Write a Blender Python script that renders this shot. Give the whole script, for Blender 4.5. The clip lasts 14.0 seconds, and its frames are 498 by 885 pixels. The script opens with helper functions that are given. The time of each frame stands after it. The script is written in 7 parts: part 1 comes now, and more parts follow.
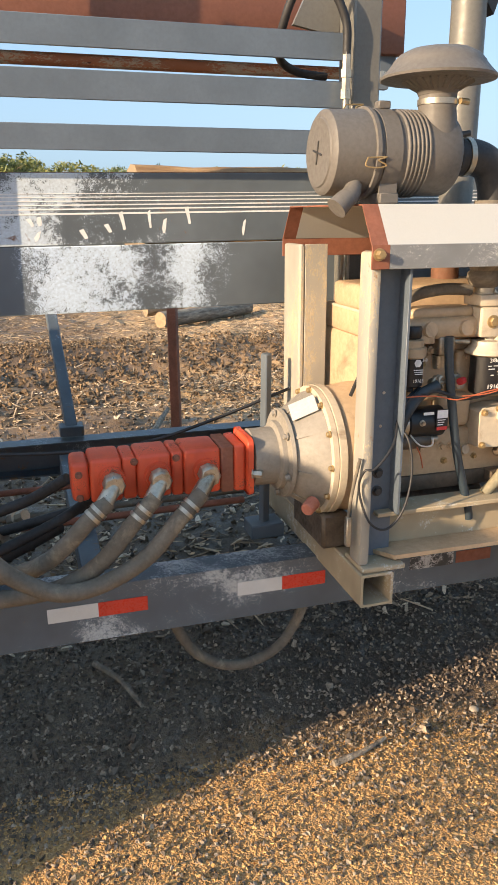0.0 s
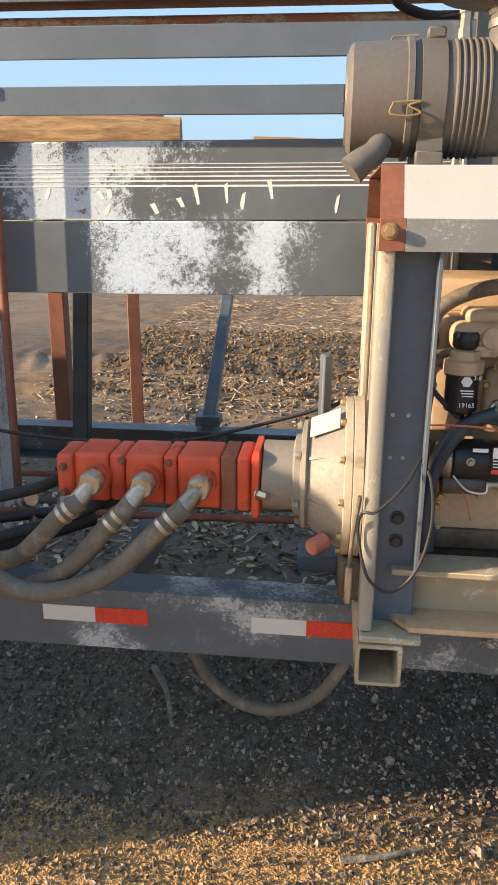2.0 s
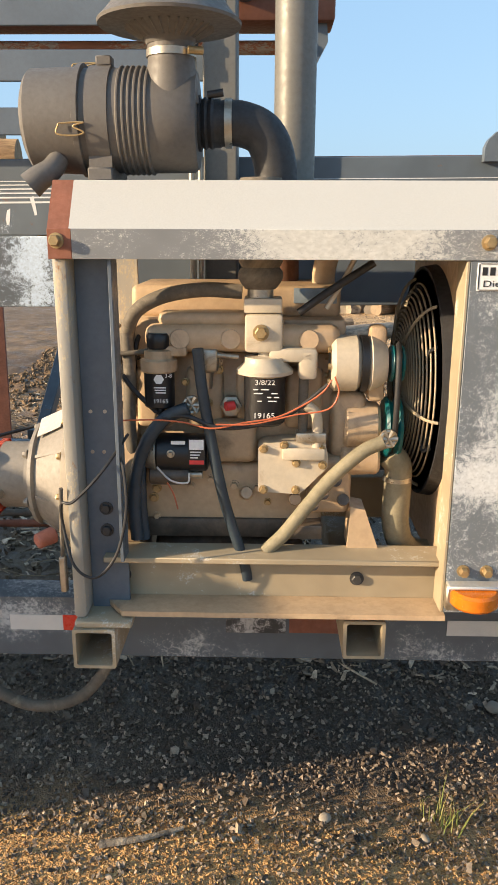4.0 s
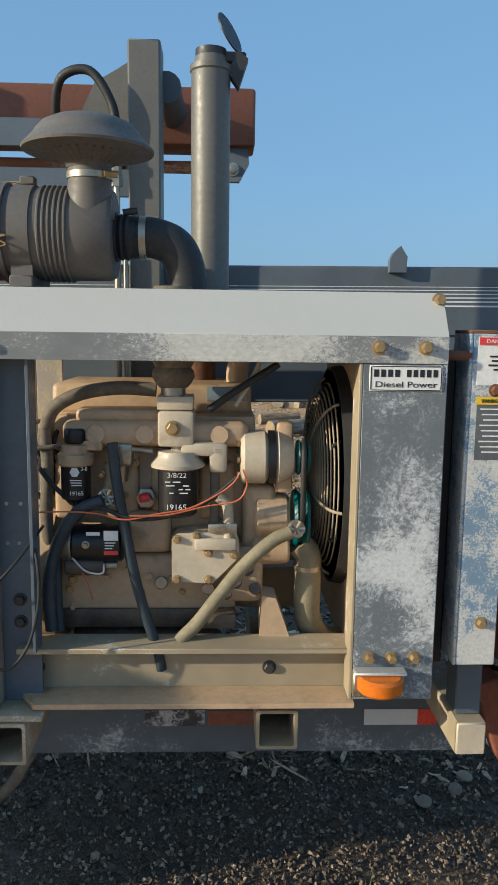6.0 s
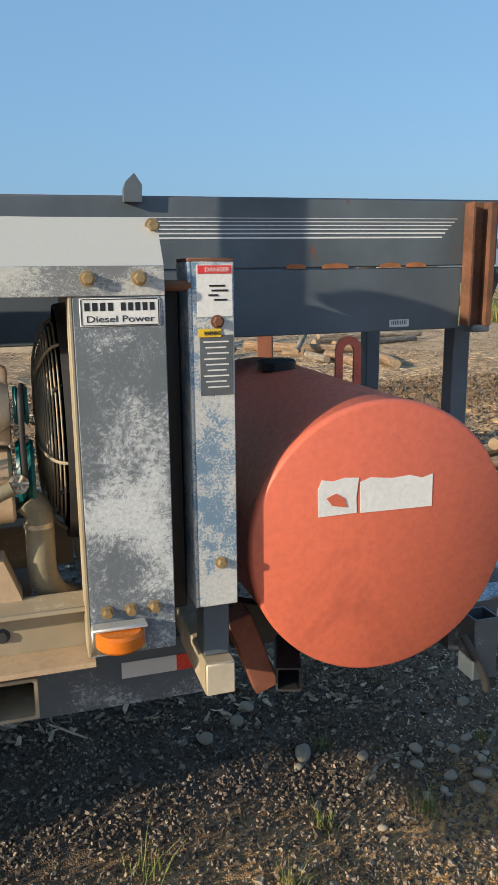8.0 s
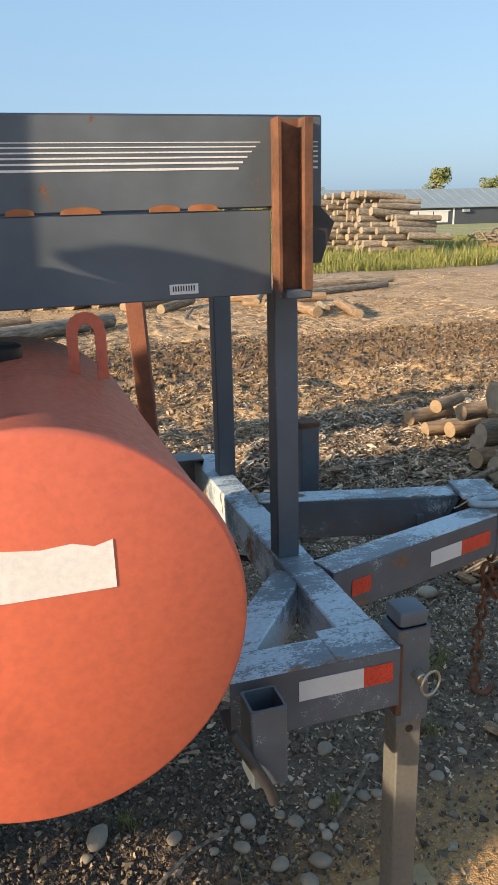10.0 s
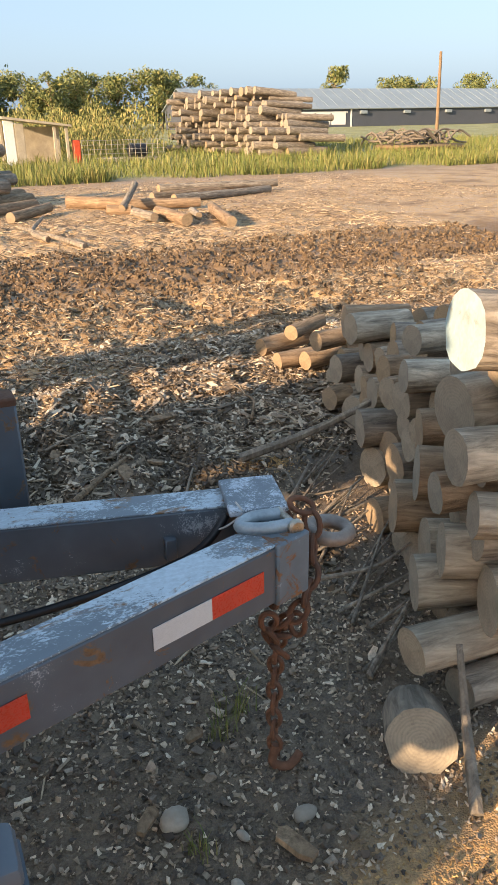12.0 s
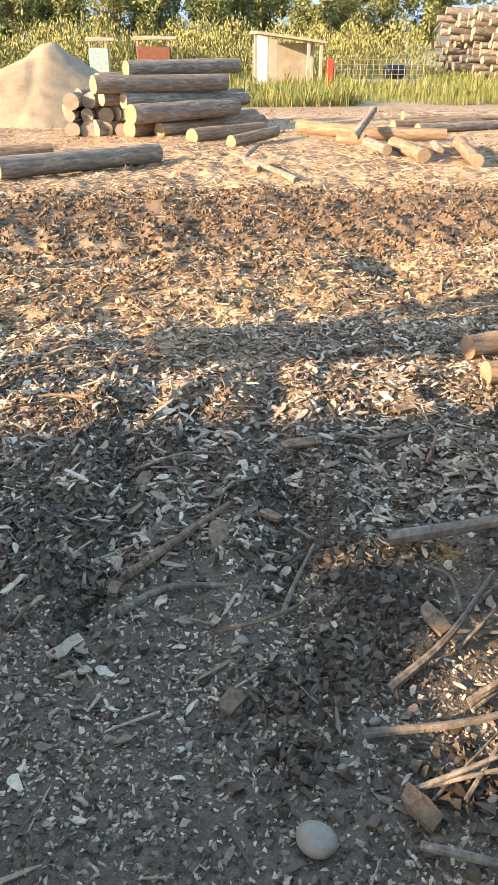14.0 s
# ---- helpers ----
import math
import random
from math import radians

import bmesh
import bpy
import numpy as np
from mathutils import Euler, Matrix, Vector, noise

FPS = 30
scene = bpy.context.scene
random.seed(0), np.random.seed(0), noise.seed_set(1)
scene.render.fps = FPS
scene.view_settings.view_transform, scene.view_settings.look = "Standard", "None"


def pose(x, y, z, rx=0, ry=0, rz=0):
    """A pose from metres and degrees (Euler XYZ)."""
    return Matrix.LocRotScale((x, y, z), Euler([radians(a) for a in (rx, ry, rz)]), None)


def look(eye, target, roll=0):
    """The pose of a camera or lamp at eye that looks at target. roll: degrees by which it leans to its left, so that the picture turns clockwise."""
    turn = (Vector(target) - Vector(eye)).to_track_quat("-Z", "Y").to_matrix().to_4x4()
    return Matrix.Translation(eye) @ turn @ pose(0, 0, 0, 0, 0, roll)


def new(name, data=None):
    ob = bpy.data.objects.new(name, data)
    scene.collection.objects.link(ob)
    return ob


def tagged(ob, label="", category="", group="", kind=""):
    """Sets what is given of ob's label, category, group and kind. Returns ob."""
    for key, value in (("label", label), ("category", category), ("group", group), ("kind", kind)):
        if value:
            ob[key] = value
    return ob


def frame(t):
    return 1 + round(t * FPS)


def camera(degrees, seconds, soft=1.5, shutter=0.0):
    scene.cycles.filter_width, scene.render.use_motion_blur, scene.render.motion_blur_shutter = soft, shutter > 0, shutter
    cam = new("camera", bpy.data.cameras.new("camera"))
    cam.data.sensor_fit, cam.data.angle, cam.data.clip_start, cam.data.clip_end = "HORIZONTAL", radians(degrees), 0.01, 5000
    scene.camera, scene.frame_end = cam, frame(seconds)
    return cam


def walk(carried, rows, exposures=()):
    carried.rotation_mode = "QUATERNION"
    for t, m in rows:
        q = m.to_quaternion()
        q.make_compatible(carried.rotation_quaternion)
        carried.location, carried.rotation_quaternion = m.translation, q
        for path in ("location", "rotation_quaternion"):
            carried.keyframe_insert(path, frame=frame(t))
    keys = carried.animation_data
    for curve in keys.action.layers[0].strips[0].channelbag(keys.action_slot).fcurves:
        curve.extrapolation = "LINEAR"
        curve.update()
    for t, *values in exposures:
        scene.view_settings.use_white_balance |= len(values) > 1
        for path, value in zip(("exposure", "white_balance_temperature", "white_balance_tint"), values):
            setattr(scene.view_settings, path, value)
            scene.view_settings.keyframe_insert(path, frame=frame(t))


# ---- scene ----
cam = camera(36.6, 14.0)
PATH = [
    (0, (0.045, 0.042, 1.694), (0.592, 1.876, 1.112), -0.3),
    (0.5, (0.238, 0.148, 1.658), (0.5, 2.039, 1.061), -0.0),
    (1, (0.441, 0.242, 1.652), (0.428, 2.152, 1.059), 0.1),
    (1.5, (0.669, 0.259, 1.654), (0.46, 2.155, 1.054), -0.1),
    (2, (0.821, 0.319, 1.63), (0.614, 2.219, 1.039), 0.5),
    (2.5, (0.982, 0.394, 1.619), (0.884, 2.309, 1.051), 0.8),
    (3, (1.151, 0.367, 1.602), (1.099, 2.287, 1.046), 0.6),
    (3.5, (1.285, 0.289, 1.606), (1.236, 2.211, 1.056), 0.3),
    (4, (1.358, 0.225, 1.61), (1.314, 2.151, 1.073), 0.2),
    (4.2, (1.372, 0.214, 1.613), (1.354, 2.145, 1.09), 0.1),
    (6.3, (1.47, 0.143, 1.627), (1.558, 2.12, 1.341), 0.8),
    (6.5, (1.477, 0.143, 1.626), (1.578, 2.119, 1.338), 0.8),
    (7, (1.503, 0.146, 1.621), (1.677, 2.116, 1.319), 0.6),
    (7.5, (1.551, 0.167, 1.613), (1.909, 2.103, 1.26), 0.0),
    (8, (1.665, 0.237, 1.595), (2.235, 2.104, 1.162), -0.5),
    (8.2, (1.726, 0.272, 1.584), (2.343, 2.121, 1.136), -0.6),
    (10.3, (2.688, 0.809, 1.595), (3.262, 2.627, 0.99), -1.4),
    (10.5, (2.795, 0.867, 1.572), (3.418, 2.658, 0.936), -1.4),
    (11, (3.063, 1.018, 1.513), (3.746, 2.757, 0.799), -0.9),
    (11.5, (3.26, 1.245, 1.476), (3.951, 2.958, 0.709), -0.9),
    (12, (3.452, 1.531, 1.449), (4.223, 3.199, 0.66), -1.0),
    (12.5, (3.691, 1.823, 1.407), (4.36, 3.502, 0.551), -1.0),
    (13, (3.87, 2.125, 1.392), (4.313, 3.845, 0.473), -0.9),
    (13.5, (4.049, 2.489, 1.365), (4.395, 4.223, 0.431), -1.2),
    (14, (4.21, 2.788, 1.346), (4.423, 4.54, 0.406), 0.1),
]
EXPOSURES = [(0, 0.95, 6700, 15), (3, 1.0, 6700, 15), (4.2, 0.8, 6500, 12), (6.3, 0.12, 5500, 5), (7, 0.12, 5500, 5), (8.2, 0.28, 5800, 8), (10.3, 0.75, 6700, 15), (11, 0.9, 7000, 18), (12, 1.0, 7100, 19), (12.5, 1.15, 7100, 20), (13.5, 1.5, 6900, 21), (14, 1.55, 6800, 20)]
walk(cam, [(t, look(eye, target, roll)) for t, eye, target, roll in PATH], EXPOSURES)

# ---------------------------------------------------------------- light
SUN_EL, SUN_AZ = 17.0, 20.0          # low sun, shining along +x and a little along +y
sun_dir = Vector((math.cos(radians(SUN_EL)) * math.cos(radians(SUN_AZ)), math.cos(radians(SUN_EL)) * math.sin(radians(SUN_AZ)), -math.sin(radians(SUN_EL))))
sun = new("sun", bpy.data.lights.new("sun", "SUN"))
sun.data.energy, sun.data.angle, sun.data.color = 5.0, radians(0.6), (1.0, 0.79, 0.52)
sun.matrix_world = look((-20, -8, 12), Vector((-20, -8, 12)) + sun_dir)
world = bpy.data.worlds.new("sky")
scene.world = world
world.use_nodes = True
wn = world.node_tree
wn.nodes.clear()
sky = wn.nodes.new("ShaderNodeTexSky")
sky.sky_type, sky.sun_disc = "NISHITA", False
sky.sun_elevation = radians(SUN_EL)
sky.sun_rotation = math.atan2(-sun_dir.x, -sun_dir.y)
sky.air_density, sky.dust_density, sky.ozone_density = 1.0, 2.6, 1.0
bg = wn.nodes.new("ShaderNodeBackground")
bg.inputs[1].default_value = 0.15
wo = wn.nodes.new("ShaderNodeOutputWorld")
wn.links.new(sky.outputs[0], bg.inputs[0])
haze = wn.nodes.new("ShaderNodeBackground")
haze.inputs[0].default_value, haze.inputs[1].default_value = (0.21, 0.375, 0.55, 1), 1.0
blend = wn.nodes.new("ShaderNodeMixShader")
blend.inputs[0].default_value = 0.65
wn.links.new(bg.outputs[0], blend.inputs[1])
wn.links.new(haze.outputs[0], blend.inputs[2])
wn.links.new(blend.outputs[0], wo.inputs[0])


# ---------------------------------------------------------------- materials
def nodes_of(name):
    m = bpy.data.materials.new(name)
    m.use_nodes = True
    nt = m.node_tree
    return m, nt, nt.nodes["Principled BSDF"]


def noise_node(nt, scale, detail=4.0, rough=0.6, vec=None, dist=0.0):
    n = nt.nodes.new("ShaderNodeTexNoise")
    n.inputs["Scale"].default_value, n.inputs["Detail"].default_value = scale, detail
    n.inputs["Roughness"].default_value, n.inputs["Distortion"].default_value = rough, dist
    if vec is not None:
        nt.links.new(vec, n.inputs["Vector"])
    return n.outputs["Fac"]


def ramp(nt, fac, a, b, lo=0.0, hi=1.0):
    r = nt.nodes.new("ShaderNodeMapRange")
    r.inputs["From Min"].default_value, r.inputs["From Max"].default_value = a, b
    r.inputs["To Min"].default_value, r.inputs["To Max"].default_value = lo, hi
    nt.links.new(fac, r.inputs["Value"])
    return r.outputs[0]


def calc(nt, op, a, b):
    n = nt.nodes.new("ShaderNodeMath")
    n.operation, n.use_clamp = op, False
    for i, v in enumerate((a, b)):
        if isinstance(v, (int, float)):
            n.inputs[i].default_value = v
        else:
            nt.links.new(v, n.inputs[i])
    return n.outputs[0]


def mixc(nt, fac, a, b):
    n = nt.nodes.new("ShaderNodeMix")
    n.data_type = "RGBA"
    if isinstance(fac, (int, float)):
        n.inputs[0].default_value = fac
    else:
        nt.links.new(fac, n.inputs[0])
    for i, v in ((6, a), (7, b)):
        if isinstance(v, tuple):
            n.inputs[i].default_value = (*v, 1)
        else:
            nt.links.new(v, n.inputs[i])
    return n.outputs[2]


def coords(nt, world_space=True, stretch=(1, 1, 1)):
    if world_space:
        out = nt.nodes.new("ShaderNodeNewGeometry").outputs["Position"]
    else:
        out = nt.nodes.new("ShaderNodeTexCoord").outputs["Object"]
    mp = nt.nodes.new("ShaderNodeMapping")
    mp.inputs["Scale"].default_value = stretch
    nt.links.new(out, mp.inputs["Vector"])
    return mp.outputs[0]


def bump(nt, bsdf, height, strength, dist):
    b = nt.nodes.new("ShaderNodeBump")
    b.inputs["Strength"].default_value, b.inputs["Distance"].default_value = strength, dist
    nt.links.new(height, b.inputs["Height"])
    nt.links.new(b.outputs[0], bsdf.inputs["Normal"])


def scaled(c, k):
    return tuple(min(1.0, v * k) for v in c)


def plain(name, base, rough=0.6, metal=0.0, var=0.25, scale=12.0, fine=90.0, relief=0.15, dirt=None, dirt_amount=0.5, world_space=True, random_tint=0.0):
    """A surface with broad and fine variation, and dirt in patches."""
    m, nt, bs = nodes_of(name)
    v = coords(nt, world_space)
    broad, grain = noise_node(nt, scale, 5, 0.65, v), noise_node(nt, fine, 4, 0.6, v)
    col = mixc(nt, ramp(nt, broad, 0.3, 0.7), scaled(base, 1 - var), scaled(base, 1 + var))
    col = mixc(nt, ramp(nt, grain, 0.35, 0.75, 0, 0.35), col, scaled(base, 0.6))
    if dirt:
        col = mixc(nt, ramp(nt, noise_node(nt, scale * 0.6, 6, 0.7, v, 0.6), 0.62 - 0.3 * dirt_amount, 0.72), col, dirt)
    if random_tint:
        info = nt.nodes.new("ShaderNodeObjectInfo")
        col = mixc(nt, ramp(nt, info.outputs["Random"], 0, 1, 0, random_tint), col, scaled(base, 0.35))
    nt.links.new(col, bs.inputs["Base Color"])
    nt.links.new(ramp(nt, grain, 0.3, 0.7, max(0.05, rough - 0.12), min(1, rough + 0.12)), bs.inputs["Roughness"])
    bs.inputs["Metallic"].default_value = metal
    bump(nt, bs, grain, relief, 0.004)
    return m


def worn(name, base, under, amount=0.45, patch=4.0, flake=45.0, rough=0.55, rust=None, rust_amount=0.4, axis=None, lo=0.0, hi=1.0, stretch=(1, 1, 1)):
    """Old paint that has flaked in ragged patches down to another coat. axis, lo, hi: where along an axis the flaking is thick."""
    m, nt, bs = nodes_of(name)
    v = coords(nt, True, stretch)
    broad, flakes, grain = noise_node(nt, patch, 3, 0.6, v), noise_node(nt, flake, 6, 0.75, v, 0.4), noise_node(nt, 120, 3, 0.6, v)
    speck = noise_node(nt, flake * 5.5, 4, 0.75, v)
    h = calc(nt, "ADD", calc(nt, "MULTIPLY", broad, 0.75), calc(nt, "ADD", calc(nt, "MULTIPLY", flakes, 0.45), calc(nt, "MULTIPLY", speck, 0.5)))
    if axis is not None:
        sep = nt.nodes.new("ShaderNodeSeparateXYZ")
        nt.links.new(nt.nodes.new("ShaderNodeNewGeometry").outputs["Position"], sep.inputs[0])
        mid, half = (lo + hi) / 2, (hi - lo) / 2
        d = calc(nt, "ABSOLUTE", calc(nt, "SUBTRACT", sep.outputs[axis], mid), 0)
        h = calc(nt, "ADD", h, ramp(nt, d, half * 0.5, half * 1.15, 0.12, -0.35))
    edge = 1.12 - 0.45 * amount
    col = mixc(nt, ramp(nt, broad, 0.3, 0.7), scaled(base, 0.8), scaled(base, 1.2))
    tone = mixc(nt, ramp(nt, grain, 0.3, 0.7), scaled(under, 0.75), under)
    f = ramp(nt, h, edge, edge + 0.035)
    col = mixc(nt, f, col, tone)
    if rust:
        rn = noise_node(nt, patch * 1.7, 6, 0.7, v, 0.8)
        rf = ramp(nt, rn, 0.74 - 0.3 * rust_amount, 0.8 - 0.3 * rust_amount)
        rc = mixc(nt, ramp(nt, flakes, 0.35, 0.65), scaled(rust, 0.45), rust)
        col = mixc(nt, rf, col, rc)
    nt.links.new(col, bs.inputs["Base Color"])
    nt.links.new(ramp(nt, f, 0, 1, rough, min(1, rough + 0.25)), bs.inputs["Roughness"])
    bump(nt, bs, calc(nt, "ADD", f, calc(nt, "MULTIPLY", grain, 0.4)), 0.25, 0.003)
    return m


SLATE, CHALK, RUST = (0.098, 0.118, 0.138), (0.50, 0.56, 0.62), (0.30, 0.105, 0.04)
M = {}
M["slate"] = worn("slate_paint", SLATE, CHALK, 0.2, 3.0, 50, 0.5, rust=(0.26, 0.12, 0.05), rust_amount=0.3)
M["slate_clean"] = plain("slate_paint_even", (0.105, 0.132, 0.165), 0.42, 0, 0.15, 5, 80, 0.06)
M["beam_low"] = worn("beam_paint_flaked", SLATE, (0.56, 0.68, 0.82), 0.5, 3.4, 55, 0.5, axis=0, lo=-0.05, hi=0.85)
M["beam_up"] = worn("beam_paint_scuffed", (0.10, 0.12, 0.138), (0.54, 0.63, 0.72), 0.44, 4.5, 45, 0.5, rust=(0.25, 0.11, 0.05), rust_amount=0.34, axis=0, lo=-0.4, hi=0.65)
M["column"] = worn("column_paint", (0.17, 0.24, 0.33), (0.60, 0.66, 0.72), 0.7, 3.0, 36, 0.55, rust=RUST, rust_amount=0.3, stretch=(1, 1, 0.45))
M["hood_white"] = plain("aged_white_paint", (0.50, 0.495, 0.465), 0.42, 0, 0.03, 1.5, 420, 0.03, dirt=(0.50, 0.47, 0.41), dirt_amount=0.05)
M["hood_edge"] = worn("hood_edge_paint", (0.20, 0.21, 0.22), (0.58, 0.58, 0.55), 0.60, 5.0, 130, 0.5, stretch=(0.6, 1, 1))
M["panel"] = worn("panel_paint", (0.145, 0.165, 0.185), (0.64, 0.66, 0.67), 0.52, 3.2, 100, 0.5)
M["guard"] = worn("guard_paint", (0.20, 0.30, 0.42), (0.60, 0.60, 0.58), 0.80, 5.0, 34, 0.55, rust=RUST, rust_amount=0.1)
M["oxide"] = plain("red_oxide", (0.23, 0.085, 0.05), 0.75, 0, 0.25, 8, 70, 0.2)
M["rust"] = plain("rusted_steel", (0.17, 0.075, 0.04), 0.85, 0.1, 0.45, 9, 60, 0.4, dirt=(0.09, 0.05, 0.035), dirt_amount=0.5)
M["rust_pipe"] = worn("rusty_pipe_paint", (0.33, 0.12, 0.05), (0.48, 0.36, 0.25), 0.5, 6.0, 30, 0.7, rust=(0.14, 0.05, 0.03), rust_amount=0.5, stretch=(0.4, 1, 1))
M["tow_ring"] = plain("worn_brown_steel", (0.25, 0.20, 0.165), 0.5, 0.3, 0.3, 14, 60, 0.3, dirt=(0.30, 0.27, 0.25), dirt_amount=0.35)
M["boom"] = plain("brown_primer", (0.20, 0.075, 0.042), 0.6, 0, 0.15, 4, 60, 0.06)
M["cream"] = plain("engine_paint", (0.50, 0.36, 0.228), 0.45, 0, 0.14, 7, 60, 0.12, dirt=(0.20, 0.14, 0.09), dirt_amount=0.22)
M["cream_light"] = plain("light_engine_paint", (0.54, 0.465, 0.355), 0.45, 0, 0.12, 8, 60, 0.1, dirt=(0.28, 0.21, 0.15), dirt_amount=0.18)
M["darkened"] = plain("oily_engine_paint", (0.12, 0.09, 0.065), 0.45, 0, 0.4, 14, 70, 0.3, dirt=(0.03, 0.025, 0.02), dirt_amount=0.7)
M["bell"] = plain("dusty_grey_casting", (0.26, 0.235, 0.20), 0.6, 0, 0.15, 8, 80, 0.15)
M["pump"] = worn("orange_paint", (0.60, 0.078, 0.03), (0.26, 0.08, 0.045), 0.34, 9.0, 60, 0.42, rust=(0.06, 0.03, 0.02), rust_amount=0.22)
M["tank"] = plain("faded_red_paint", (0.62, 0.145, 0.08), 0.5, 0, 0.06, 2.2, 60, 0.04, dirt=(0.30, 0.07, 0.045), dirt_amount=0.08)
M["cleaner"] = plain("grey_plastic", (0.125, 0.115, 0.105), 0.6, 0, 0.08, 6, 80, 0.06)
M["rubber"] = plain("black_rubber", (0.022, 0.022, 0.024), 0.6, 0, 0.3, 10, 90, 0.1)
M["rubber_blue"] = plain("worn_blue_black_hose", (0.025, 0.04, 0.055), 0.5, 0, 0.3, 10, 90, 0.1)
M["hose"] = plain("dusty_hose", (0.135, 0.115, 0.09), 0.75, 0, 0.25, 14, 100, 0.2, dirt=(0.30, 0.25, 0.18), dirt_amount=0.3)
M["hose_tan"] = plain("tan_dusty_hose", (0.23, 0.20, 0.13), 0.75, 0, 0.25, 14, 100, 0.2)
M["steel"] = plain("zinc_plated_steel", (0.45, 0.41, 0.34), 0.38, 0.8, 0.2, 20, 90, 0.1, dirt=(0.2, 0.15, 0.1), dirt_amount=0.3)
M["bolt"] = plain("yellowed_bolt", (0.42, 0.30, 0.15), 0.45, 0.6, 0.25, 30, 90, 0.1)
M["dark_steel"] = plain("dark_steel", (0.05, 0.05, 0.052), 0.5, 0.3, 0.3, 10, 80, 0.15)
M["exhaust"] = plain("painted_exhaust", (0.16, 0.155, 0.14), 0.5, 0.2, 0.1, 5, 80, 0.05)
M["black"] = plain("black_paint", (0.012, 0.012, 0.014), 0.4, 0, 0.2, 12, 80, 0.05)
# worn post paint, warmed to tan for the low sun
M["sunlit_post"] = worn("sunlit_tan_worn_paint", (0.30, 0.285, 0.25), (0.50, 0.42, 0.30), 0.45, 6.0, 40, 0.6, rust=(0.34, 0.17, 0.07), rust_amount=0.35, stretch=(1, 1, 0.4))
M["rail_tan"] = worn("dusty_rail_paint", (0.34, 0.28, 0.19), (0.60, 0.57, 0.50), 0.35, 5.0, 40, 0.65)
M["tape_white"] = plain("white_reflective_tape", (0.62, 0.63, 0.62), 0.3, 0, 0.06, 10, 200, 0.05)
M["tape_red"] = plain("red_reflective_tape", (0.62, 0.05, 0.03), 0.3, 0, 0.12, 14, 200, 0.05)
M["frame_paint"] = worn("trailer_frame_paint", (0.095, 0.115, 0.135), (0.52, 0.55, 0.56), 0.44, 4.0, 80, 0.55, rust=(0.30, 0.22, 0.13), rust_amount=0.2)
# flaked blue paint, also made paler for sky light on upward faces
M["frame_skylit"] = worn("skylit_blue_frame_paint", (0.19, 0.23, 0.26), (0.56, 0.66, 0.72), 0.70, 4.0, 30, 0.38, rust=(0.30, 0.16, 0.07), rust_amount=0.62, stretch=(0.6, 1, 1))
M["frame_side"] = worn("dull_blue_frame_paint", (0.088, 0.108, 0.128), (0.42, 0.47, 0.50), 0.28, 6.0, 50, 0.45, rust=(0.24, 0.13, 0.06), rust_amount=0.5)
M["tape_dirty"] = worn("old_dirty_tape", (0.05, 0.05, 0.05), (0.5, 0.5, 0.5), 0.6, 12, 60, 0.6)
M["label_white"] = plain("white_label", (0.75, 0.75, 0.74), 0.45, 0, 0.05, 20, 100, 0.03)
M["label_black"] = plain("black_label", (0.02, 0.02, 0.022), 0.4, 0, 0.1, 20, 100, 0.03)
M["label_red"] = plain("red_label", (0.65, 0.05, 0.05), 0.4, 0, 0.1, 20, 100, 0.03)
M["label_yellow"] = plain("yellow_label", (0.75, 0.50, 0.03), 0.45, 0, 0.1, 20, 100, 0.03)
M["weld_rust"] = plain("orange_rust", (0.34, 0.13, 0.05), 0.85, 0, 0.4, 20, 80, 0.3)
M["plate"] = plain("aluminium_plate", (0.62, 0.60, 0.56), 0.45, 0.5, 0.1, 20, 100, 0.05)
M["teal"] = plain("teal_paint", (0.0, 0.10, 0.11), 0.4, 0, 0.2, 20, 80, 0.05)
M["wire_orange"] = plain("orange_wire", (0.55, 0.14, 0.06), 0.5)
M["wire_white"] = plain("white_wire", (0.6, 0.58, 0.55), 0.5)
M["amber"] = plain("amber_lens", (0.62, 0.16, 0.01), 0.2, 0, 0.15, 30, 100, 0.05)
M["wood_raw"] = plain("raw_timber", (0.40, 0.27, 0.14), 0.8, 0, 0.25, 12, 60, 0.3)
M["bark_grey"] = None
M["stone"] = plain("river_stone", (0.40, 0.34, 0.265), 0.7, 0, 0.2, 12, 80, 0.15, world_space=True, random_tint=0.45)
M["pebble"] = None


def island_material(name, dark, light, rough=0.85, mid=None):
    """One colour per loose piece, from dark to light, with grain."""
    m, nt, bs = nodes_of(name)
    g = nt.nodes.new("ShaderNodeNewGeometry")
    cr = nt.nodes.new("ShaderNodeValToRGB")
    cr.color_ramp.elements[0].color, cr.color_ramp.elements[1].color = (*dark, 1), (*light, 1)
    if mid:
        e = cr.color_ramp.elements.new(0.6)
        e.color = (*mid, 1)
    nt.links.new(g.outputs["Random Per Island"], cr.inputs[0])
    v = coords(nt)
    n = noise_node(nt, 70, 4, 0.65, v)
    col = mixc(nt, ramp(nt, n, 0.4, 0.75, 0, 0.55), cr.outputs[0], scaled(dark, 0.8))
    nt.links.new(col, bs.inputs["Base Color"])
    bs.inputs["Roughness"].default_value = rough
    bump(nt, bs, n, 0.3, 0.004)
    return m


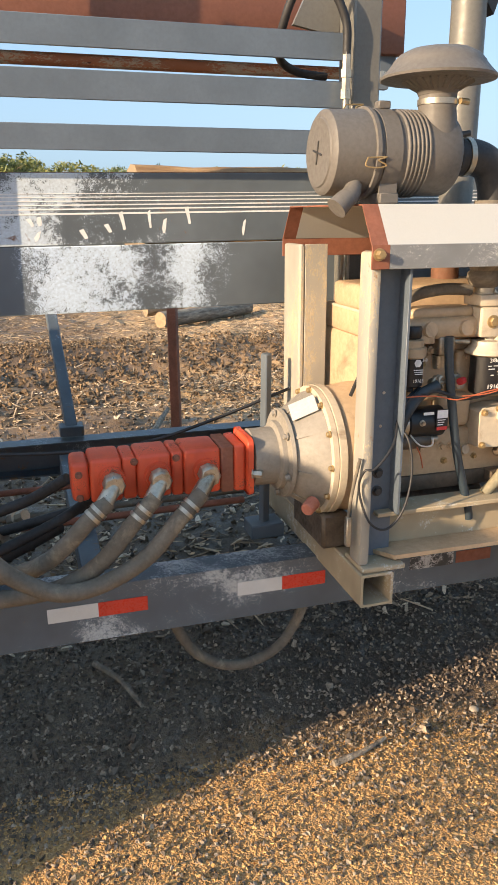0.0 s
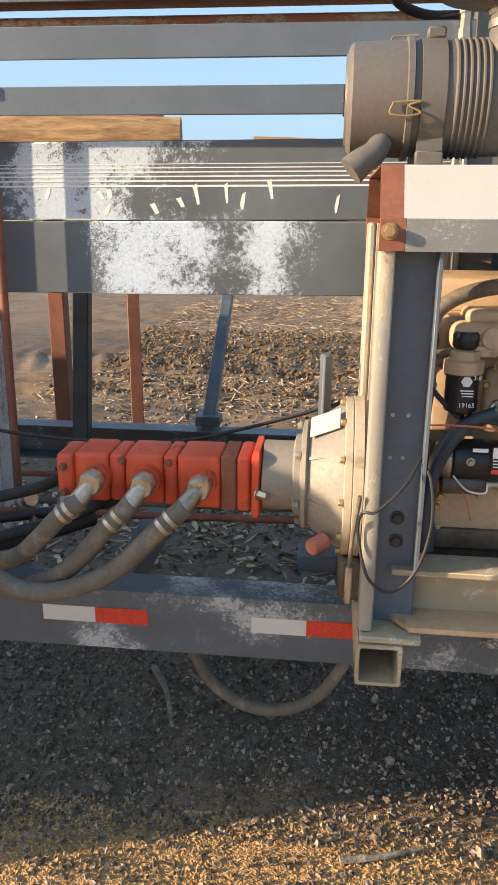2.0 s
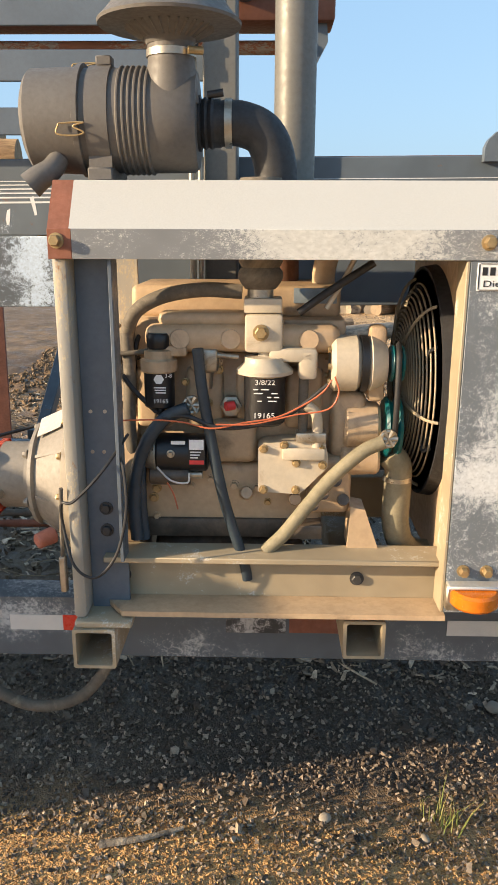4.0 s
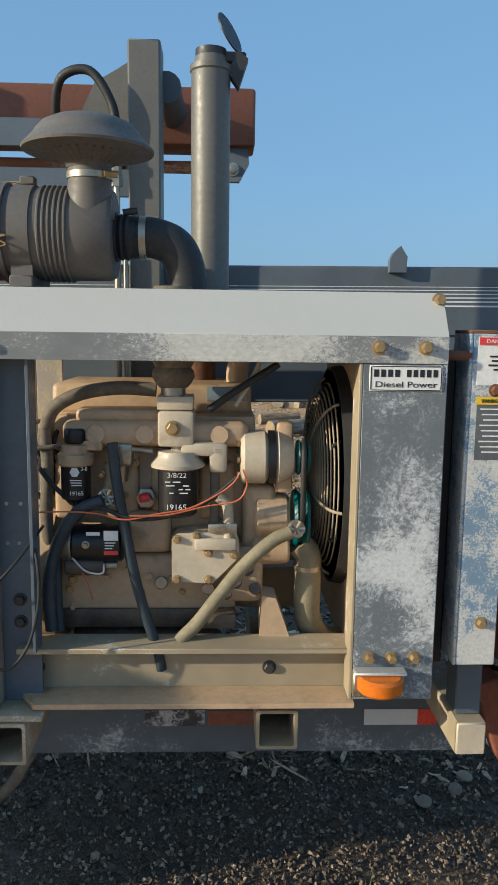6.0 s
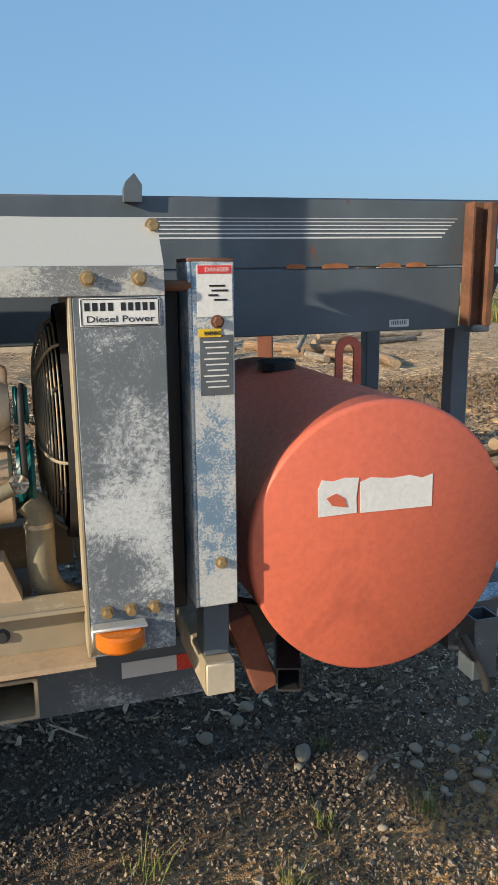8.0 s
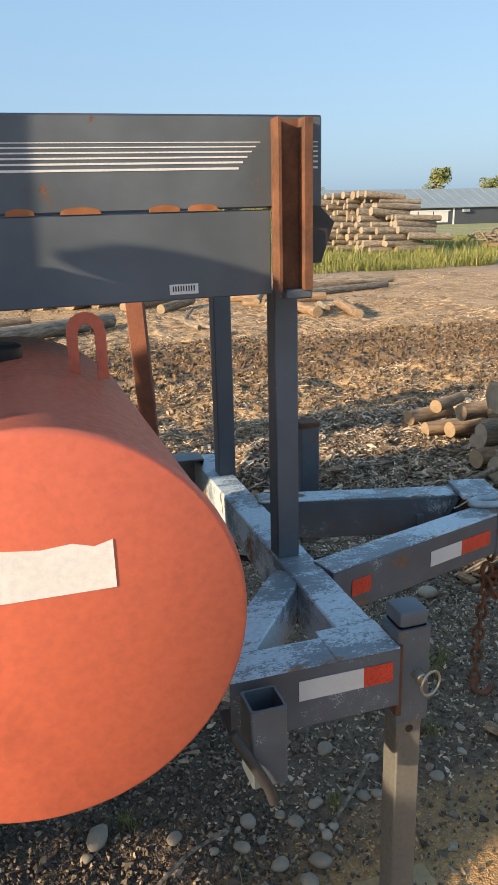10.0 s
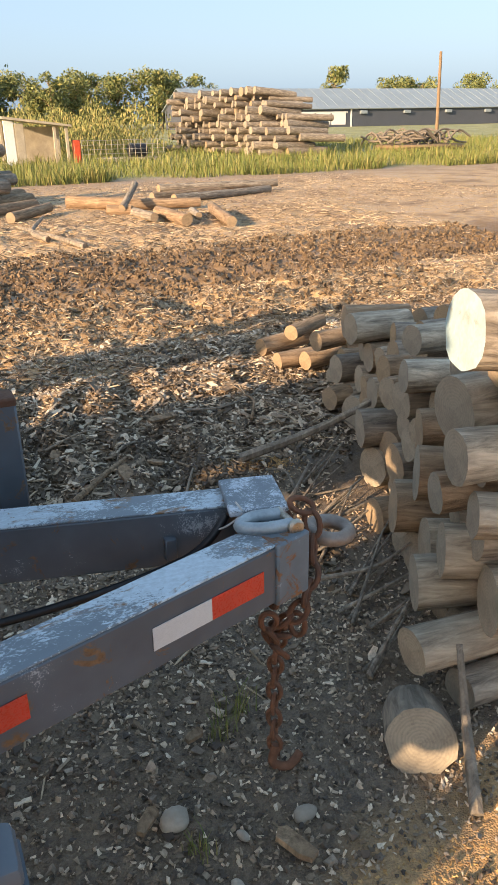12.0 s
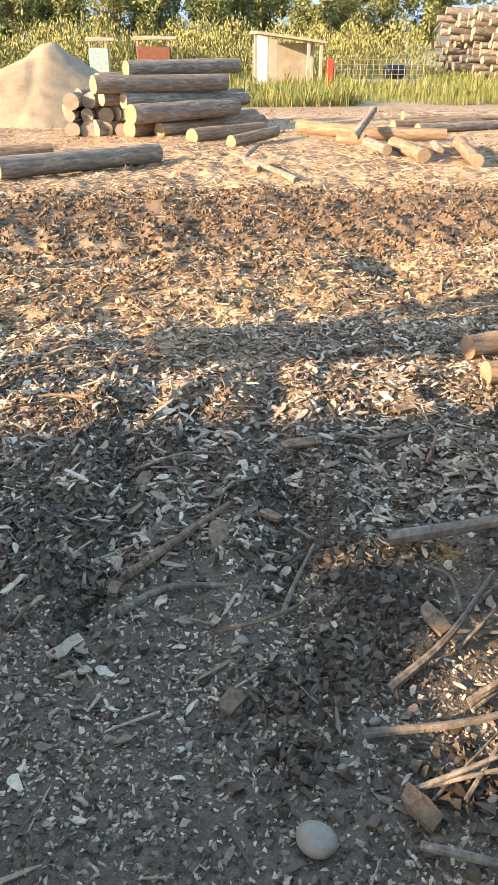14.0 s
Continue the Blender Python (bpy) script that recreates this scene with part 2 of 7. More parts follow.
M["pebble"] = island_material("gravel", (0.055, 0.041, 0.030), (0.46, 0.36, 0.26), 0.65, (0.17, 0.125, 0.088))
M["chips"] = island_material("wood_chips", (0.10, 0.07, 0.045), (0.70, 0.54, 0.36), 0.9, (0.42, 0.31, 0.20))
M["old_chips"] = island_material("weathered_bark_chips", (0.10, 0.07, 0.045), (0.86, 0.72, 0.54), 0.85, (0.46, 0.345, 0.235))
M["wet_mud"] = island_material("wet_mud_clods", (0.06, 0.042, 0.028), (0.20, 0.145, 0.09), 0.6)
M["sawdust_bits"] = island_material("sawdust_bits", (0.34, 0.19, 0.07), (0.70, 0.44, 0.19), 0.95)
M["clods"] = island_material("mud_clods", (0.085, 0.055, 0.032), (0.26, 0.17, 0.092), 0.9)
M["grass"] = island_material("grass_blades", (0.14, 0.18, 0.035), (0.34, 0.275, 0.10), 0.8, (0.19, 0.195, 0.05))
M["weeds"] = island_material("tall_weeds", (0.13, 0.15, 0.04), (0.40, 0.31, 0.11), 0.8, (0.25, 0.235, 0.07))
M["leaves"] = island_material("tree_leaves", (0.09, 0.12, 0.04), (0.34, 0.31, 0.10), 0.7, (0.19, 0.21, 0.065))


def bark(name, a, b, ridge=26.0):
    m, nt, bs = nodes_of(name)
    v = coords(nt, False, (1, 1, 0.16))
    v2 = coords(nt, False)
    n1, n2 = noise_node(nt, ridge, 6, 0.7, v, 0.5), noise_node(nt, 5, 4, 0.6, v2)
    info = nt.nodes.new("ShaderNodeObjectInfo")
    col = mixc(nt, ramp(nt, n1, 0.36, 0.64), scaled(a, 0.5), b)
    col = mixc(nt, ramp(nt, n2, 0.42, 0.66, 0, 0.7), col, a)
    col = mixc(nt, ramp(nt, info.outputs["Random"], 0, 1, 0, 0.45), col, scaled(a, 0.55))
    nt.links.new(col, bs.inputs["Base Color"])
    bs.inputs["Roughness"].default_value = 0.9
    bump(nt, bs, n1, 0.9, 0.015)
    return m


def endgrain(name, base):
    m, nt, bs = nodes_of(name)
    v = coords(nt, False)
    w = nt.nodes.new("ShaderNodeTexWave")
    w.wave_type, w.rings_direction = "RINGS", "Z"
    w.inputs["Scale"].default_value, w.inputs["Distortion"].default_value, w.inputs["Detail"].default_value = 30, 6, 4
    nt.links.new(v, w.inputs["Vector"])
    info = nt.nodes.new("ShaderNodeObjectInfo")
    n = noise_node(nt, 9, 5, 0.65, v)
    col = mixc(nt, ramp(nt, w.outputs["Fac"], 0.2, 0.8, 0, 0.30), base, scaled(base, 0.55))
    col = mixc(nt, ramp(nt, noise_node(nt, 60, 5, 0.75, v), 0.5, 0.7, 0, 0.6), col, scaled(base, 0.4))
    col = mixc(nt, ramp(nt, n, 0.45, 0.7, 0, 0.7), col, scaled(base, 0.45))
    col = mixc(nt, ramp(nt, info.outputs["Random"], 0, 1, 0, 0.4), col, (0.24, 0.21, 0.17))
    nt.links.new(col, bs.inputs["Base Color"])
    bs.inputs["Roughness"].default_value = 0.9
    bump(nt, bs, n, 0.4, 0.012)
    return m


M["bark"] = bark("brown_bark", (0.26, 0.165, 0.095), (0.50, 0.345, 0.21))
M["bark_grey"] = bark("grey_bark", (0.20, 0.16, 0.12), (0.50, 0.42, 0.32))
M["bark_orange"] = bark("orange_bark", (0.36, 0.20, 0.09), (0.58, 0.36, 0.17))
# grey bark lightened for the heap, making up for its dim shade
M["bark_lifted"] = bark("lifted_grey_bark", (0.34, 0.275, 0.20), (0.74, 0.63, 0.47))
M["plug"] = plain("faded_red_plug", (0.42, 0.15, 0.10), 0.6)
M["cut"] = endgrain("cut_wood", (0.37, 0.255, 0.145))
M["cut_grey"] = endgrain("weathered_cut_wood", (0.37, 0.305, 0.22))
M["cut_paint"] = plain("blue_sealed_wood_end", (0.36, 0.47, 0.47), 0.8, 0, 0.2, 14, 60, 0.3, dirt=(0.28, 0.22, 0.15), dirt_amount=0.2)
M["barn_wall"] = plain("dark_barn_cladding", (0.075, 0.085, 0.105), 0.6, 0, 0.1, 0.4, 5, 0.05)
M["barn_roof"] = plain("grey_metal_roof", (0.30, 0.35, 0.37), 0.45, 0.2, 0.08, 0.3, 4, 0.05)
M["barn_door"] = plain("white_door_panel", (0.75, 0.75, 0.73), 0.5, 0, 0.05, 1, 10, 0.05)
M["shed_wood"] = plain("weathered_shed_wood", (0.42, 0.36, 0.27), 0.8, 0, 0.2, 3, 30, 0.2)
M["sawdust"] = plain("sawdust", (0.34, 0.265, 0.17), 0.95, 0, 0.25, 3, 22, 1.0)


def ground_material():
    m, nt, bs = nodes_of("yard_ground")
    v = coords(nt)
    sep = nt.nodes.new("ShaderNodeSeparateXYZ")
    nt.links.new(v, sep.inputs[0])
    big, mid, fine = noise_node(nt, 0.9, 6, 0.65, v, 0.5), noise_node(nt, 6, 6, 0.7, v, 0.4), noise_node(nt, 55, 5, 0.7, v)
    vor = nt.nodes.new("ShaderNodeTexVoronoi")
    vor.inputs["Scale"].default_value = 170
    nt.links.new(v, vor.inputs["Vector"])
    vs = nt.nodes.new("ShaderNodeSeparateColor")
    nt.links.new(vor.outputs["Color"], vs.inputs[0])
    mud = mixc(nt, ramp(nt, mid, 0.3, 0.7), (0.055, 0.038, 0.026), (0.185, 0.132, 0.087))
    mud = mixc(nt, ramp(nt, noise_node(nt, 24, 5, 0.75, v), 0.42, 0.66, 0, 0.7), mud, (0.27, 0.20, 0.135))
    # darker earth in a ragged band, about x 0.3 to 3.4
    darkened = mixc(nt, ramp(nt, mid, 0.3, 0.7), (0.034, 0.025, 0.018), (0.11, 0.08, 0.055))
    band_x = calc(nt, "ADD", sep.outputs[0], calc(nt, "MULTIPLY", mid, 1.2))
    mud = mixc(nt, calc(nt, "MULTIPLY", ramp(nt, band_x, 0.9, 1.9), ramp(nt, band_x, 4.0, 3.2)), mud, darkened)
    grit = mixc(nt, vs.outputs[0], (0.07, 0.052, 0.036), (0.30, 0.23, 0.16))
    near = mixc(nt, ramp(nt, vs.outputs[1], 0.5, 0.95, 0, 0.6), mud, grit)
    # sandy, sawdust-strewn strip on the open side; its brightness also stands for sunlight
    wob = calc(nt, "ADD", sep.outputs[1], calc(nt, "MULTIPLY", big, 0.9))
    sunlit_sand = mixc(nt, ramp(nt, fine, 0.3, 0.7), (0.30, 0.165, 0.07), (0.74, 0.45, 0.19))
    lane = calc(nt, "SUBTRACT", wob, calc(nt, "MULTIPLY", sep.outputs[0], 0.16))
    near = mixc(nt, ramp(nt, lane, 2.55, 2.25, 0, 0.85), near, sunlit_sand)
    # chip-strewn yard
    yard = mixc(nt, ramp(nt, mid, 0.35, 0.65), (0.24, 0.15, 0.08), (0.56, 0.37, 0.19))
    yard = mixc(nt, ramp(nt, fine, 0.45, 0.62, 0, 0.6), yard, (0.74, 0.52, 0.28))
    yard = mixc(nt, ramp(nt, big, 0.50, 0.62, 0, 0.9), yard, (0.24, 0.15, 0.085))
    # churned wheel track
    track = calc(nt, "MULTIPLY", ramp(nt, wob, 9.6, 10.2), ramp(nt, wob, 12.2, 11.5, 0, 0.8))
    yard = mixc(nt, track, yard, (0.14, 0.088, 0.05))
    yard = mixc(nt, ramp(nt, calc(nt, "ADD", sep.outputs[0], calc(nt, "MULTIPLY", mid, 0.8)), 2.4, 1.2, 0, 0.75), yard, (0.10, 0.066, 0.042))
    c = mixc(nt, ramp(nt, wob, 6.0, 7.6), near, yard)
    path = mixc(nt, mid, (0.28, 0.185, 0.11), (0.42, 0.30, 0.19))
    c = mixc(nt, ramp(nt, wob, 21.5, 24.5), c, path)
    meadow = mixc(nt, ramp(nt, noise_node(nt, 0.25, 5, 0.6, v), 0.35, 0.65), (0.20, 0.205, 0.06), (0.40, 0.35, 0.14))
    c = mixc(nt, ramp(nt, wob, 25.0, 26.5), c, meadow)
    nt.links.new(c, bs.inputs["Base Color"])
    nt.links.new(ramp(nt, calc(nt, "ADD", mid, calc(nt, "MULTIPLY", big, 0.5)), 0.6, 0.85, 0.35, 0.95), bs.inputs["Roughness"])
    h = calc(nt, "ADD", calc(nt, "MULTIPLY", fine, 0.6), calc(nt, "SUBTRACT", 0.5, vor.outputs["Distance"]))
    bump(nt, bs, h, 0.5, 0.014)
    return m


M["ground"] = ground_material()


# ---------------------------------------------------------------- builders
def merge(bm, other):
    me = bpy.data.meshes.new("tmp")
    other.to_mesh(me)
    other.free()
    bm.from_mesh(me)
    bpy.data.meshes.remove(me)
    return bm


def box(bm, x0, x1, y0, y1, z0, z1, b=0.004, rot=None, seg=1):
    """A block with softened edges; rot: a matrix that turns it about its middle."""
    t = bmesh.new()
    bmesh.ops.create_cube(t, size=1)
    bmesh.ops.scale(t, vec=(x1 - x0, y1 - y0, z1 - z0), verts=t.verts)
    if b:
        bmesh.ops.bevel(t, geom=list(t.edges), offset=b, segments=seg, affect="EDGES", profile=0.5)
    c = Matrix.Translation(((x0 + x1) / 2, (y0 + y1) / 2, (z0 + z1) / 2))
    bmesh.ops.transform(t, matrix=c @ (rot.to_4x4() if rot else Matrix()), verts=t.verts)
    return merge(bm, t)


def frame_of(d):
    return Vector(d).normalized().to_track_quat("Z", "Y").to_matrix()


def lathe(bm, origin, axis, profile, n=24):
    """Turned shape: profile is (distance along axis, radius) pairs."""
    q, o = frame_of(axis), Vector(origin)
    rings = []
    for d, r in profile:
        if r < 1e-5:
            rings.append([bm.verts.new(o + q @ Vector((0, 0, d)))])
        else:
            rings.append([bm.verts.new(o + q @ Vector((r * math.cos(a), r * math.sin(a), d))) for a in (2 * math.pi * k / n for k in range(n))])
    for a, b in zip(rings, rings[1:]):
        for k in range(n):
            f = [a[k % len(a)], a[(k + 1) % len(a)], b[(k + 1) % len(b)], b[k % len(b)]]
            f = list(dict.fromkeys(f))
            if len(f) > 2:
                bm.faces.new(f)
    for ring, flip in ((rings[0], True), (rings[-1], False)):
        if len(ring) > 2:
            bm.faces.new(ring[::-1] if flip else ring)
    return bm


def rod(bm, p0, p1, r, r2=None, n=14, c=0.0):
    p0, p1 = Vector(p0), Vector(p1)
    length = (p1 - p0).length
    r2 = r if r2 is None else r2
    prof = [(0, r - c), (c, r), (length - c, r2), (length, r2 - c)] if c else [(0, r), (length, r2)]
    return lathe(bm, p0, p1 - p0, prof, n)


def bend(points, steps=8):
    """A smooth line through the points."""
    p = [Vector(q) for q in points]
    p = [2 * p[0] - p[1]] + p + [2 * p[-1] - p[-2]]
    out = []
    for i in range(1, len(p) - 2):
        for k in range(steps):
            t = k / steps
            out.append(0.5 * (2 * p[i] + (p[i + 1] - p[i - 1]) * t + (2 * p[i - 1] - 5 * p[i] + 4 * p[i + 1] - p[i + 2]) * t * t + (3 * p[i] - p[i - 1] - 3 * p[i + 1] + p[i + 2]) * t ** 3))
    out.append(p[-2])
    return out


def tube(bm, points, r, n=10, steps=8, ends=True, r2=None):
    line = bend(points, steps)
    r2 = r if r2 is None else r2
    rings, side = [], None
    for i, p in enumerate(line):
        d = (line[min(i + 1, len(line) - 1)] - line[max(i - 1, 0)]).normalized()
        if side is None:
            side = d.orthogonal().normalized()
        side = (side - d * side.dot(d)).normalized()
        up = d.cross(side)
        rr = r + (r2 - r) * i / (len(line) - 1)
        rings.append([bm.verts.new(p + rr * (math.cos(a) * side + math.sin(a) * up)) for a in (2 * math.pi * k / n for k in range(n))])
    for a, b in zip(rings, rings[1:]):
        for k in range(n):
            bm.faces.new((a[k], a[(k + 1) % n], b[(k + 1) % n], b[k]))
    if ends:
        bm.faces.new(rings[0][::-1])
        bm.faces.new(rings[-1])
    return bm


def prism(bm, outline, a, b, axis="y"):
    """An outline of (u, v) pairs pushed from a to b along an axis: y takes (x, z), x takes (y, z), z takes (x, y)."""
    put = {"y": lambda u, v, w: (u, w, v), "x": lambda u, v, w: (w, u, v), "z": lambda u, v, w: (u, v, w)}[axis]
    lo, hi = [bm.verts.new(put(u, v, a)) for u, v in outline], [bm.verts.new(put(u, v, b)) for u, v in outline]
    n = len(outline)
    bm.faces.new(lo)
    bm.faces.new(hi[::-1])
    for k in range(n):
        bm.faces.new((lo[k], hi[k], hi[(k + 1) % n], lo[(k + 1) % n]))
    bmesh.ops.recalc_face_normals(bm, faces=bm.faces)
    return bm


def square_tube(bm, p0, p1, w, h, t=0.006, up=(0, 0, 1), b=0.004):
    """A hollow rectangular tube from p0 to p1 with open ends."""
    p0, p1 = Vector(p0), Vector(p1)
    d = (p1 - p0).normalized()
    side = d.cross(Vector(up)).normalized()
    upv = side.cross(d)
    def ring(p, ww, hh):
        c = min(b, ww * 0.3)
        pts = [(-ww + c, -hh), (ww - c, -hh), (ww, -hh + c), (ww, hh - c), (ww - c, hh), (-ww + c, hh), (-ww, hh - c), (-ww, -hh + c)]
        return [bm.verts.new(p + side * a + upv * e) for a, e in pts]
    o0, o1, i0, i1 = ring(p0, w / 2, h / 2), ring(p1, w / 2, h / 2), ring(p0, w / 2 - t, h / 2 - t), ring(p1, w / 2 - t, h / 2 - t)
    for k in range(8):
        j = (k + 1) % 8
        for f in ((o0[k], o0[j], o1[j], o1[k]), (i0[j], i0[k], i1[k], i1[j]), (o0[j], o0[k], i0[k], i0[j]), (o1[k], o1[j], i1[j], i1[k])):
            bm.faces.new(f)
    bmesh.ops.recalc_face_normals(bm, faces=bm.faces)
    return bm


def thing(name, at, label, category, group="", kind=""):
    e = new(name)
    e.location = at
    e.empty_display_size = 0.1
    return tagged(e, label, category, group, kind)


def base_of(ob):
    p = Vector(ob.location)
    return p + base_of(ob.parent) if ob.parent else p


def part(name, bm, material, parent=None, label="", angle=38):
    """Links a bmesh, built in world places, as one mesh object under a thing or a part."""
    if parent is not None:
        bmesh.ops.translate(bm, vec=-base_of(parent), verts=bm.verts)
    me = bpy.data.meshes.new(name)
    bm.to_mesh(me)
    bm.free()
    me.materials.append(material)
    me.polygons.foreach_set("use_smooth", [True] * len(me.polygons))
    me.set_sharp_from_angle(angle=radians(angle))
    ob = new(name, me)
    if parent is not None:
        ob.parent = parent
    if label:
        ob["label"] = label
    return ob


def single(name, bm, material, at, label, category, group="", kind=""):
    """A thing that is one mesh, with its origin at the given place."""
    bmesh.ops.translate(bm, vec=-Vector(at), verts=bm.verts)
    ob = part(name, bm, material)
    ob.location = at
    return tagged(ob, label, category, group, kind)


def B():
    return bmesh.new()


def lettering(name, text, x, y, z, height, material, parent, width=0.0, depth=0.0006):
    """Raised letters on a face that looks towards -y; x, z: the lower left corner."""
    cu = bpy.data.curves.new(name, "FONT")
    cu.body, cu.size, cu.extrude = text, height * 1.4, depth
    tmp = new(name + "_tmp", cu)
    bpy.context.view_layer.update()
    me = bpy.data.meshes.new_from_object(tmp.evaluated_get(bpy.context.evaluated_depsgraph_get()))
    bpy.data.objects.remove(tmp)
    bm = B()
    bm.from_mesh(me)
    bpy.data.meshes.remove(me)
    w = max(v.co.x for v in bm.verts)
    k = width / w if width else 1.0
    for v in bm.verts:
        v.co = Vector((x + v.co.x * k, y - v.co.z, z + v.co.y))
    return part(name, bm, material, parent)


def hexbolt(name, at, d, r, parent, material=None, length=0.012, label=""):
    """A bolt head with its washer, standing out along d."""
    bm = B()
    lathe(bm, at, d, [(0, r * 1.35), (0.003, r * 1.35), (0.0035, r)], 16)
    q, o = frame_of(d), Vector(at)
    lathe(bm, o, d, [(0.003, r), (length * 0.85, r), (length, r * 0.85)], 6)
    return part(name, bm, material or M["bolt"], parent, label)


# ---------------------------------------------------------------- ground
def smooth(a, b, x):
    t = np.clip((x - a) / (b - a), 0, 1)
    return t * t * (3 - 2 * t)


def lie(x, y):
    """Height of the yard before its roughness."""
    x, y = np.asarray(x, float), np.asarray(y, float)
    z = -0.06 - 0.25 * smooth(0.8, 3.4, x)
    z = z + smooth(5.0, 9.0, y) * (-0.18 - z)
    z = z - 0.05 * np.exp(-((y - 4.4) / 0.9) ** 2) * smooth(3.6, 4.4, x)
    return z + 0.18 * smooth(30, 120, y)


def ripple(x, y):
    a = 0.5 * np.sin(1.7 * x + 0.6 * y + 1.0) * np.sin(1.3 * y - 0.4 * x) + 0.3 * np.sin(4.1 * x - 2.7 * y + 2) * np.sin(3.3 * y + 1.9 * x)
    return a


def rough(x, y):
    """Clods, ruts and hollows."""
    yard = smooth(3.6, 5.2, y) * (1 - smooth(20, 24, y))
    z = 0.012 * ripple(x, y) + yard * 0.03 * ripple(0.9 * x + 3, 0.8 * y)
    rut = np.exp(-((y - 9.0 - 0.06 * x - 0.15 * np.sin(1.1 * x)) / 0.55) ** 2) + 0.7 * np.exp(-((y - 10.4 - 0.04 * x) / 0.4) ** 2)
    z = z - 0.10 * rut * yard
    z = z + 0.07 * np.exp(-((y - 8.1 - 0.06 * x) / 0.35) ** 2) * yard
    z = z - 0.20 * np.exp(-(((x - 5.95) / 0.30) ** 2 + ((y - 8.45) / 0.35) ** 2))
    # wheel ruts in the wet mud beyond the drawbar
    wet = smooth(4.5, 4.9, y) * (1 - smooth(6.3, 7.0, y))
    for x0 in (3.95, 4.62):
        c = x0 + 0.10 * (y - 5.0) + 0.03 * np.sin(5 * y)
        z = z + wet * (-0.055 * np.exp(-((x - c) / 0.075) ** 2) + 0.035 * np.exp(-((x - c - 0.19) / 0.08) ** 2) + 0.03 * np.exp(-((x - c + 0.19) / 0.08) ** 2))
    return z


GRID = {}


def surface(x, y):
    """Height of the built ground, lumps and all."""
    xs, ys, z = GRID["x"], GRID["y"], GRID["z"]
    x, y = np.asarray(x, float), np.asarray(y, float)
    i = np.clip(np.searchsorted(xs, x) - 1, 0, len(xs) - 2)
    j = np.clip(np.searchsorted(ys, y) - 1, 0, len(ys) - 2)
    u, v = (x - xs[i]) / (xs[i + 1] - xs[i]), (y - ys[j]) / (ys[j + 1] - ys[j])
    return (z[j, i] * (1 - u) + z[j, i + 1] * u) * (1 - v) + (z[j + 1, i] * (1 - u) + z[j + 1, i + 1] * u) * v


def height(x, y):
    return float(surface(x, y))


def make_ground():
    xs = np.concatenate((-np.geomspace(600, 4.2, 26), np.arange(-4, 2.5, 0.06), np.arange(2.5, 7.5, 0.03), np.arange(7.5, 12.01, 0.06), np.geomspace(12.4, 600, 30)))
    ys = np.concatenate((-np.geomspace(400, 2.2, 18), np.arange(-2, 1.0, 0.06), np.arange(1.0, 9.0, 0.03), np.arange(9.0, 16.01, 0.05), np.geomspace(16.3, 900, 50)))
    X, Y = np.meshgrid(xs, ys)
    rng = np.random.default_rng(5)
    Z = lie(X, Y) + rough(X, Y)
    inside = smooth(-4, -3, X) * (1 - smooth(11, 12, X)) * smooth(-2, -1, Y) * (1 - smooth(15, 16, Y))

    def lumps(k):
        """Random lumps about k grid steps wide."""
        a = rng.normal(0, 1, X.shape)
        for _ in range(2):
            for ax in (0, 1):
                a = sum(np.roll(a, d, ax) for d in range(-k, k + 1)) / (2 * k + 1)
        return a / a.std()
    churn = smooth(4.6, 5.4, Y)
    rows = 0.022 * np.sin(21 * X + 3 * np.sin(2 * Y)) * np.exp(-((Y - 9.8 - 0.05 * X) / 0.7) ** 2)
    Z = Z + inside * (lumps(1) * (0.003 + 0.007 * churn) + lumps(3) * (0.003 + 0.012 * churn) + lumps(9) * (0.004 + 0.009 * churn) + rows)
    GRID.update(x=xs, y=ys, z=Z)
    nx, ny = len(xs), len(ys)
    verts = np.stack((X, Y, Z), -1).reshape(-1, 3)
    i = np.arange(nx * ny).reshape(ny, nx)
    faces = np.stack((i[:-1, :-1], i[:-1, 1:], i[1:, 1:], i[1:, :-1]), -1).reshape(-1, 4)
    me = bpy.data.meshes.new("ground")
    me.from_pydata(verts.tolist(), [], faces.tolist())
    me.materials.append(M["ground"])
    me.polygons.foreach_set("use_smooth", [True] * len(me.polygons))
    return tagged(new("ground", me), "dark muddy gravel yard strewn with chips, meadow beyond", "ground", kind="structure")


make_ground()


# ---------------------------------------------------------------- trailer chassis
def tape(parent, x0, x1, y, z0, z1, red):
    part("tape_red" if red else "tape_white", box(B(), x0, x1, y - 0.0015, y, z0, z1, 0.0005), M["tape_red"] if red else M["tape_white"], parent,
         "red reflective tape" if red else "white reflective tape")


def channel(bm, x0, x1, y, z0, z1, depth, t=0.008):
    """A steel channel along x, its web at y and its flanges reaching back."""
    return prism(bm, [(y, z0), (y + depth, z0), (y + depth, z0 + t), (y + t, z0 + t), (y + t, z1 - t), (y + depth, z1 - t), (y + depth, z1), (y, z1)], x0, x1, "x")


trailer = thing("trailer_frame", (1.5, 2.9, 0.42), "slate-painted steel trailer frame with flaked paint and red-white tape", "trailer")
part("side_rail", channel(B(), -1.6, 2.16, 2.15, 0.43, 0.612, 0.11), M["frame_paint"], trailer)
part("side_rail", channel(B(), 2.93, 3.372, 2.185, 0.40, 0.56, 0.12), M["frame_side"], trailer)
part("side_rail", channel(B(), -1.6, 3.28, 3.88, 0.43, 0.60, -0.11), M["frame_side"], trailer)
for a, b, r in ((0.037, 0.189, False), (0.189, 0.341, True), (0.632, 0.784, False), (0.784, 0.936, True), (1.876, 2.03, False), (2.03, 2.085, True)):
    tape(trailer, a, b, 2.149, 0.51, 0.558, r)
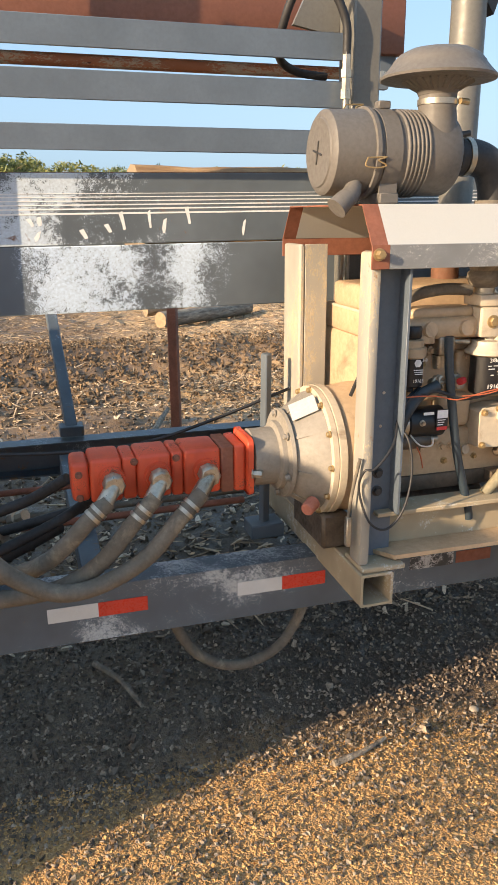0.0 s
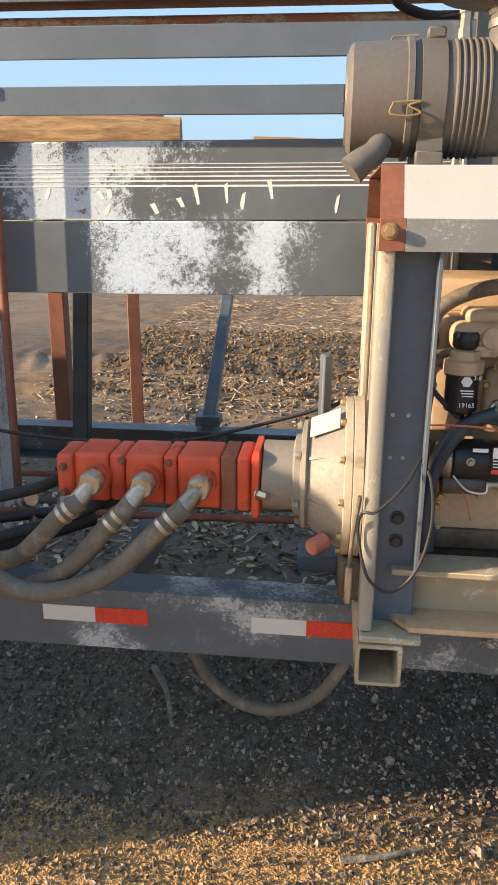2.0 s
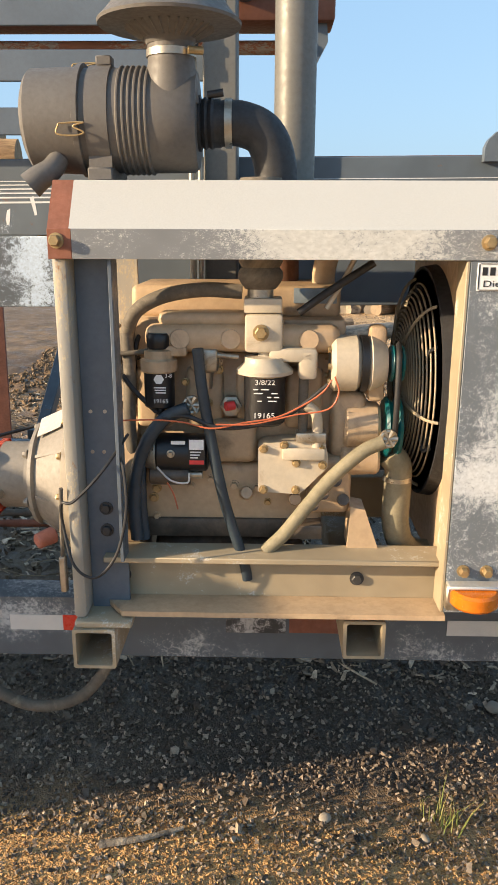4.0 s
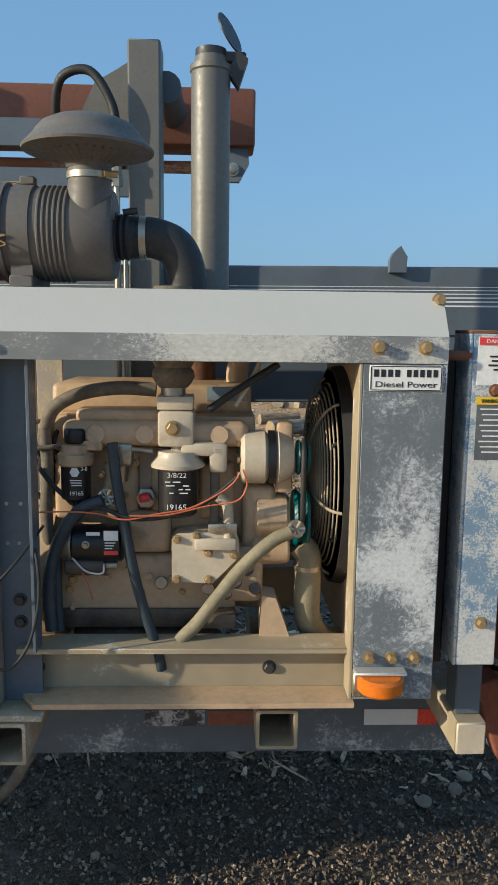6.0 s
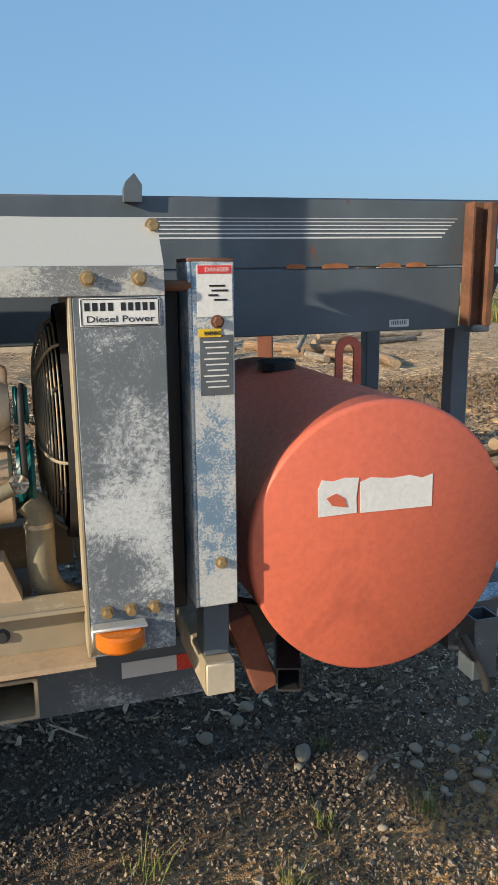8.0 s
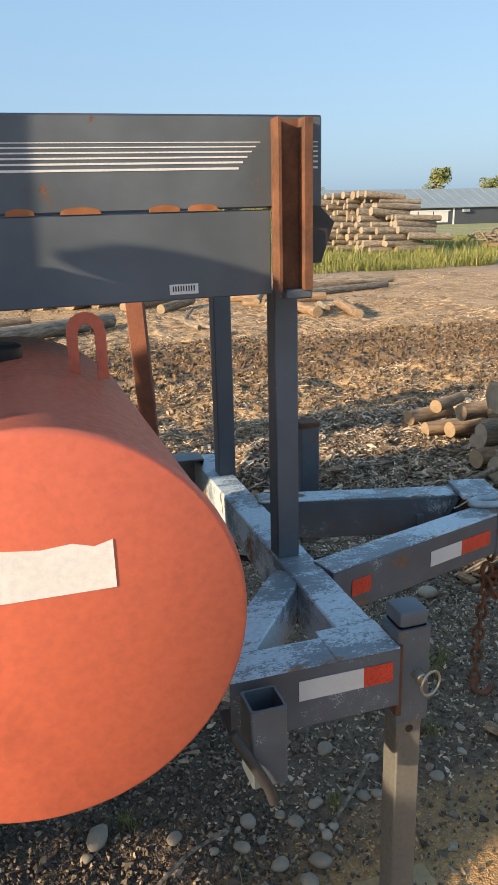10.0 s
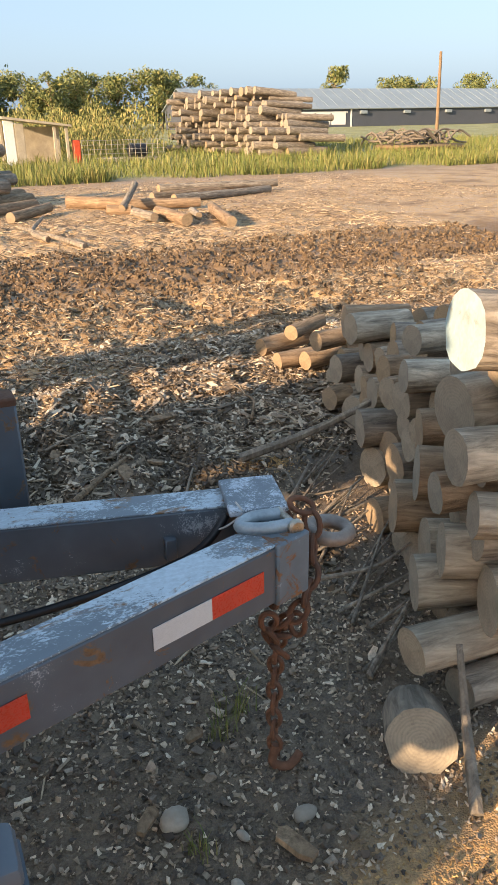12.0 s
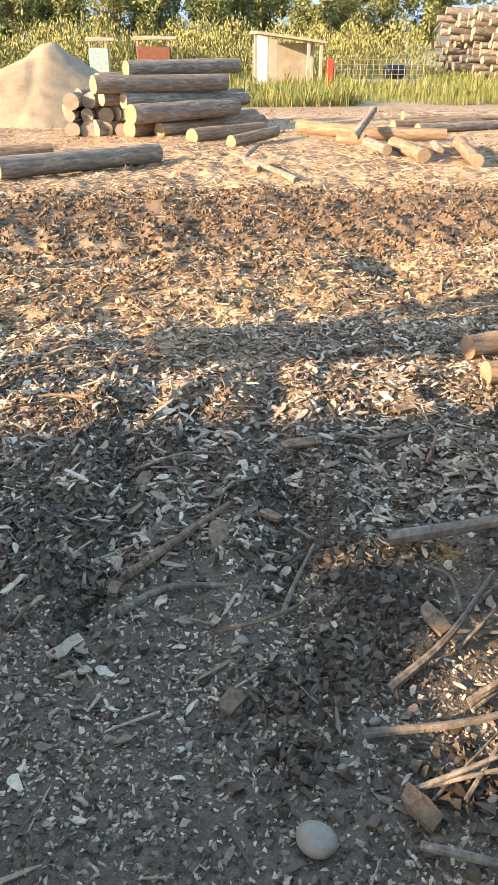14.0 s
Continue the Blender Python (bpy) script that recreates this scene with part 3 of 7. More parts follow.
part("tape_worn", box(B(), 1.25, 1.42, 2.1475, 2.149, 0.51, 0.558, 0.0005), M["tape_dirty"], trailer, "black-smeared old reflective tape")
part("tape_red", box(B(), 1.43, 1.57, 2.1475, 2.149, 0.512, 0.556, 0.0005), M["oxide"], trailer, "browned red reflective tape")
for a, b, r in ((3.10, 3.272, False), (3.272, 3.352, True)):
    tape(trailer, a, b, 2.184, 0.475, 0.53, r)
for x in (0.2, 1.25, 2.1):
    part("cross_member", box(B(), x - 0.04, x + 0.04, 2.27, 3.76, 0.45, 0.55), M["frame_side"], trailer)
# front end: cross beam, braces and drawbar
part("front_cross_beam", box(B(), 3.262, 3.372, 2.30, 3.95, 0.42, 0.562, 0.005), M["frame_skylit"], trailer)
part("corner_plate", box(B(), 3.20, 3.374, 2.187, 2.33, 0.548, 0.566, 0.003), M["frame_skylit"], trailer)


def beam_between(bm, p0, p1, w, h, b=0.005):
    p0, p1 = Vector(p0), Vector(p1)
    d = p1 - p0
    q = d.to_track_quat("X", "Z").to_matrix()
    mid = (p0 + p1) / 2
    L = d.length
    return box(bm, mid.x - L / 2, mid.x + L / 2, mid.y - w / 2, mid.y + w / 2, mid.z - h / 2, mid.z + h / 2, b, q)


part("corner_brace", beam_between(B(), (2.96, 2.30, 0.49), (3.27, 2.70, 0.49), 0.10, 0.13), M["frame_skylit"], trailer)
part("rail_top_plate", box(B(), 2.93, 3.22, 2.187, 2.30, 0.553, 0.564, 0.003), M["frame_skylit"], trailer)
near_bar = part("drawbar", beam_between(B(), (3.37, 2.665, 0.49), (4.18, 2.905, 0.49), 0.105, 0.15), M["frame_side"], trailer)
# thin top sheets carry the sky-lightened paint over the darker bar sides
part("drawbar_top", beam_between(B(), (3.37, 2.665, 0.567), (4.18, 2.905, 0.567), 0.101, 0.006, 0.002), M["frame_skylit"], trailer, "pale blue flaked top face, lightened for the sky")
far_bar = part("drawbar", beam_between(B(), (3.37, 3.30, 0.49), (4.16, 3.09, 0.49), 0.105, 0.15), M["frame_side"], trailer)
part("drawbar_top", beam_between(B(), (3.37, 3.30, 0.567), (4.16, 3.09, 0.567), 0.101, 0.006, 0.002), M["frame_skylit"], trailer, "pale blue flaked top face, lightened for the sky")
dv = Vector((0.81, 0.24, 0)).normalized()
nv = Vector((dv.y, -dv.x, 0))


def tape_on_bar(s0, s1, red):
    o = Vector((3.37, 2.665, 0.49)) + nv * 0.0545
    c = o + dv * (s0 + s1) / 2
    q = dv.to_track_quat("X", "Z").to_matrix()
    part("tape_red" if red else "tape_white", box(B(), c.x - (s1 - s0) / 2, c.x + (s1 - s0) / 2, c.y - 0.001, c.y + 0.001, 0.465, 0.52, 0.0004, q),
         M["tape_red"] if red else M["tape_white"], trailer, "red reflective tape" if red else "white reflective tape")


tape_on_bar(0.07, 0.15, True)
tape_on_bar(0.42, 0.572, False)
tape_on_bar(0.572, 0.722, True)
part("bar_end_plate", beam_between(B(), (4.10, 2.876, 0.49), (4.20, 2.906, 0.49), 0.112, 0.165), worn("rust_edged_paint", (0.13, 0.17, 0.20), (0.40, 0.48, 0.52), 0.4, 9, 40, 0.55, rust=(0.27, 0.12, 0.05), rust_amount=0.75), trailer)
part("coupler_plate", box(B(), 4.09, 4.235, 2.965, 3.145, 0.575, 0.592, 0.003, pose(0, 0, 0, 0, 0, -14).to_3x3()), worn("coupler_paint", (0.15, 0.185, 0.215), (0.58, 0.65, 0.72), 0.55, 7, 45, 0.4, rust=RUST, rust_amount=0.25), trailer)
part("coupler_block", box(B(), 4.11, 4.24, 2.95, 3.12, 0.44, 0.57, 0.006, pose(0, 0, 0, 0, 0, -14).to_3x3()), M["rust"], trailer)


def torus(bm, c, normal, R, r, stretch=1.0, n=22, k=10, long_axis=None):
    q = frame_of(normal)
    if long_axis is not None:
        z = Vector(normal).normalized()
        x = (Vector(long_axis) - z * Vector(long_axis).dot(z)).normalized()
        q = Matrix((x, z.cross(x), z)).transposed()
    rings = []
    for i in range(n):
        a = 2 * math.pi * i / n
        ca, sa = math.cos(a), math.sin(a)
        rings.append([bm.verts.new(Vector(c) + q @ Vector(((R * stretch + r * math.cos(t)) * ca if stretch == 1 else R * stretch * ca + r * math.cos(t) * ca, (R + r * math.cos(t)) * sa, r * math.sin(t)))) for t in (2 * math.pi * j / k for j in range(k))])
    for i in range(n):
        for j in range(k):
            a, b = rings[i], rings[(i + 1) % n]
            bm.faces.new((a[j], b[j], b[(j + 1) % k], a[(j + 1) % k]))
    return bm


part("lunette_ring", torus(B(), (4.335, 2.965, 0.485), (0.08, 0, 1), 0.050, 0.019), M["tow_ring"], trailer, "rusty brown towing ring")
part("ring_shank", rod(B(), (4.18, 3.0, 0.485), (4.285, 2.975, 0.485), 0.022), M["tow_ring"], trailer)
part("pigtail_bracket", box(B(), 3.935, 3.965, 3.075, 3.10, 0.44, 0.50, 0.003), M["frame_side"], trailer)
part("wiring_cable", tube(B(), [(3.2, 3.1, 0.44), (3.45, 3.13, 0.36), (3.7, 3.10, 0.38), (3.93, 3.05, 0.44), (4.02, 3.02, 0.50), (4.08, 3.03, 0.56)], 0.011), M["black"], trailer, "black wiring cable with loose ends")
part("loose_wire", tube(B(), [(4.05, 3.02, 0.53), (4.07, 2.99, 0.555), (4.10, 2.98, 0.585), (4.09, 2.995, 0.61)], 0.0025, 6), M["wire_white"], trailer, "white stripped wire end")
# shackle
shackle = thing("bow_shackle", (4.16, 2.92, 0.57), "galvanised bow shackle with a pin on the drawbar", "shackle")
part("bow", tube(B(), [(4.185, 2.885, 0.582), (4.12, 2.892, 0.582), (4.07, 2.925, 0.582), (4.11, 2.953, 0.582), (4.18, 2.942, 0.582)], 0.015, 12), plain("galvanised", (0.36, 0.42, 0.45), 0.5, 0.5, 0.2), shackle)
part("pin", rod(B(), (4.185, 2.868, 0.582), (4.185, 2.96, 0.582), 0.010, c=0.003), M["steel"], shackle)
part("pin_head", rod(B(), (4.185, 2.858, 0.582), (4.185, 2.875, 0.582), 0.020, c=0.004), M["steel"], shackle)
# safety chain
chain = thing("safety_chain", (4.2, 2.95, -0.2), "heavy rusty safety chain hanging knotted from the drawbar", "chain")
pts = bend([(4.20, 2.96, 0.60), (4.26, 2.94, 0.57), (4.245, 2.89, 0.47), (4.20, 2.86, 0.36), (4.16, 2.90, 0.30), (4.19, 2.96, 0.22), (4.20, 3.00, 0.10), (4.205, 3.02, -0.05), (4.21, 3.03, -0.2), (4.22, 3.04, -0.29)], 6)
acc, last, odd = 0.0, pts[0], 0
for p, nxt in zip(pts, pts[1:]):
    acc += (nxt - p).length
    if acc > 0.043:
        acc = 0.0
        d = (nxt - p).normalized()
        nrm = d.orthogonal().normalized() if odd else d.cross(d.orthogonal()).normalized()
        part("chain_link", torus(B(), nxt, nrm, 0.019, 0.0075, 1.7, 14, 7, d), M["rust"], chain)
        odd = 1 - odd
for k, (cx, cy, cz, nx, ny, nz) in enumerate(((4.13, 2.88, 0.40, 1, 0.2, 0.1), (4.12, 2.88, 0.33, 0.2, 1, 0.3), (4.13, 2.89, 0.27, 1, 0.4, 0.5), (4.17, 2.91, 0.25, 0.3, 0.6, 1), (4.21, 2.9, 0.28, 1, 1, 0), (4.16, 2.89, 0.47, 0, 1, 0.2), (4.15, 2.88, 0.23, 0.7, 0.2, 0.6))):
    part("chain_link", torus(B(), (cx, cy, cz), (nx, ny, nz), 0.02, 0.0075, 1.7, 14, 7, (0.3, 0.2, -1)), M["rust"], chain)
part("chain_hook", tube(B(), [(4.215, 3.03, -0.24), (4.20, 3.02, -0.29), (4.24, 3.00, -0.305), (4.29, 3.02, -0.295)], 0.014), M["rust"], chain)
# stub post on the far bar
stub = part("stub_post", box(B(), 3.59, 3.67, 3.40, 3.48, 0.30, 0.80, 0.006), M["frame_side"], trailer)
part("stub_cap", box(B(), 3.588, 3.672, 3.398, 3.482, 0.79, 0.815, 0.006), M["rust"], stub)
# corner jack
jack = thing("landing_jack", (3.415, 2.29, -0.32), "grey square drop-leg jack with a pin and ring", "trailer jack")
part("sleeve", square_tube(B(), (3.42, 2.245, 0.33), (3.42, 2.245, 0.60), 0.092, 0.092, 0.007, (0, 1, 0)), M["frame_side"], jack)
part("cap", box(B(), 3.378, 3.462, 2.203, 2.287, 0.60, 0.648, 0.014, seg=2), M["slate"], jack)
part("inner_leg", square_tube(B(), (3.42, 2.245, -0.30), (3.42, 2.245, 0.40), 0.072, 0.072, 0.006, (0, 1, 0)), M["exhaust"], jack)
part("weld_plate", box(B(), 3.368, 3.384, 2.19, 2.30, 0.36, 0.565, 0.002), M["rust"], jack)
part("pin", rod(B(), (3.43, 2.17, 0.47), (3.43, 2.30, 0.47), 0.014, c=0.003), M["steel"], jack)
part("pin_ring", torus(B(), (3.455, 2.172, 0.452), (0.3, -1, 0), 0.033, 0.0035, 1.0, 22, 6), M["steel"], jack)
part("foot_hole", rod(B(), (3.42, 2.208, 0.30), (3.42, 2.212, 0.30), 0.011), M["black"], jack)
single("wood_block", box(B(), 3.30, 3.56, 2.17, 2.33, -0.37, -0.30, 0.006), M["wood_raw"], (3.43, 2.25, -0.37), "split raw timber board under the jack leg", "wood block")
# small receiver tube beside the tank
rec = thing("receiver_tube", (2.98, 2.12, 0.36), "short open steel receiver tube below the side rail", "steel tube")
part("tube", square_tube(B(), (2.985, 2.11, 0.36), (2.985, 2.11, 0.56), 0.085, 0.085, 0.006, (0, 1, 0)), M["frame_side"], rec)
part("handle", tube(B(), [(2.90, 2.07, 0.52), (2.93, 2.05, 0.46), (2.97, 2.045, 0.38), (2.985, 2.05, 0.33)], 0.012), M["dark_steel"], rec)

# engine skid tubes and rail
skid = thing("engine_skid", (1.3, 2.1, 0.6), "dusty tan steel engine skid on square outrigger tubes", "engine skid")
part("outrigger_tube", square_tube(B(), (0.955, 1.81, 0.653), (0.955, 2.75, 0.653), 0.102, 0.102, 0.008), M["rail_tan"], skid)
part("outrigger_tube", square_tube(B(), (1.603, 1.87, 0.653), (1.603, 2.75, 0.653), 0.102, 0.102, 0.008), M["rail_tan"], skid)
part("outrigger_tube", square_tube(B(), (2.082, 1.86, 0.635), (2.082, 2.7, 0.635), 0.075, 0.085, 0.008), M["rail_tan"], skid)
part("tube_end_cap", box(B(), 2.046, 2.118, 1.852, 1.861, 0.594, 0.676, 0.003), M["cream_light"], skid, "beige capped tube end")
part("foot_plate", box(B(), 0.91, 1.045, 1.815, 1.94, 0.706, 0.722, 0.003), M["rail_tan"], skid)
part("rail_top_flange", box(B(), 0.975, 1.785, 1.865, 1.96, 0.852, 0.866, 0.002), M["rail_tan"], skid)
part("rail_web", box(B(), 0.975, 1.785, 1.925, 1.937, 0.74, 0.852, 0.002), M["rail_tan"], skid)
part("rail_bottom_flange", prism(B(), [(1.02, 1.835), (1.785, 1.835), (1.785, 1.96), (0.975, 1.96), (0.975, 1.90)], 0.728, 0.741, "z"), M["cream"], skid)
for x, z in ((1.012, 0.795), (1.585, 0.792)):
    hexbolt("bolt", (x, 1.925, z), (0, -1, 0), 0.013, skid, M["dark_steel"])
part("back_rail", box(B(), 0.975, 1.785, 2.5, 2.58, 0.73, 0.866), M["rail_tan"], skid)
part("engine_mount", prism(B(), [(1.56, 0.866), (1.635, 0.866), (1.60, 0.965), (1.565, 0.972)], 1.94, 2.02, "y"), M["cream"], skid)

# ---------------------------------------------------------------- engine hood and posts
hood = thing("engine_hood", (1.43, 2.1, 0.7), "white-painted steel engine canopy on channel posts, paint worn to grey", "engine canopy")
HX0, HX1 = 0.903, 1.968


def strip(bm, outline, x0, x1, t=0.004):
    """A bent sheet along x from a line of (y, z) points."""
    inner = []
    for i, (y, z) in enumerate(outline):
        a, b = Vector(outline[max(i - 1, 0)]), Vector(outline[min(i + 1, len(outline) - 1)])
        d = (b - a).normalized()
        inner.append((y + d.y * t, z - d.x * t))
    return prism(bm, list(outline) + inner[::-1], x0, x1, "x")


part("sloped_sheet", strip(B(), [(1.825, 1.615), (1.895, 1.716), (2.44, 1.716), (2.51, 1.615)], HX0 + 0.045, HX1), M["hood_white"], hood)
part("sloped_sheet_end", strip(B(), [(1.825, 1.615), (1.895, 1.716), (2.44, 1.716), (2.51, 1.615)], HX0, HX0 + 0.045), M["oxide"], hood, "bare rust-brown sheet end")
part("front_skirt", box(B(), HX0 + 0.05, HX1, 1.823, 1.829, 1.556, 1.617, 0.001), M["hood_edge"], hood, "lower skirt of flaked grey over white")
part("front_skirt_end", box(B(), HX0, HX0 + 0.05, 1.823, 1.829, 1.556, 1.617, 0.001), M["oxide"], hood, "rust-brown skirt end")
part("back_skirt", box(B(), HX0, HX1, 2.508, 2.514, 1.556, 1.617, 0.001), M["oxide"], hood)
# sun on the flange and shade on the web are put into their colours
part("front_post", box(B(), 0.906, 0.938, 1.832, 1.905, 0.722, 1.60, 0.010, seg=2), M["sunlit_post"], hood, "worn post flange, tan for the sun on it")
part("post_web", box(B(), 0.938, 1.03, 1.894, 1.902, 0.722, 1.60, 0.001), M["slate_clean"], hood, "slate channel web, dark for the flange's shade")
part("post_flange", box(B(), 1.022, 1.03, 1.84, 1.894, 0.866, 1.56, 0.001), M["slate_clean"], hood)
part("back_post", box(B(), 0.905, 0.925, 2.35, 2.50, 0.70, 1.60, 0.006), M["sunlit_post"], hood)
part("back_post_web", box(B(), 0.925, 1.0, 2.35, 2.358, 0.70, 1.60, 0.001), M["sunlit_post"], hood)
for x, z in ((0.922, 1.593), (1.81, 1.592), (1.915, 1.592), (1.957, 1.70)):
    hexbolt("bolt", (x, 1.823 if z < 1.65 else 1.885, z - 0.0), (0, -1, 0), 0.012, hood, M["bolt"], 0.022)
for z in (0.98, 0.925):
    hexbolt("bolt", (0.982, 1.894, z), (0, -1, 0), 0.012, hood, M["dark_steel"])
for x, z in ((0.957, 1.119), (0.984, 1.119), (0.957, 1.215), (0.99, 1.215)):
    part("hole", rod(B(), (x, 1.8925, z), (x, 1.8945, z), 0.0045), M["cream_light"], hood)

# radiator side panel with its plate
rad = thing("radiator", (1.87, 2.15, 0.75), "radiator housing with a flaked grey and white side panel", "radiator")
part("side_panel", box(B(), 1.777, 1.969, 1.826, 1.834, 0.755, 1.556, 0.002), M["panel"], rad)
part("panel_return", box(B(), 1.769, 1.777, 1.826, 1.90, 0.755, 1.556, 0.002), M["rail_tan"], rad)
part("core", box(B(), 1.81, 1.95, 1.90, 2.47, 0.80, 1.56, 0.01), M["black"], rad)
part("shroud", box(B(), 1.785, 1.81, 1.90, 2.47, 0.80, 1.56, 0.004), M["cream"], rad)
plate = part("name_plate", box(B(), 1.791, 1.957, 1.823, 1.8262, 1.495, 1.552, 0.001), M["label_white"], rad, "white name plate with black lines of lettering")
for x0, x1, z0, z1 in ((1.797, 1.951, 1.549, 1.551), (1.797, 1.951, 1.496, 1.498), (1.7935, 1.7955, 1.498, 1.549), (1.9525, 1.9545, 1.498, 1.549)):
    part("border", box(B(), x0, x1, 1.8222, 1.8232, z0, z1, 0), M["label_black"], plate)
for x0, n, w, z0, z1 in ((1.801, 4, 0.0158, 1.5265, 1.543), (1.875, 5, 0.0150, 1.5265, 1.543)):
    for k in range(n):
        part("lettering_bar", box(B(), x0 + k * w, x0 + k * w + w * 0.68, 1.8222, 1.8232, z0, z1, 0), M["label_black"], plate)
lettering("engine_words", "Diesel Power", 1.803, 1.8226, 1.5035, 0.0135, M["label_black"], plate, 0.142)
for x in (1.815, 1.868, 1.922):
    hexbolt("bolt", (x, 1.826, 0.862), (0, -1, 0), 0.011, rad, M["bolt"], 0.02)
lampm = part("marker_lamp", box(B(), 1.775, 1.895, 1.80, 1.826, 0.772, 0.835, 0.004), M["steel"], rad, "marker lamp base")
part("lens", lathe(B(), (1.838, 1.803, 0.79), (0, 0, 1), [(0, 0.05), (0.006, 0.055), (0.032, 0.055), (0.038, 0.048)], 20), M["amber"], lampm, "amber lens")
part("lamp_bracket", box(B(), 1.777, 1.90, 1.79, 1.826, 0.829, 0.838, 0.003), M["plate"], lampm)
# fan guard and fan
fan = thing("fan_guard", (1.74, 2.2, 0.93), "round wire fan guard with a dusty black fan behind", "fan guard")
for i in range(22):
    r = 0.285 - 0.0112 * i
    x = 1.697 + 0.085 * (r / 0.285) ** 4
    part("wire_ring", torus(B(), (x, 2.19, 1.235), (1, 0, 0), r, 0.0026, 1.0, 44, 6), M["rail_tan"], fan)
for a in range(0, 360, 60):
    ca, sa = math.cos(radians(a + 10)), math.sin(radians(a + 10))
    part("wire_spoke", tube(B(), [(x, 2.19 + r * ca, 1.235 + r * sa) for r, x in ((0.05, 1.696), (0.165, 1.70), (0.255, 1.73), (0.285, 1.782))], 0.004, 6, 4), M["rail_tan"], fan)
part("fan_hub", rod(B(), (1.70, 2.19, 1.235), (1.77, 2.19, 1.235), 0.05), M["dark_steel"], fan)
for a in range(0, 360, 60):
    q = Matrix.Rotation(radians(a), 3, "X") @ Matrix.Rotation(radians(28), 3, "Z")
    bm = box(B(), -0.03, 0.03, -0.004, 0.004, 0.05, 0.25, 0.002)
    bmesh.ops.transform(bm, matrix=Matrix.Translation((1.76, 2.19, 1.235)) @ Matrix.Rotation(radians(a), 4, "X") @ Matrix.Rotation(radians(28), 4, "Z"), verts=bm.verts)
    part("fan_blade", bm, M["dark_steel"], fan)
bm = B()
lathe(bm, (1.755, 2.19, 1.235), (1, 0, 0), [(0, 0.295), (0.03, 0.30), (0.03, 0.292), (0, 0.287)], 40)
part("shroud_ring", bm, M["rubber"], fan)

# decal post beside the radiator
guard = thing("control_post", (2.08, 1.9, 0.68), "pale blue and white worn post with danger and warning decals", "guard post")
part("face", box(B(), 2.032, 2.126, 1.83, 1.84, 0.83, 1.625, 0.002), M["guard"], guard)
part("side", box(B(), 2.024, 2.032, 1.83, 1.95, 0.83, 1.625, 0.002), M["guard"], guard)
part("cap", box(B(), 2.024, 2.126, 1.83, 1.95, 1.625, 1.633, 0.002), M["rust"], guard, "rusty top edge")
part("leg", box(B(), 2.05, 2.115, 1.87, 1.95, 0.68, 0.84, 0.004), M["slate"], guard)
dang = part("danger_decal", box(B(), 2.043, 2.122, 1.8285, 1.8302, 1.508, 1.618, 0), M["label_white"], guard, "torn white danger decal")
part("red_band", box(B(), 2.045, 2.12, 1.827, 1.8285, 1.60, 1.617, 0), M["label_red"], dang)
lettering("danger_word", "DANGER", 2.060, 1.8268, 1.604, 0.009, M["label_white"], dang, 0.055)
for x0, x1, z in ((2.07, 2.105, 1.572), (2.075, 2.112, 1.562), (2.068, 2.09, 1.552), (2.08, 2.11, 1.542)):
    part("print_bar", box(B(), x0, x1, 1.8272, 1.8285, z, z + 0.004, 0), M["label_black"], dang)
warn = part("warning_decal", box(B(), 2.047, 2.122, 1.8285, 1.8302, 1.335, 1.468, 0), plain("grey_faded_decal", (0.10, 0.11, 0.12), 0.5), guard, "dark faded warning decal")
part("yellow_band", box(B(), 2.044, 2.095, 1.827, 1.8287, 1.464, 1.482, 0), M["label_yellow"], warn)
lettering("warning_word", "WARNING", 2.056, 1.8266, 1.468, 0.009, M["label_black"], warn, 0.038)
for k in range(9):
    part("print_bar", box(B(), 2.055 + 0.004 * (k % 3), 2.112 - 0.006 * (k % 2), 1.8274, 1.8285, 1.452 - k * 0.0125, 1.455 - k * 0.0125, 0), M["label_white"], warn)
for z, m in ((1.497, M["rust"]), (0.938, M["bolt"])):
    hexbolt("bolt", (2.087, 1.83, z), (0, -1, 0), 0.011, guard, m, 0.016)
guard.location.y += 0.02
# black sheet added to stand for the shade between radiator and post
single("radiator_guard", box(B(), 1.985, 2.02, 1.93, 2.45, 0.80, 1.58, 0.004), M["black"], (2.0, 2.19, 0.68), "black panel standing for shade in the gap behind the decal post", "screen panel")
single("tension_spring", tube(B(), [(1.97, 1.86, 1.575), (2.0, 1.86, 1.575), (2.03, 1.86, 1.575)], 0.012, 10), M["rust"], (2.0, 1.86, 1.575), "short rusty coil spring by the hood corner", "spring")

# ---------------------------------------------------------------- fuel tank
tank = thing("fuel_tank", (2.545, 2.5, 0.55), "faded orange-red cylindrical fuel tank with a torn white label", "fuel tank")
TC = Vector((2.527, 1.878, 0.934))
part("shell", lathe(B(), TC, (0, 1, 0), [(0.0, 0.0), (0.0, 0.350), (0.004, 0.356), (0.014, 0.360), (0.026, 0.361), (0.03, 0.357), (1.10, 0.357), (1.12, 0.351), (1.12, 0.0)], 72), M["tank"], tank, angle=50)
bm = prism(B(), [(2.342, 1.013), (2.445, 1.015), (2.443, 1.055), (2.449, 1.105), (2.41, 1.108), (2.38, 1.101), (2.35, 1.107), (2.34, 1.083)], TC.y - 0.002, TC.y - 0.0005)
lab = part("label", bm, M["label_white"], tank, "torn white paper label")
part("label", prism(B(), [(2.455, 1.013), (2.656, 1.012), (2.655, 1.098), (2.625, 1.09), (2.59, 1.10), (2.54, 1.096), (2.48, 1.103), (2.453, 1.093)], TC.y - 0.002, TC.y - 0.0005), M["label_white"], tank, "torn white paper label")
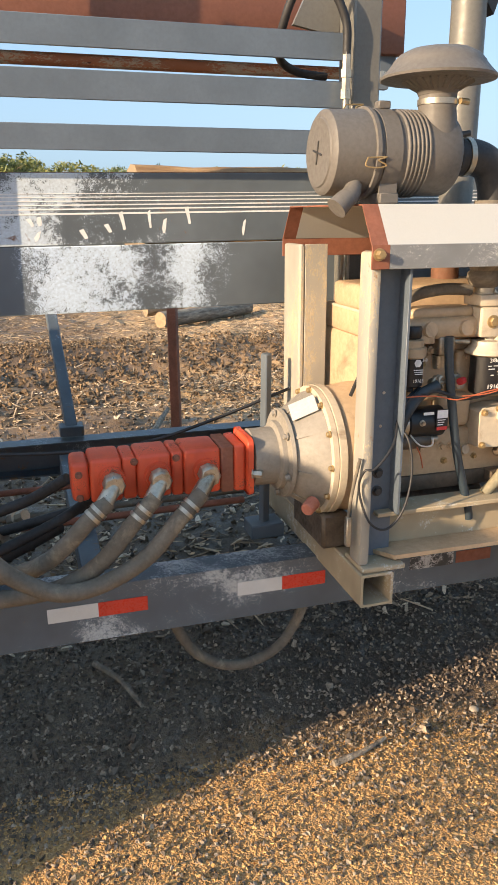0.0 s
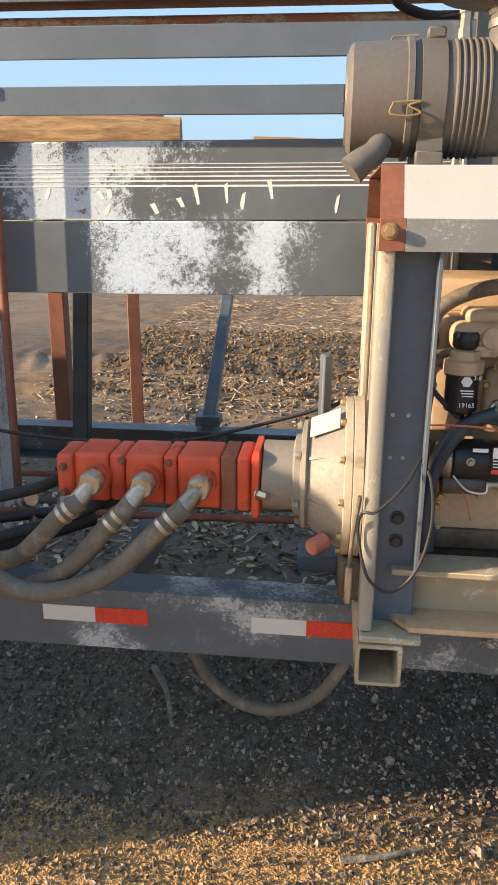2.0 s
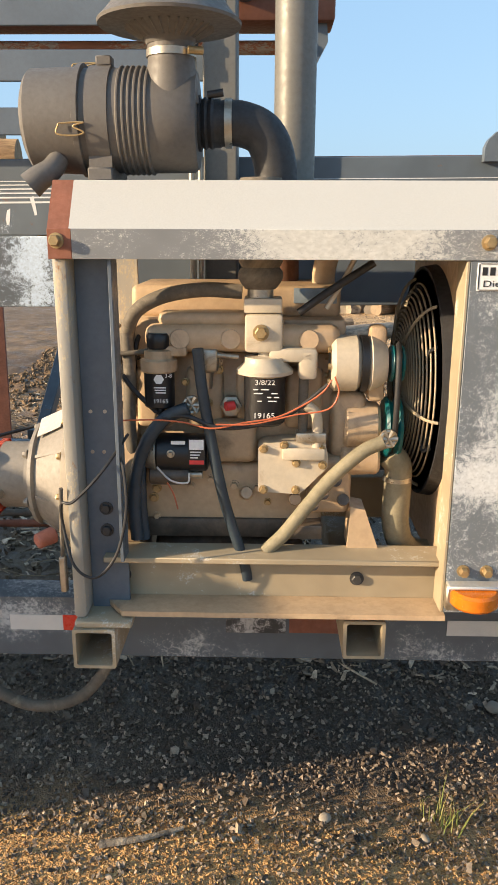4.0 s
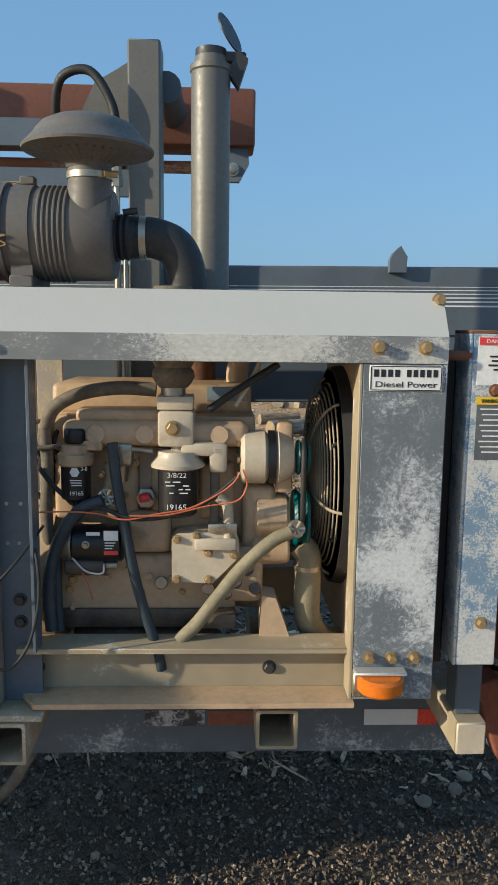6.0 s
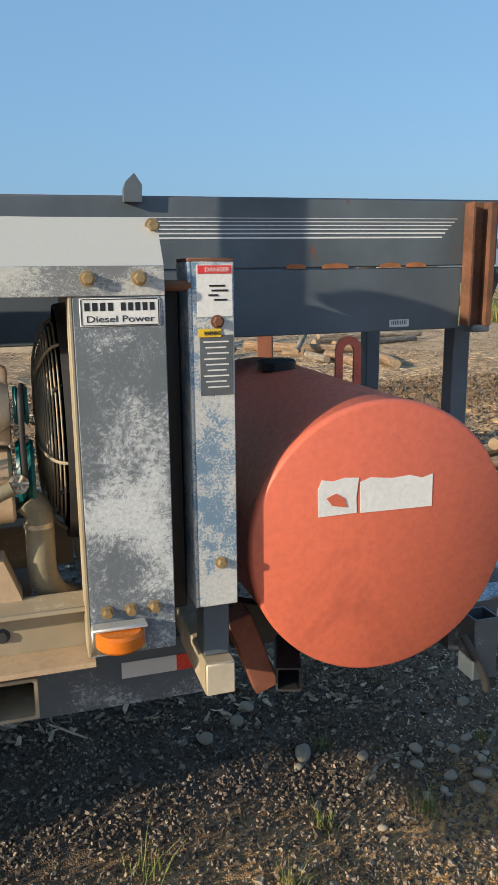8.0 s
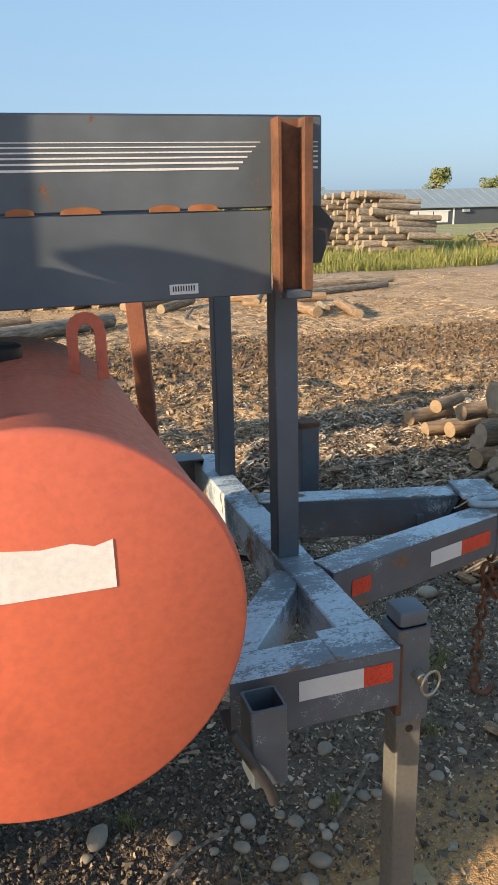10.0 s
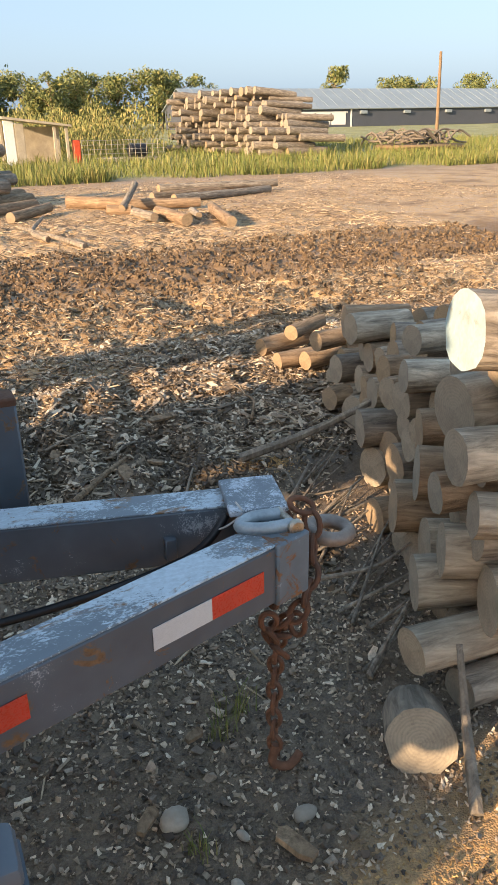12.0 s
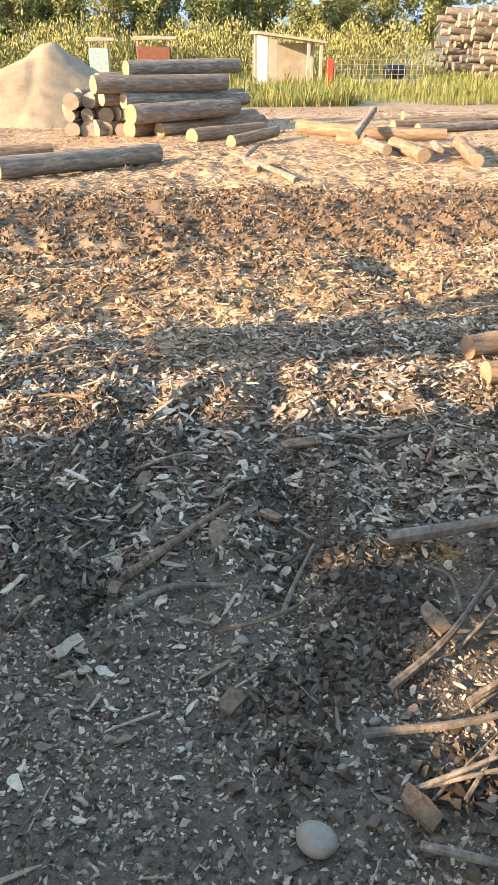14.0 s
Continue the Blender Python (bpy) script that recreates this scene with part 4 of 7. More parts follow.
part("torn_patch", prism(B(), [(2.362, 1.06), (2.378, 1.04), (2.418, 1.032), (2.412, 1.055), (2.388, 1.07)], TC.y - 0.004, TC.y - 0.0025), M["tank"], lab)
part("filler_cap", lathe(B(), (2.49, 2.62, 1.265), (0, 0, 1), [(0, 0.05), (0.02, 0.05), (0.022, 0.066), (0.05, 0.066), (0.056, 0.058)], 24), M["black"], tank, "black filler cap")
bm = B()
arch = [(2.655, 1.24)] + [(2.70 + 0.045 * math.cos(a), 1.355 + 0.045 * math.sin(a)) for a in (math.pi - k * math.pi / 8 for k in range(9))] + [(2.745, 1.24)]
hole = [(2.70 + 0.02 * math.cos(a), 1.345 + 0.028 * math.sin(a)) for a in (math.pi - k * math.pi / 8 for k in range(9))]
prism(bm, arch[:1] + arch[1:6] + hole[4::-1] + [(2.68, 1.24)], 2.5, 2.512)
prism(bm, [(2.72, 1.24)] + hole[:3:-1] + arch[5:], 2.5, 2.512)
part("lifting_lug", bm, M["tank"], tank)
for y in (2.35, 2.85):
    part("saddle", prism(B(), [(2.25, 0.44), (2.84, 0.44), (2.84, 0.60), (2.72, 0.565), (2.545, 0.552), (2.37, 0.565), (2.25, 0.60)], y, y + 0.05), M["dark_steel"], tank)
single("tank_support", box(B(), 2.19, 2.26, 2.04, 2.12, 0.46, 0.70, 0.004, pose(0, 0, 0, 0, -20, 0).to_3x3()), M["oxide"], (2.22, 2.07, 0.46), "rust-red bracket beside the fuel tank", "bracket")
bm = B()
square_tube(bm, (2.30, 1.97, 0.53), (2.36, 2.15, 0.53), 0.07, 0.07, 0.006)
single("broken_tube", bm, M["dark_steel"], (2.33, 2.06, 0.50), "short dark open tube under the tank", "steel tube")

# ---------------------------------------------------------------- log trough
deck = thing("log_trough", (1.6, 3.2, 1.37), "long slate-painted steel log trough with white pin stripes", "log trough")
part("lower_panel", box(B(), -0.24, 3.225, 2.69, 2.702, 1.368, 1.589, 0.003), M["beam_low"], deck, "lower panel flaked pale blue at one end")
part("upper_panel", box(B(), -0.24, 3.372, 2.692, 2.704, 1.593, 1.82, 0.004), M["beam_up"], deck, "upper panel with scuffed paint")
part("top_lip", box(B(), -0.24, 3.372, 2.70, 2.76, 1.815, 1.822, 0.001), M["rust"], deck)
for i, (z, w) in enumerate(((1.755, 0.0022), (1.744, 0.003), (1.732, 0.0036), (1.7195, 0.0042), (1.7065, 0.0048), (1.692, 0.0055))):
    part("stripe", box(B(), -0.24, 3.20 - 0.012 * i, 2.6905, 2.692, z - w / 2, z + w / 2, 0), M["label_white"], deck, "white pin stripe")
    part("stripe", box(B(), 3.33, 3.36, 2.6905, 2.692, z - w / 2, z + w / 2, 0), M["label_white"], deck, "white pin stripe")
part("floor_plate", box(B(), -0.24, 3.2, 2.70, 3.78, 1.40, 1.412, 0.002), M["dark_steel"], deck)
part("back_wall", box(B(), -0.24, 3.3, 3.76, 3.78, 1.38, 1.80, 0.003), M["slate"], deck)
angl = part("end_angle", prism(B(), [(3.228, 2.69), (3.228, 2.632), (3.236, 2.632), (3.236, 2.682), (3.30, 2.682), (3.30, 2.632), (3.322, 2.632), (3.322, 2.69)], 1.378, 1.81, "z"), M["rust"], deck, "rusty brown end channel")
part("weld_foot", box(B(), 3.25, 3.325, 2.64, 2.70, 1.355, 1.38, 0.004), M["slate"], deck)
part("barcode_sticker", box(B(), 2.942, 3.019, 2.6885, 2.690, 1.382, 1.408, 0), M["label_white"], deck, "white bar-code sticker")
for k in range(9):
    part("sticker_bar", box(B(), 2.95 + 0.007 * k, 2.953 + 0.007 * k, 2.6875, 2.6885, 1.39, 1.404, 0), M["label_black"], deck)
part("end_chute", prism(B(), [(3.372, 1.62), (3.44, 1.55), (3.40, 1.44), (3.372, 1.44)], 2.76, 2.9), M["dark_steel"], deck)
part("peg", prism(B(), [(2.01, 1.80), (2.065, 1.80), (2.068, 1.85), (2.045, 1.885), (2.02, 1.862), (2.01, 1.84)], 2.66, 2.69), M["slate"], deck)
for x, y, z0 in ((3.30, 2.815, 0.56), (3.345, 3.66, 0.56)):
    part("support_leg", box(B(), x - 0.036, x + 0.036, y - 0.036, y + 0.036, z0, 1.40, 0.004), M["slate"], deck)
for x0, x1 in ((2.55, 2.62), (2.68, 2.78), (3.0, 3.08), (2.9, 2.98)):
    c, w = (x0 + x1) / 2, (x1 - x0) / 2
    part("weld_scar", prism(B(), [(c + w * math.cos(a), 1.590 + 0.017 * math.sin(a) ** 0.6) for a in (math.pi * k / 10 for k in range(11))], 2.6875, 2.6915), M["weld_rust"], deck, "rusty weld scar")

rs = random.Random(8)
for k in range(11):
    x, z, h = (-0.15 + 1.1 * rs.random(), 1.605 + 0.05 * rs.random(), 0.014 + 0.030 * rs.random())
    w = 0.005 + 0.010 * rs.random()
    lean = (rs.random() - 0.5) * 0.03
    part("paint_smear", prism(B(), [(x, z), (x + w * 0.8, z + 0.002), (x + w + lean * 0.5, z + h * 0.6), (x + w * 0.5 + 0.004 + lean, z + h * 1.5), (x - w * 0.3 + lean, z + h * 1.3), (x - w * 0.4, z + h * 0.5)], 2.6911, 2.692), M["label_white"], deck, "white paint smear")
for ob in deck.children:
    if not ob.name.startswith("support_leg"):
        for v in ob.data.vertices:
            v.co.z += 0.009 * (v.co.x + 1.8)
# cage rails, columns, boom and pipe
cage = thing("loading_cage", (0.5, 2.65, 1.4), "slate steel side rails between two columns over the trough", "cage frame")
for z0, z1 in ((2.178, 2.262), (2.032, 2.116), (1.886, 1.962)):
    part("rail", box(B(), -0.2, 1.17, 2.60, 2.612, z0, z1, 0.002), M["slate_clean"], cage)
part("column", box(B(), 1.168, 1.268, 2.575, 2.70, 1.30, 2.49, 0.006), M["exhaust"], cage, "grey column with chipped edges")
part("column", box(B(), -0.345, -0.245, 2.65, 2.76, 0.61, 2.75, 0.006, pose(0, 0, 0, 0, 2.5, 0).to_3x3()), M["column"], cage, "pale blue flaked column")
part("rod", rod(B(), (-0.215, 2.61, 0.62), (-0.19, 2.61, 2.7), 0.014), M["oxide"], cage, "rust-red rod")
part("rod", rod(B(), (-0.40, 2.61, 0.62), (-0.355, 2.61, 2.7), 0.012), M["oxide"], cage, "rust-red rod")
part("rod_clip", box(B(), -0.235, -0.17, 2.59, 2.63, 1.93, 1.965, 0.003), M["slate"], cage)
part("gusset", prism(B(), [(1.00, 2.30), (1.168, 2.27), (1.168, 2.47), (1.12, 2.44), (1.05, 2.40)], 2.70, 2.72), M["exhaust"], cage)
boom = thing("hydraulic_boom", (0.3, 3.1, 2.28), "brown primed box-section boom with a rusty pipe below", "boom")
part("box_beam", box(B(), -1.8, 1.575, 3.0, 3.18, 2.285, 2.485, 0.012, seg=2), M["boom"], boom)
part("pipe", rod(B(), (-1.8, 3.13, 2.232), (1.50, 3.13, 2.232), 0.023), M["rust_pipe"], boom, "rusty pipe with flaking orange paint")
clv = part("clevis", prism(B(), [(1.44, 2.29), (1.55, 2.29), (1.555, 2.23), (1.52, 2.165), (1.47, 2.165), (1.44, 2.20)], 3.03, 3.06), M["slate"], boom)
hexbolt("clevis_bolt", (1.495, 3.03, 2.208), (0, -1, 0), 0.018, clv, M["steel"])
part("clamp_ring", rod(B(), (1.275, 3.0, 2.39), (1.275, 2.70, 2.39), 0.05), M["slate"], boom)
# hydraulic line on the column
line = thing("hydraulic_line", (1.14, 2.55, 1.40), "steel hydraulic line with a looped black hose on the column", "hydraulic hose")
part("steel_tube", rod(B(), (1.135, 2.555, 1.40), (1.135, 2.555, 2.06), 0.010), M["steel"], line)
part("steel_tube", rod(B(), (1.16, 2.555, 1.40), (1.16, 2.555, 1.86), 0.008), M["steel"], line)
for z0, z1, r in ((2.055, 2.085, 0.018), (2.085, 2.12, 0.015), (2.12, 2.145, 0.019), (2.145, 2.20, 0.014)):
    part("fitting", lathe(B(), (1.135, 2.555, z0), (0, 0, 1), [(0, r), (z1 - z0, r)], 6), M["steel"], line)
part("hose", tube(B(), [(1.135, 2.555, 2.19), (1.125, 2.55, 2.29), (1.06, 2.55, 2.385), (0.97, 2.57, 2.37), (0.94, 2.63, 2.28), (0.95, 2.70, 2.20), (1.03, 2.75, 2.165), (1.14, 2.74, 2.15)], 0.014), M["rubber"], line)
hook = thing("loop_hose", (-0.15, 2.66, 2.2), "black hose end looped by the pale column", "hydraulic hose")
part("hose", tube(B(), [(-0.20, 2.7, 2.34), (-0.16, 2.66, 2.24), (-0.09, 2.64, 2.22), (-0.03, 2.68, 2.26), (0.0, 2.75, 2.34)], 0.013), M["rubber"], hook)


# live deck arms and legs behind the trough
def arm(name, p0, p1, w, h, m, label, category="deck stand"):
    t = thing(name, (p1[0], p1[1], height(p1[0], p1[1]) if p1[2] < 0.1 else p1[2]), label, category, "legs behind the trough")
    part("leg", beam_between(B(), p0, p1, w, h), m, t)
    part("foot", box(B(), p1[0] - 0.06, p1[0] + 0.06, p1[1] - 0.05, p1[1] + 0.05, p1[2] - 0.02, p1[2] + 0.03, 0.004), m, t)
    return t


arm("log_deck_strut", (0.20, 4.95, 1.26), (0.235, 3.86, 0.635), 0.06, 0.07, M["frame_side"], "slate steel strut with a pinned foot on the frame")
arm("log_deck_stand", (1.13, 5.70, 1.25), (1.14, 5.72, -0.15), 0.07, 0.07, M["oxide"], "thin rust-red steel deck leg standing in mud")
arm("log_deck_stand", (-0.70, 6.0, 1.25), (-0.60, 5.65, -0.12), 0.09, 0.07, M["oxide"], "thin rust-red steel deck leg standing in mud")
arm("log_deck_stand", (-0.28, 3.60, 1.35), (-0.275, 3.45, 0.60), 0.07, 0.07, M["dark_steel"], "black steel leg under the trough end")
arm("log_deck_strut", (3.20, 4.9, 1.30), (3.31, 5.15, -0.1), 0.10, 0.05, M["oxide"], "orange-red flat steel deck arm with a pinned foot")
arm("deck_stake", (0.81, 2.40, 1.25), (0.805, 2.41, 0.62), 0.03, 0.03, M["slate"], "slim slate stake behind the pump")

# ---------------------------------------------------------------- unseen shade-casting body left of the columns
# stands in for the processor's unseen rest; blocks sized by their shadows' edges
shade_body = thing("processor_body", (-4.2, 3.4, 0.3), "unseen slate body added left of the columns to cast shade", "wood processor")
part("housing", box(B(), -5.6, -1.55, 1.26, 2.6, 0.35, 1.30, 0.03), M["slate"], shade_body)
part("hopper", box(B(), -5.5, -1.65, 1.02, 2.58, 1.302, 1.80, 0.03), M["slate"], shade_body)
part("side_tray", box(B(), -1.95, -1.6, 0.34, 1.017, 1.29, 1.72, 0.03), M["slate"], shade_body)
part("tray_rib", box(B(), -1.95, -1.6, 1.02, 1.257, 1.20, 1.30, 0.01), M["slate"], shade_body)
part("saw_box", box(B(), -6.2, -1.6, 2.6, 3.4, 0.35, 2.1, 0.03), M["slate"], shade_body)
for x in (-5.4, -3.6, -1.8):
    for y in (1.6, 3.2):
        part("leg", box(B(), x - 0.06, x + 0.06, y - 0.06, y + 0.06, -0.10, 0.46, 0.005), M["dark_steel"], shade_body)

# ---------------------------------------------------------------- hydraulic pump and bell housing
pump = thing("hydraulic_pump", (0.42, 2.13, 0.9), "orange triple hydraulic gear pump with dusty hoses attached", "hydraulic pump")
PY, PZ = 2.13, 0.978


def pump_section(name, x0, x1, hy, hz, b, m=None):
    return part(name, box(B(), x0, x1, PY - hy, PY + hy, PZ - hz, PZ + hz, b, seg=3), m or M["pump"], pump)


pump_section("end_cover", 0.135, 0.185, 0.062, 0.058, 0.014)
pump_section("gear_section", 0.1855, 0.2755, 0.067, 0.065, 0.012)
pump_section("bearing_carrier", 0.276, 0.316, 0.064, 0.063, 0.010)
pump_section("gear_section", 0.3165, 0.4155, 0.067, 0.066, 0.012)
pump_section("bearing_carrier", 0.416, 0.451, 0.066, 0.067, 0.010)
pump_section("gear_section", 0.4515, 0.561, 0.070, 0.069, 0.012)
pump_section("shaft_cover", 0.5615, 0.60, 0.071, 0.071, 0.006, M["oxide"])
pump_section("shaft_cover", 0.6005, 0.636, 0.072, 0.072, 0.010)
pump_section("mount_flange", 0.637, 0.662, 0.085, 0.088, 0.02)
for x in (0.20, 0.33, 0.47):
    part("port_boss", rod(B(), (x + 0.045, PY - 0.05, PZ + 0.004), (x + 0.045, PY - 0.086, PZ + 0.004), 0.04, 0.036, 20), M["pump"], pump)
for x, z in ((0.155, 1.012), (0.155, 0.944), (0.31, 1.036), (0.43, 1.036)):
    hexbolt("bolt", (x, PY - 0.064, z - 0.01), (0, -1, 0), 0.008, pump, M["oxide"])
hexbolt("bolt", (0.655, PY - 0.08, 0.96), (1, -0.6, 0), 0.012, pump, M["steel"], 0.03)
for k, (x, pts) in enumerate(((0.245, [(0.225, 1.99, 0.945), (0.17, 1.98, 0.90), (0.10, 1.99, 0.825), (0.04, 2.02, 0.77), (-0.05, 2.06, 0.73), (-0.3, 2.1, 0.72)]),
                              (0.375, [(0.355, 1.985, 0.945), (0.29, 1.975, 0.88), (0.21, 1.98, 0.785), (0.12, 2.0, 0.715), (0.0, 2.02, 0.68), (-0.3, 2.05, 0.67)]),
                              (0.515, [(0.487, 1.98, 0.945), (0.42, 1.965, 0.885), (0.32, 1.95, 0.785), (0.20, 1.945, 0.725), (0.09, 1.94, 0.712), (0.0, 1.94, 0.75), (-0.08, 1.94, 0.82), (-0.16, 1.94, 0.95), (-0.24, 1.95, 1.12)]))):
    elbow = part("elbow_fitting", lathe(B(), (x, PY - 0.082, PZ + 0.004), (0, -1, 0), [(0, 0.026), (0.012, 0.026), (0.014, 0.031), (0.05, 0.031), (0.056, 0.026)], 8), M["steel"], pump, "yellowed steel elbow fitting")
    d = Vector(pts[1]) - Vector(pts[0])
    part("ferrule", rod(B(), (x, PY - 0.118, PZ), Vector(pts[0]) + d * 0.3, 0.024, 0.024, 12), M["steel"], elbow)
    for s in (0.45, 0.75):
        part("hose_clamp", lathe(B(), Vector(pts[0]) + d * s, d, [(0, 0.0275), (0.011, 0.0275)], 18), M["steel"], elbow)
    part("hose", tube(B(), pts, 0.0245, 14), M["hose"], pump, "dusty grey hydraulic hose")
bell = thing("bell_housing", (0.85, 2.13, 0.8), "dusty grey cast bell housing with a small data plate", "bell housing")
part("adapter", lathe(B(), (0.664, PY, 0.985), (1, 0, 0), [(0, 0.082), (0.002, 0.088), (0.075, 0.088), (0.08, 0.105), (0.096, 0.107)], 36), M["bell"], bell)
part("cone", lathe(B(), (0.758, PY, 0.99), (1, 0, 0), [(0, 0.11), (0.004, 0.135), (0.014, 0.138), (0.02, 0.128), (0.09, 0.178), (0.105, 0.185)], 40), M["bell"], bell)
part("flange", lathe(B(), (0.862, PY, 0.99), (1, 0, 0), [(0, 0.188), (0.002, 0.20), (0.018, 0.20), (0.02, 0.196), (0.022, 0.202), (0.044, 0.202)], 40), M["cream_light"], bell)
part("flywheel_case", lathe(B(), (0.905, PY, 0.99), (1, 0, 0), [(0, 0.192), (0.10, 0.205), (0.14, 0.205)], 40), M["cream"], bell)
for a in range(0, 360, 30):
    hexbolt("bolt", (0.863, PY + 0.19 * math.cos(radians(a)), 0.99 + 0.19 * math.sin(radians(a))), (-1, 0, 0), 0.008, bell, M["bolt"])
for a in range(20, 380, 60):
    hexbolt("bolt", (0.757, PY + 0.122 * math.cos(radians(a)), 0.99 + 0.122 * math.sin(radians(a))), (-1, 0, 0), 0.009, bell, M["bell"])
for a in range(0, 360, 45):
    q = Matrix.Translation((0.81, PY, 0.99)) @ Matrix.Rotation(radians(a + 10), 4, "X")
    bm = prism(B(), [(-0.03, 0.11), (0.052, 0.165), (0.052, 0.185), (-0.03, 0.135)], -0.004, 0.004)
    bmesh.ops.transform(bm, matrix=q, verts=bm.verts)
    part("rib", bm, M["bell"], bell)
bm = box(B(), -0.042, 0.042, -0.03, 0.03, -0.0015, 0.0015, 0.001)
nrm = Vector((-0.55, -0.5, 0.68)).normalized()
bmesh.ops.transform(bm, matrix=Matrix.Translation((0.815, 2.062, 1.145)) @ nrm.to_track_quat("Z", "Y").to_matrix().to_4x4() @ Matrix.Rotation(radians(35), 4, "Z"), verts=bm.verts)
part("data_plate", bm, M["plate"], bell, "small aluminium data plate")
part("red_plug", rod(B(), (0.825, 1.99, 0.872), (0.79, 1.955, 0.865), 0.022, 0.02, 16, 0.004), M["plug"], bell, "faded red round plug")
part("bell_foot", box(B(), 0.86, 0.95, 2.0, 2.26, 0.706, 0.82, 0.01), M["darkened"], bell)

# ---------------------------------------------------------------- diesel engine
def E(x, z, y):
    """A place on the engine at depth y, from its place on the plane y = 2."""
    k = (y - 0.143) / 1.857
    return Vector((1.477 + (x - 1.477) * k, y, 1.626 + (z - 1.626) * k))


def ebox(x0, x1, z0, z1, y0, y1, b=0.006, seg=2, bm=None):
    a, c = E(x0, z0, y0), E(x1, z1, y0)
    return box(bm or B(), a.x, c.x, y0, y1, a.z, c.z, b, seg=seg)


def erod(x, z0, z1, y, r, r2=None, n=20, c=0.003):
    a, b = E(x, z0, y), E(x, z1, y)
    return rod(B(), (a.x, y, a.z), (a.x, y, b.z), r, r2, n, c)


def etube(points, y, r, n=10):
    return tube(B(), [E(p[0], p[1], p[2] if len(p) > 2 else y) for p in points], r, n)


eng = thing("diesel_engine", (1.3, 2.25, 0.8), "tan-painted oily four-cylinder diesel engine with black filters", "diesel engine")
part("block", ebox(1.03, 1.55, 0.93, 1.34, 2.03, 2.46, 0.02), M["cream"], eng)
for x in (1.09, 1.21, 1.33, 1.45):
    part("block_rib", ebox(x - 0.045, x + 0.045, 1.15, 1.30, 2.005, 2.04, 0.014, 3), M["cream"], eng)
part("skirt", ebox(1.03, 1.50, 0.885, 1.06, 2.0, 2.4, 0.02, 3), M["cream"], eng)
part("oily_rail", ebox(1.04, 1.48, 0.865, 0.915, 1.99, 2.42, 0.006), M["darkened"], eng)
part("oil_pan", ebox(1.08, 1.46, 0.74, 0.87, 2.06, 2.36, 0.03, 3), M["darkened"], eng)
part("cylinder_head", ebox(1.03, 1.545, 1.335, 1.415, 2.02, 2.42, 0.008), M["cream"], eng)
part("valve_cover", ebox(1.045, 1.535, 1.418, 1.492, 2.08, 2.36, 0.016, 3), M["cream"], eng)
part("cover_rim", ebox(1.04, 1.54, 1.412, 1.42, 2.07, 2.37, 0.002), M["cream_light"], eng)
part("intake_manifold", ebox(1.065, 1.53, 1.335, 1.40, 1.955, 2.02, 0.022, 3), M["cream"], eng)
part("manifold_roof", ebox(1.10, 1.31, 1.395, 1.43, 1.975, 2.06, 0.014, 3), M["cream"], eng)
for x in (1.15, 1.27, 1.455):
    part("manifold_plug", rod(B(), E(x, 1.367, 1.958), E(x, 1.367, 1.948), 0.024, 0.022), M["cream"], eng)
part("inlet_boss", ebox(1.302, 1.392, 1.335, 1.425, 1.93, 2.03, 0.008), M["cream_light"], eng)
hexbolt("boss_bolt", E(1.34, 1.383, 1.93), (0, -1, 0), 0.014, eng, M["bolt"])
part("inlet_block", ebox(1.30, 1.39, 1.428, 1.462, 1.94, 2.03, 0.004), M["cream_light"], eng)
part("inlet_stub", erod(1.342, 1.455, 1.49, 1.985, 0.03), M["steel"], eng)
part("inlet_hump_hose", lathe(B(), E(1.342, 1.485, 1.985), (0, 0, 1), [(0, 0.035), (0.012, 0.045), (0.025, 0.052), (0.04, 0.05), (0.048, 0.043), (0.06, 0.05), (0.10, 0.05), (0.24, 0.047)], 24), M["hose"], eng, "dusty rubber hump hose")
part("rating_plate", ebox(1.425, 1.525, 1.452, 1.487, 2.074, 2.08, 0.001), plain("blue_grey_plate", (0.20, 0.25, 0.30), 0.4, 0.2), eng, "small blue-grey rating plate")
part("rear_pipe", tube(B(), [E(1.51, 1.44, 2.2), E(1.50, 1.52, 2.2), E(1.52, 1.60, 2.2)], 0.03), M["cream"], eng)
part("exhaust_bend", tube(B(), [E(1.42, 1.45, 2.3), E(1.41, 1.50, 2.3), E(1.41, 1.6, 2.3)], 0.045), M["rust"], eng)
# fuel filter
ff = part("fuel_filter", erod(1.10, 1.205, 1.296, 1.965, 0.036), M["black"], eng, "black fuel filter with handwritten marks")
fx = E(1.10, 1.3, 1.965)
part("filter_head", lathe(B(), E(1.10, 1.29, 1.965), (0, 0, 1), [(0, 0.039), (0.004, 0.043), (0.028, 0.043), (0.032, 0.034), (0.05, 0.034), (0.052, 0.028)], 24), M["cream"], ff, "tan filter head")
part("primer_cap", lathe(B(), E(1.10, 1.345, 1.965), (0, 0, 1), [(0, 0.024), (0.006, 0.028), (0.03, 0.028), (0.036, 0.024)], 18), M["black"], ff)
part("head_arm", ebox(1.08, 1.165, 1.325, 1.35, 1.95, 2.0, 0.004), M["cream"], ff)
part("drain", erod(1.10, 1.185, 1.206, 1.965, 0.011), M["dark_steel"], ff)
o = E(1.10, 1.27, 1.928)
part("label_shape", lathe(B(), (o.x - 0.004, 1.9285, o.z), (0, -1, 0), [(0, 0.012), (0.0008, 0.012)], 6), M["label_white"], ff, "white hexagon mark")
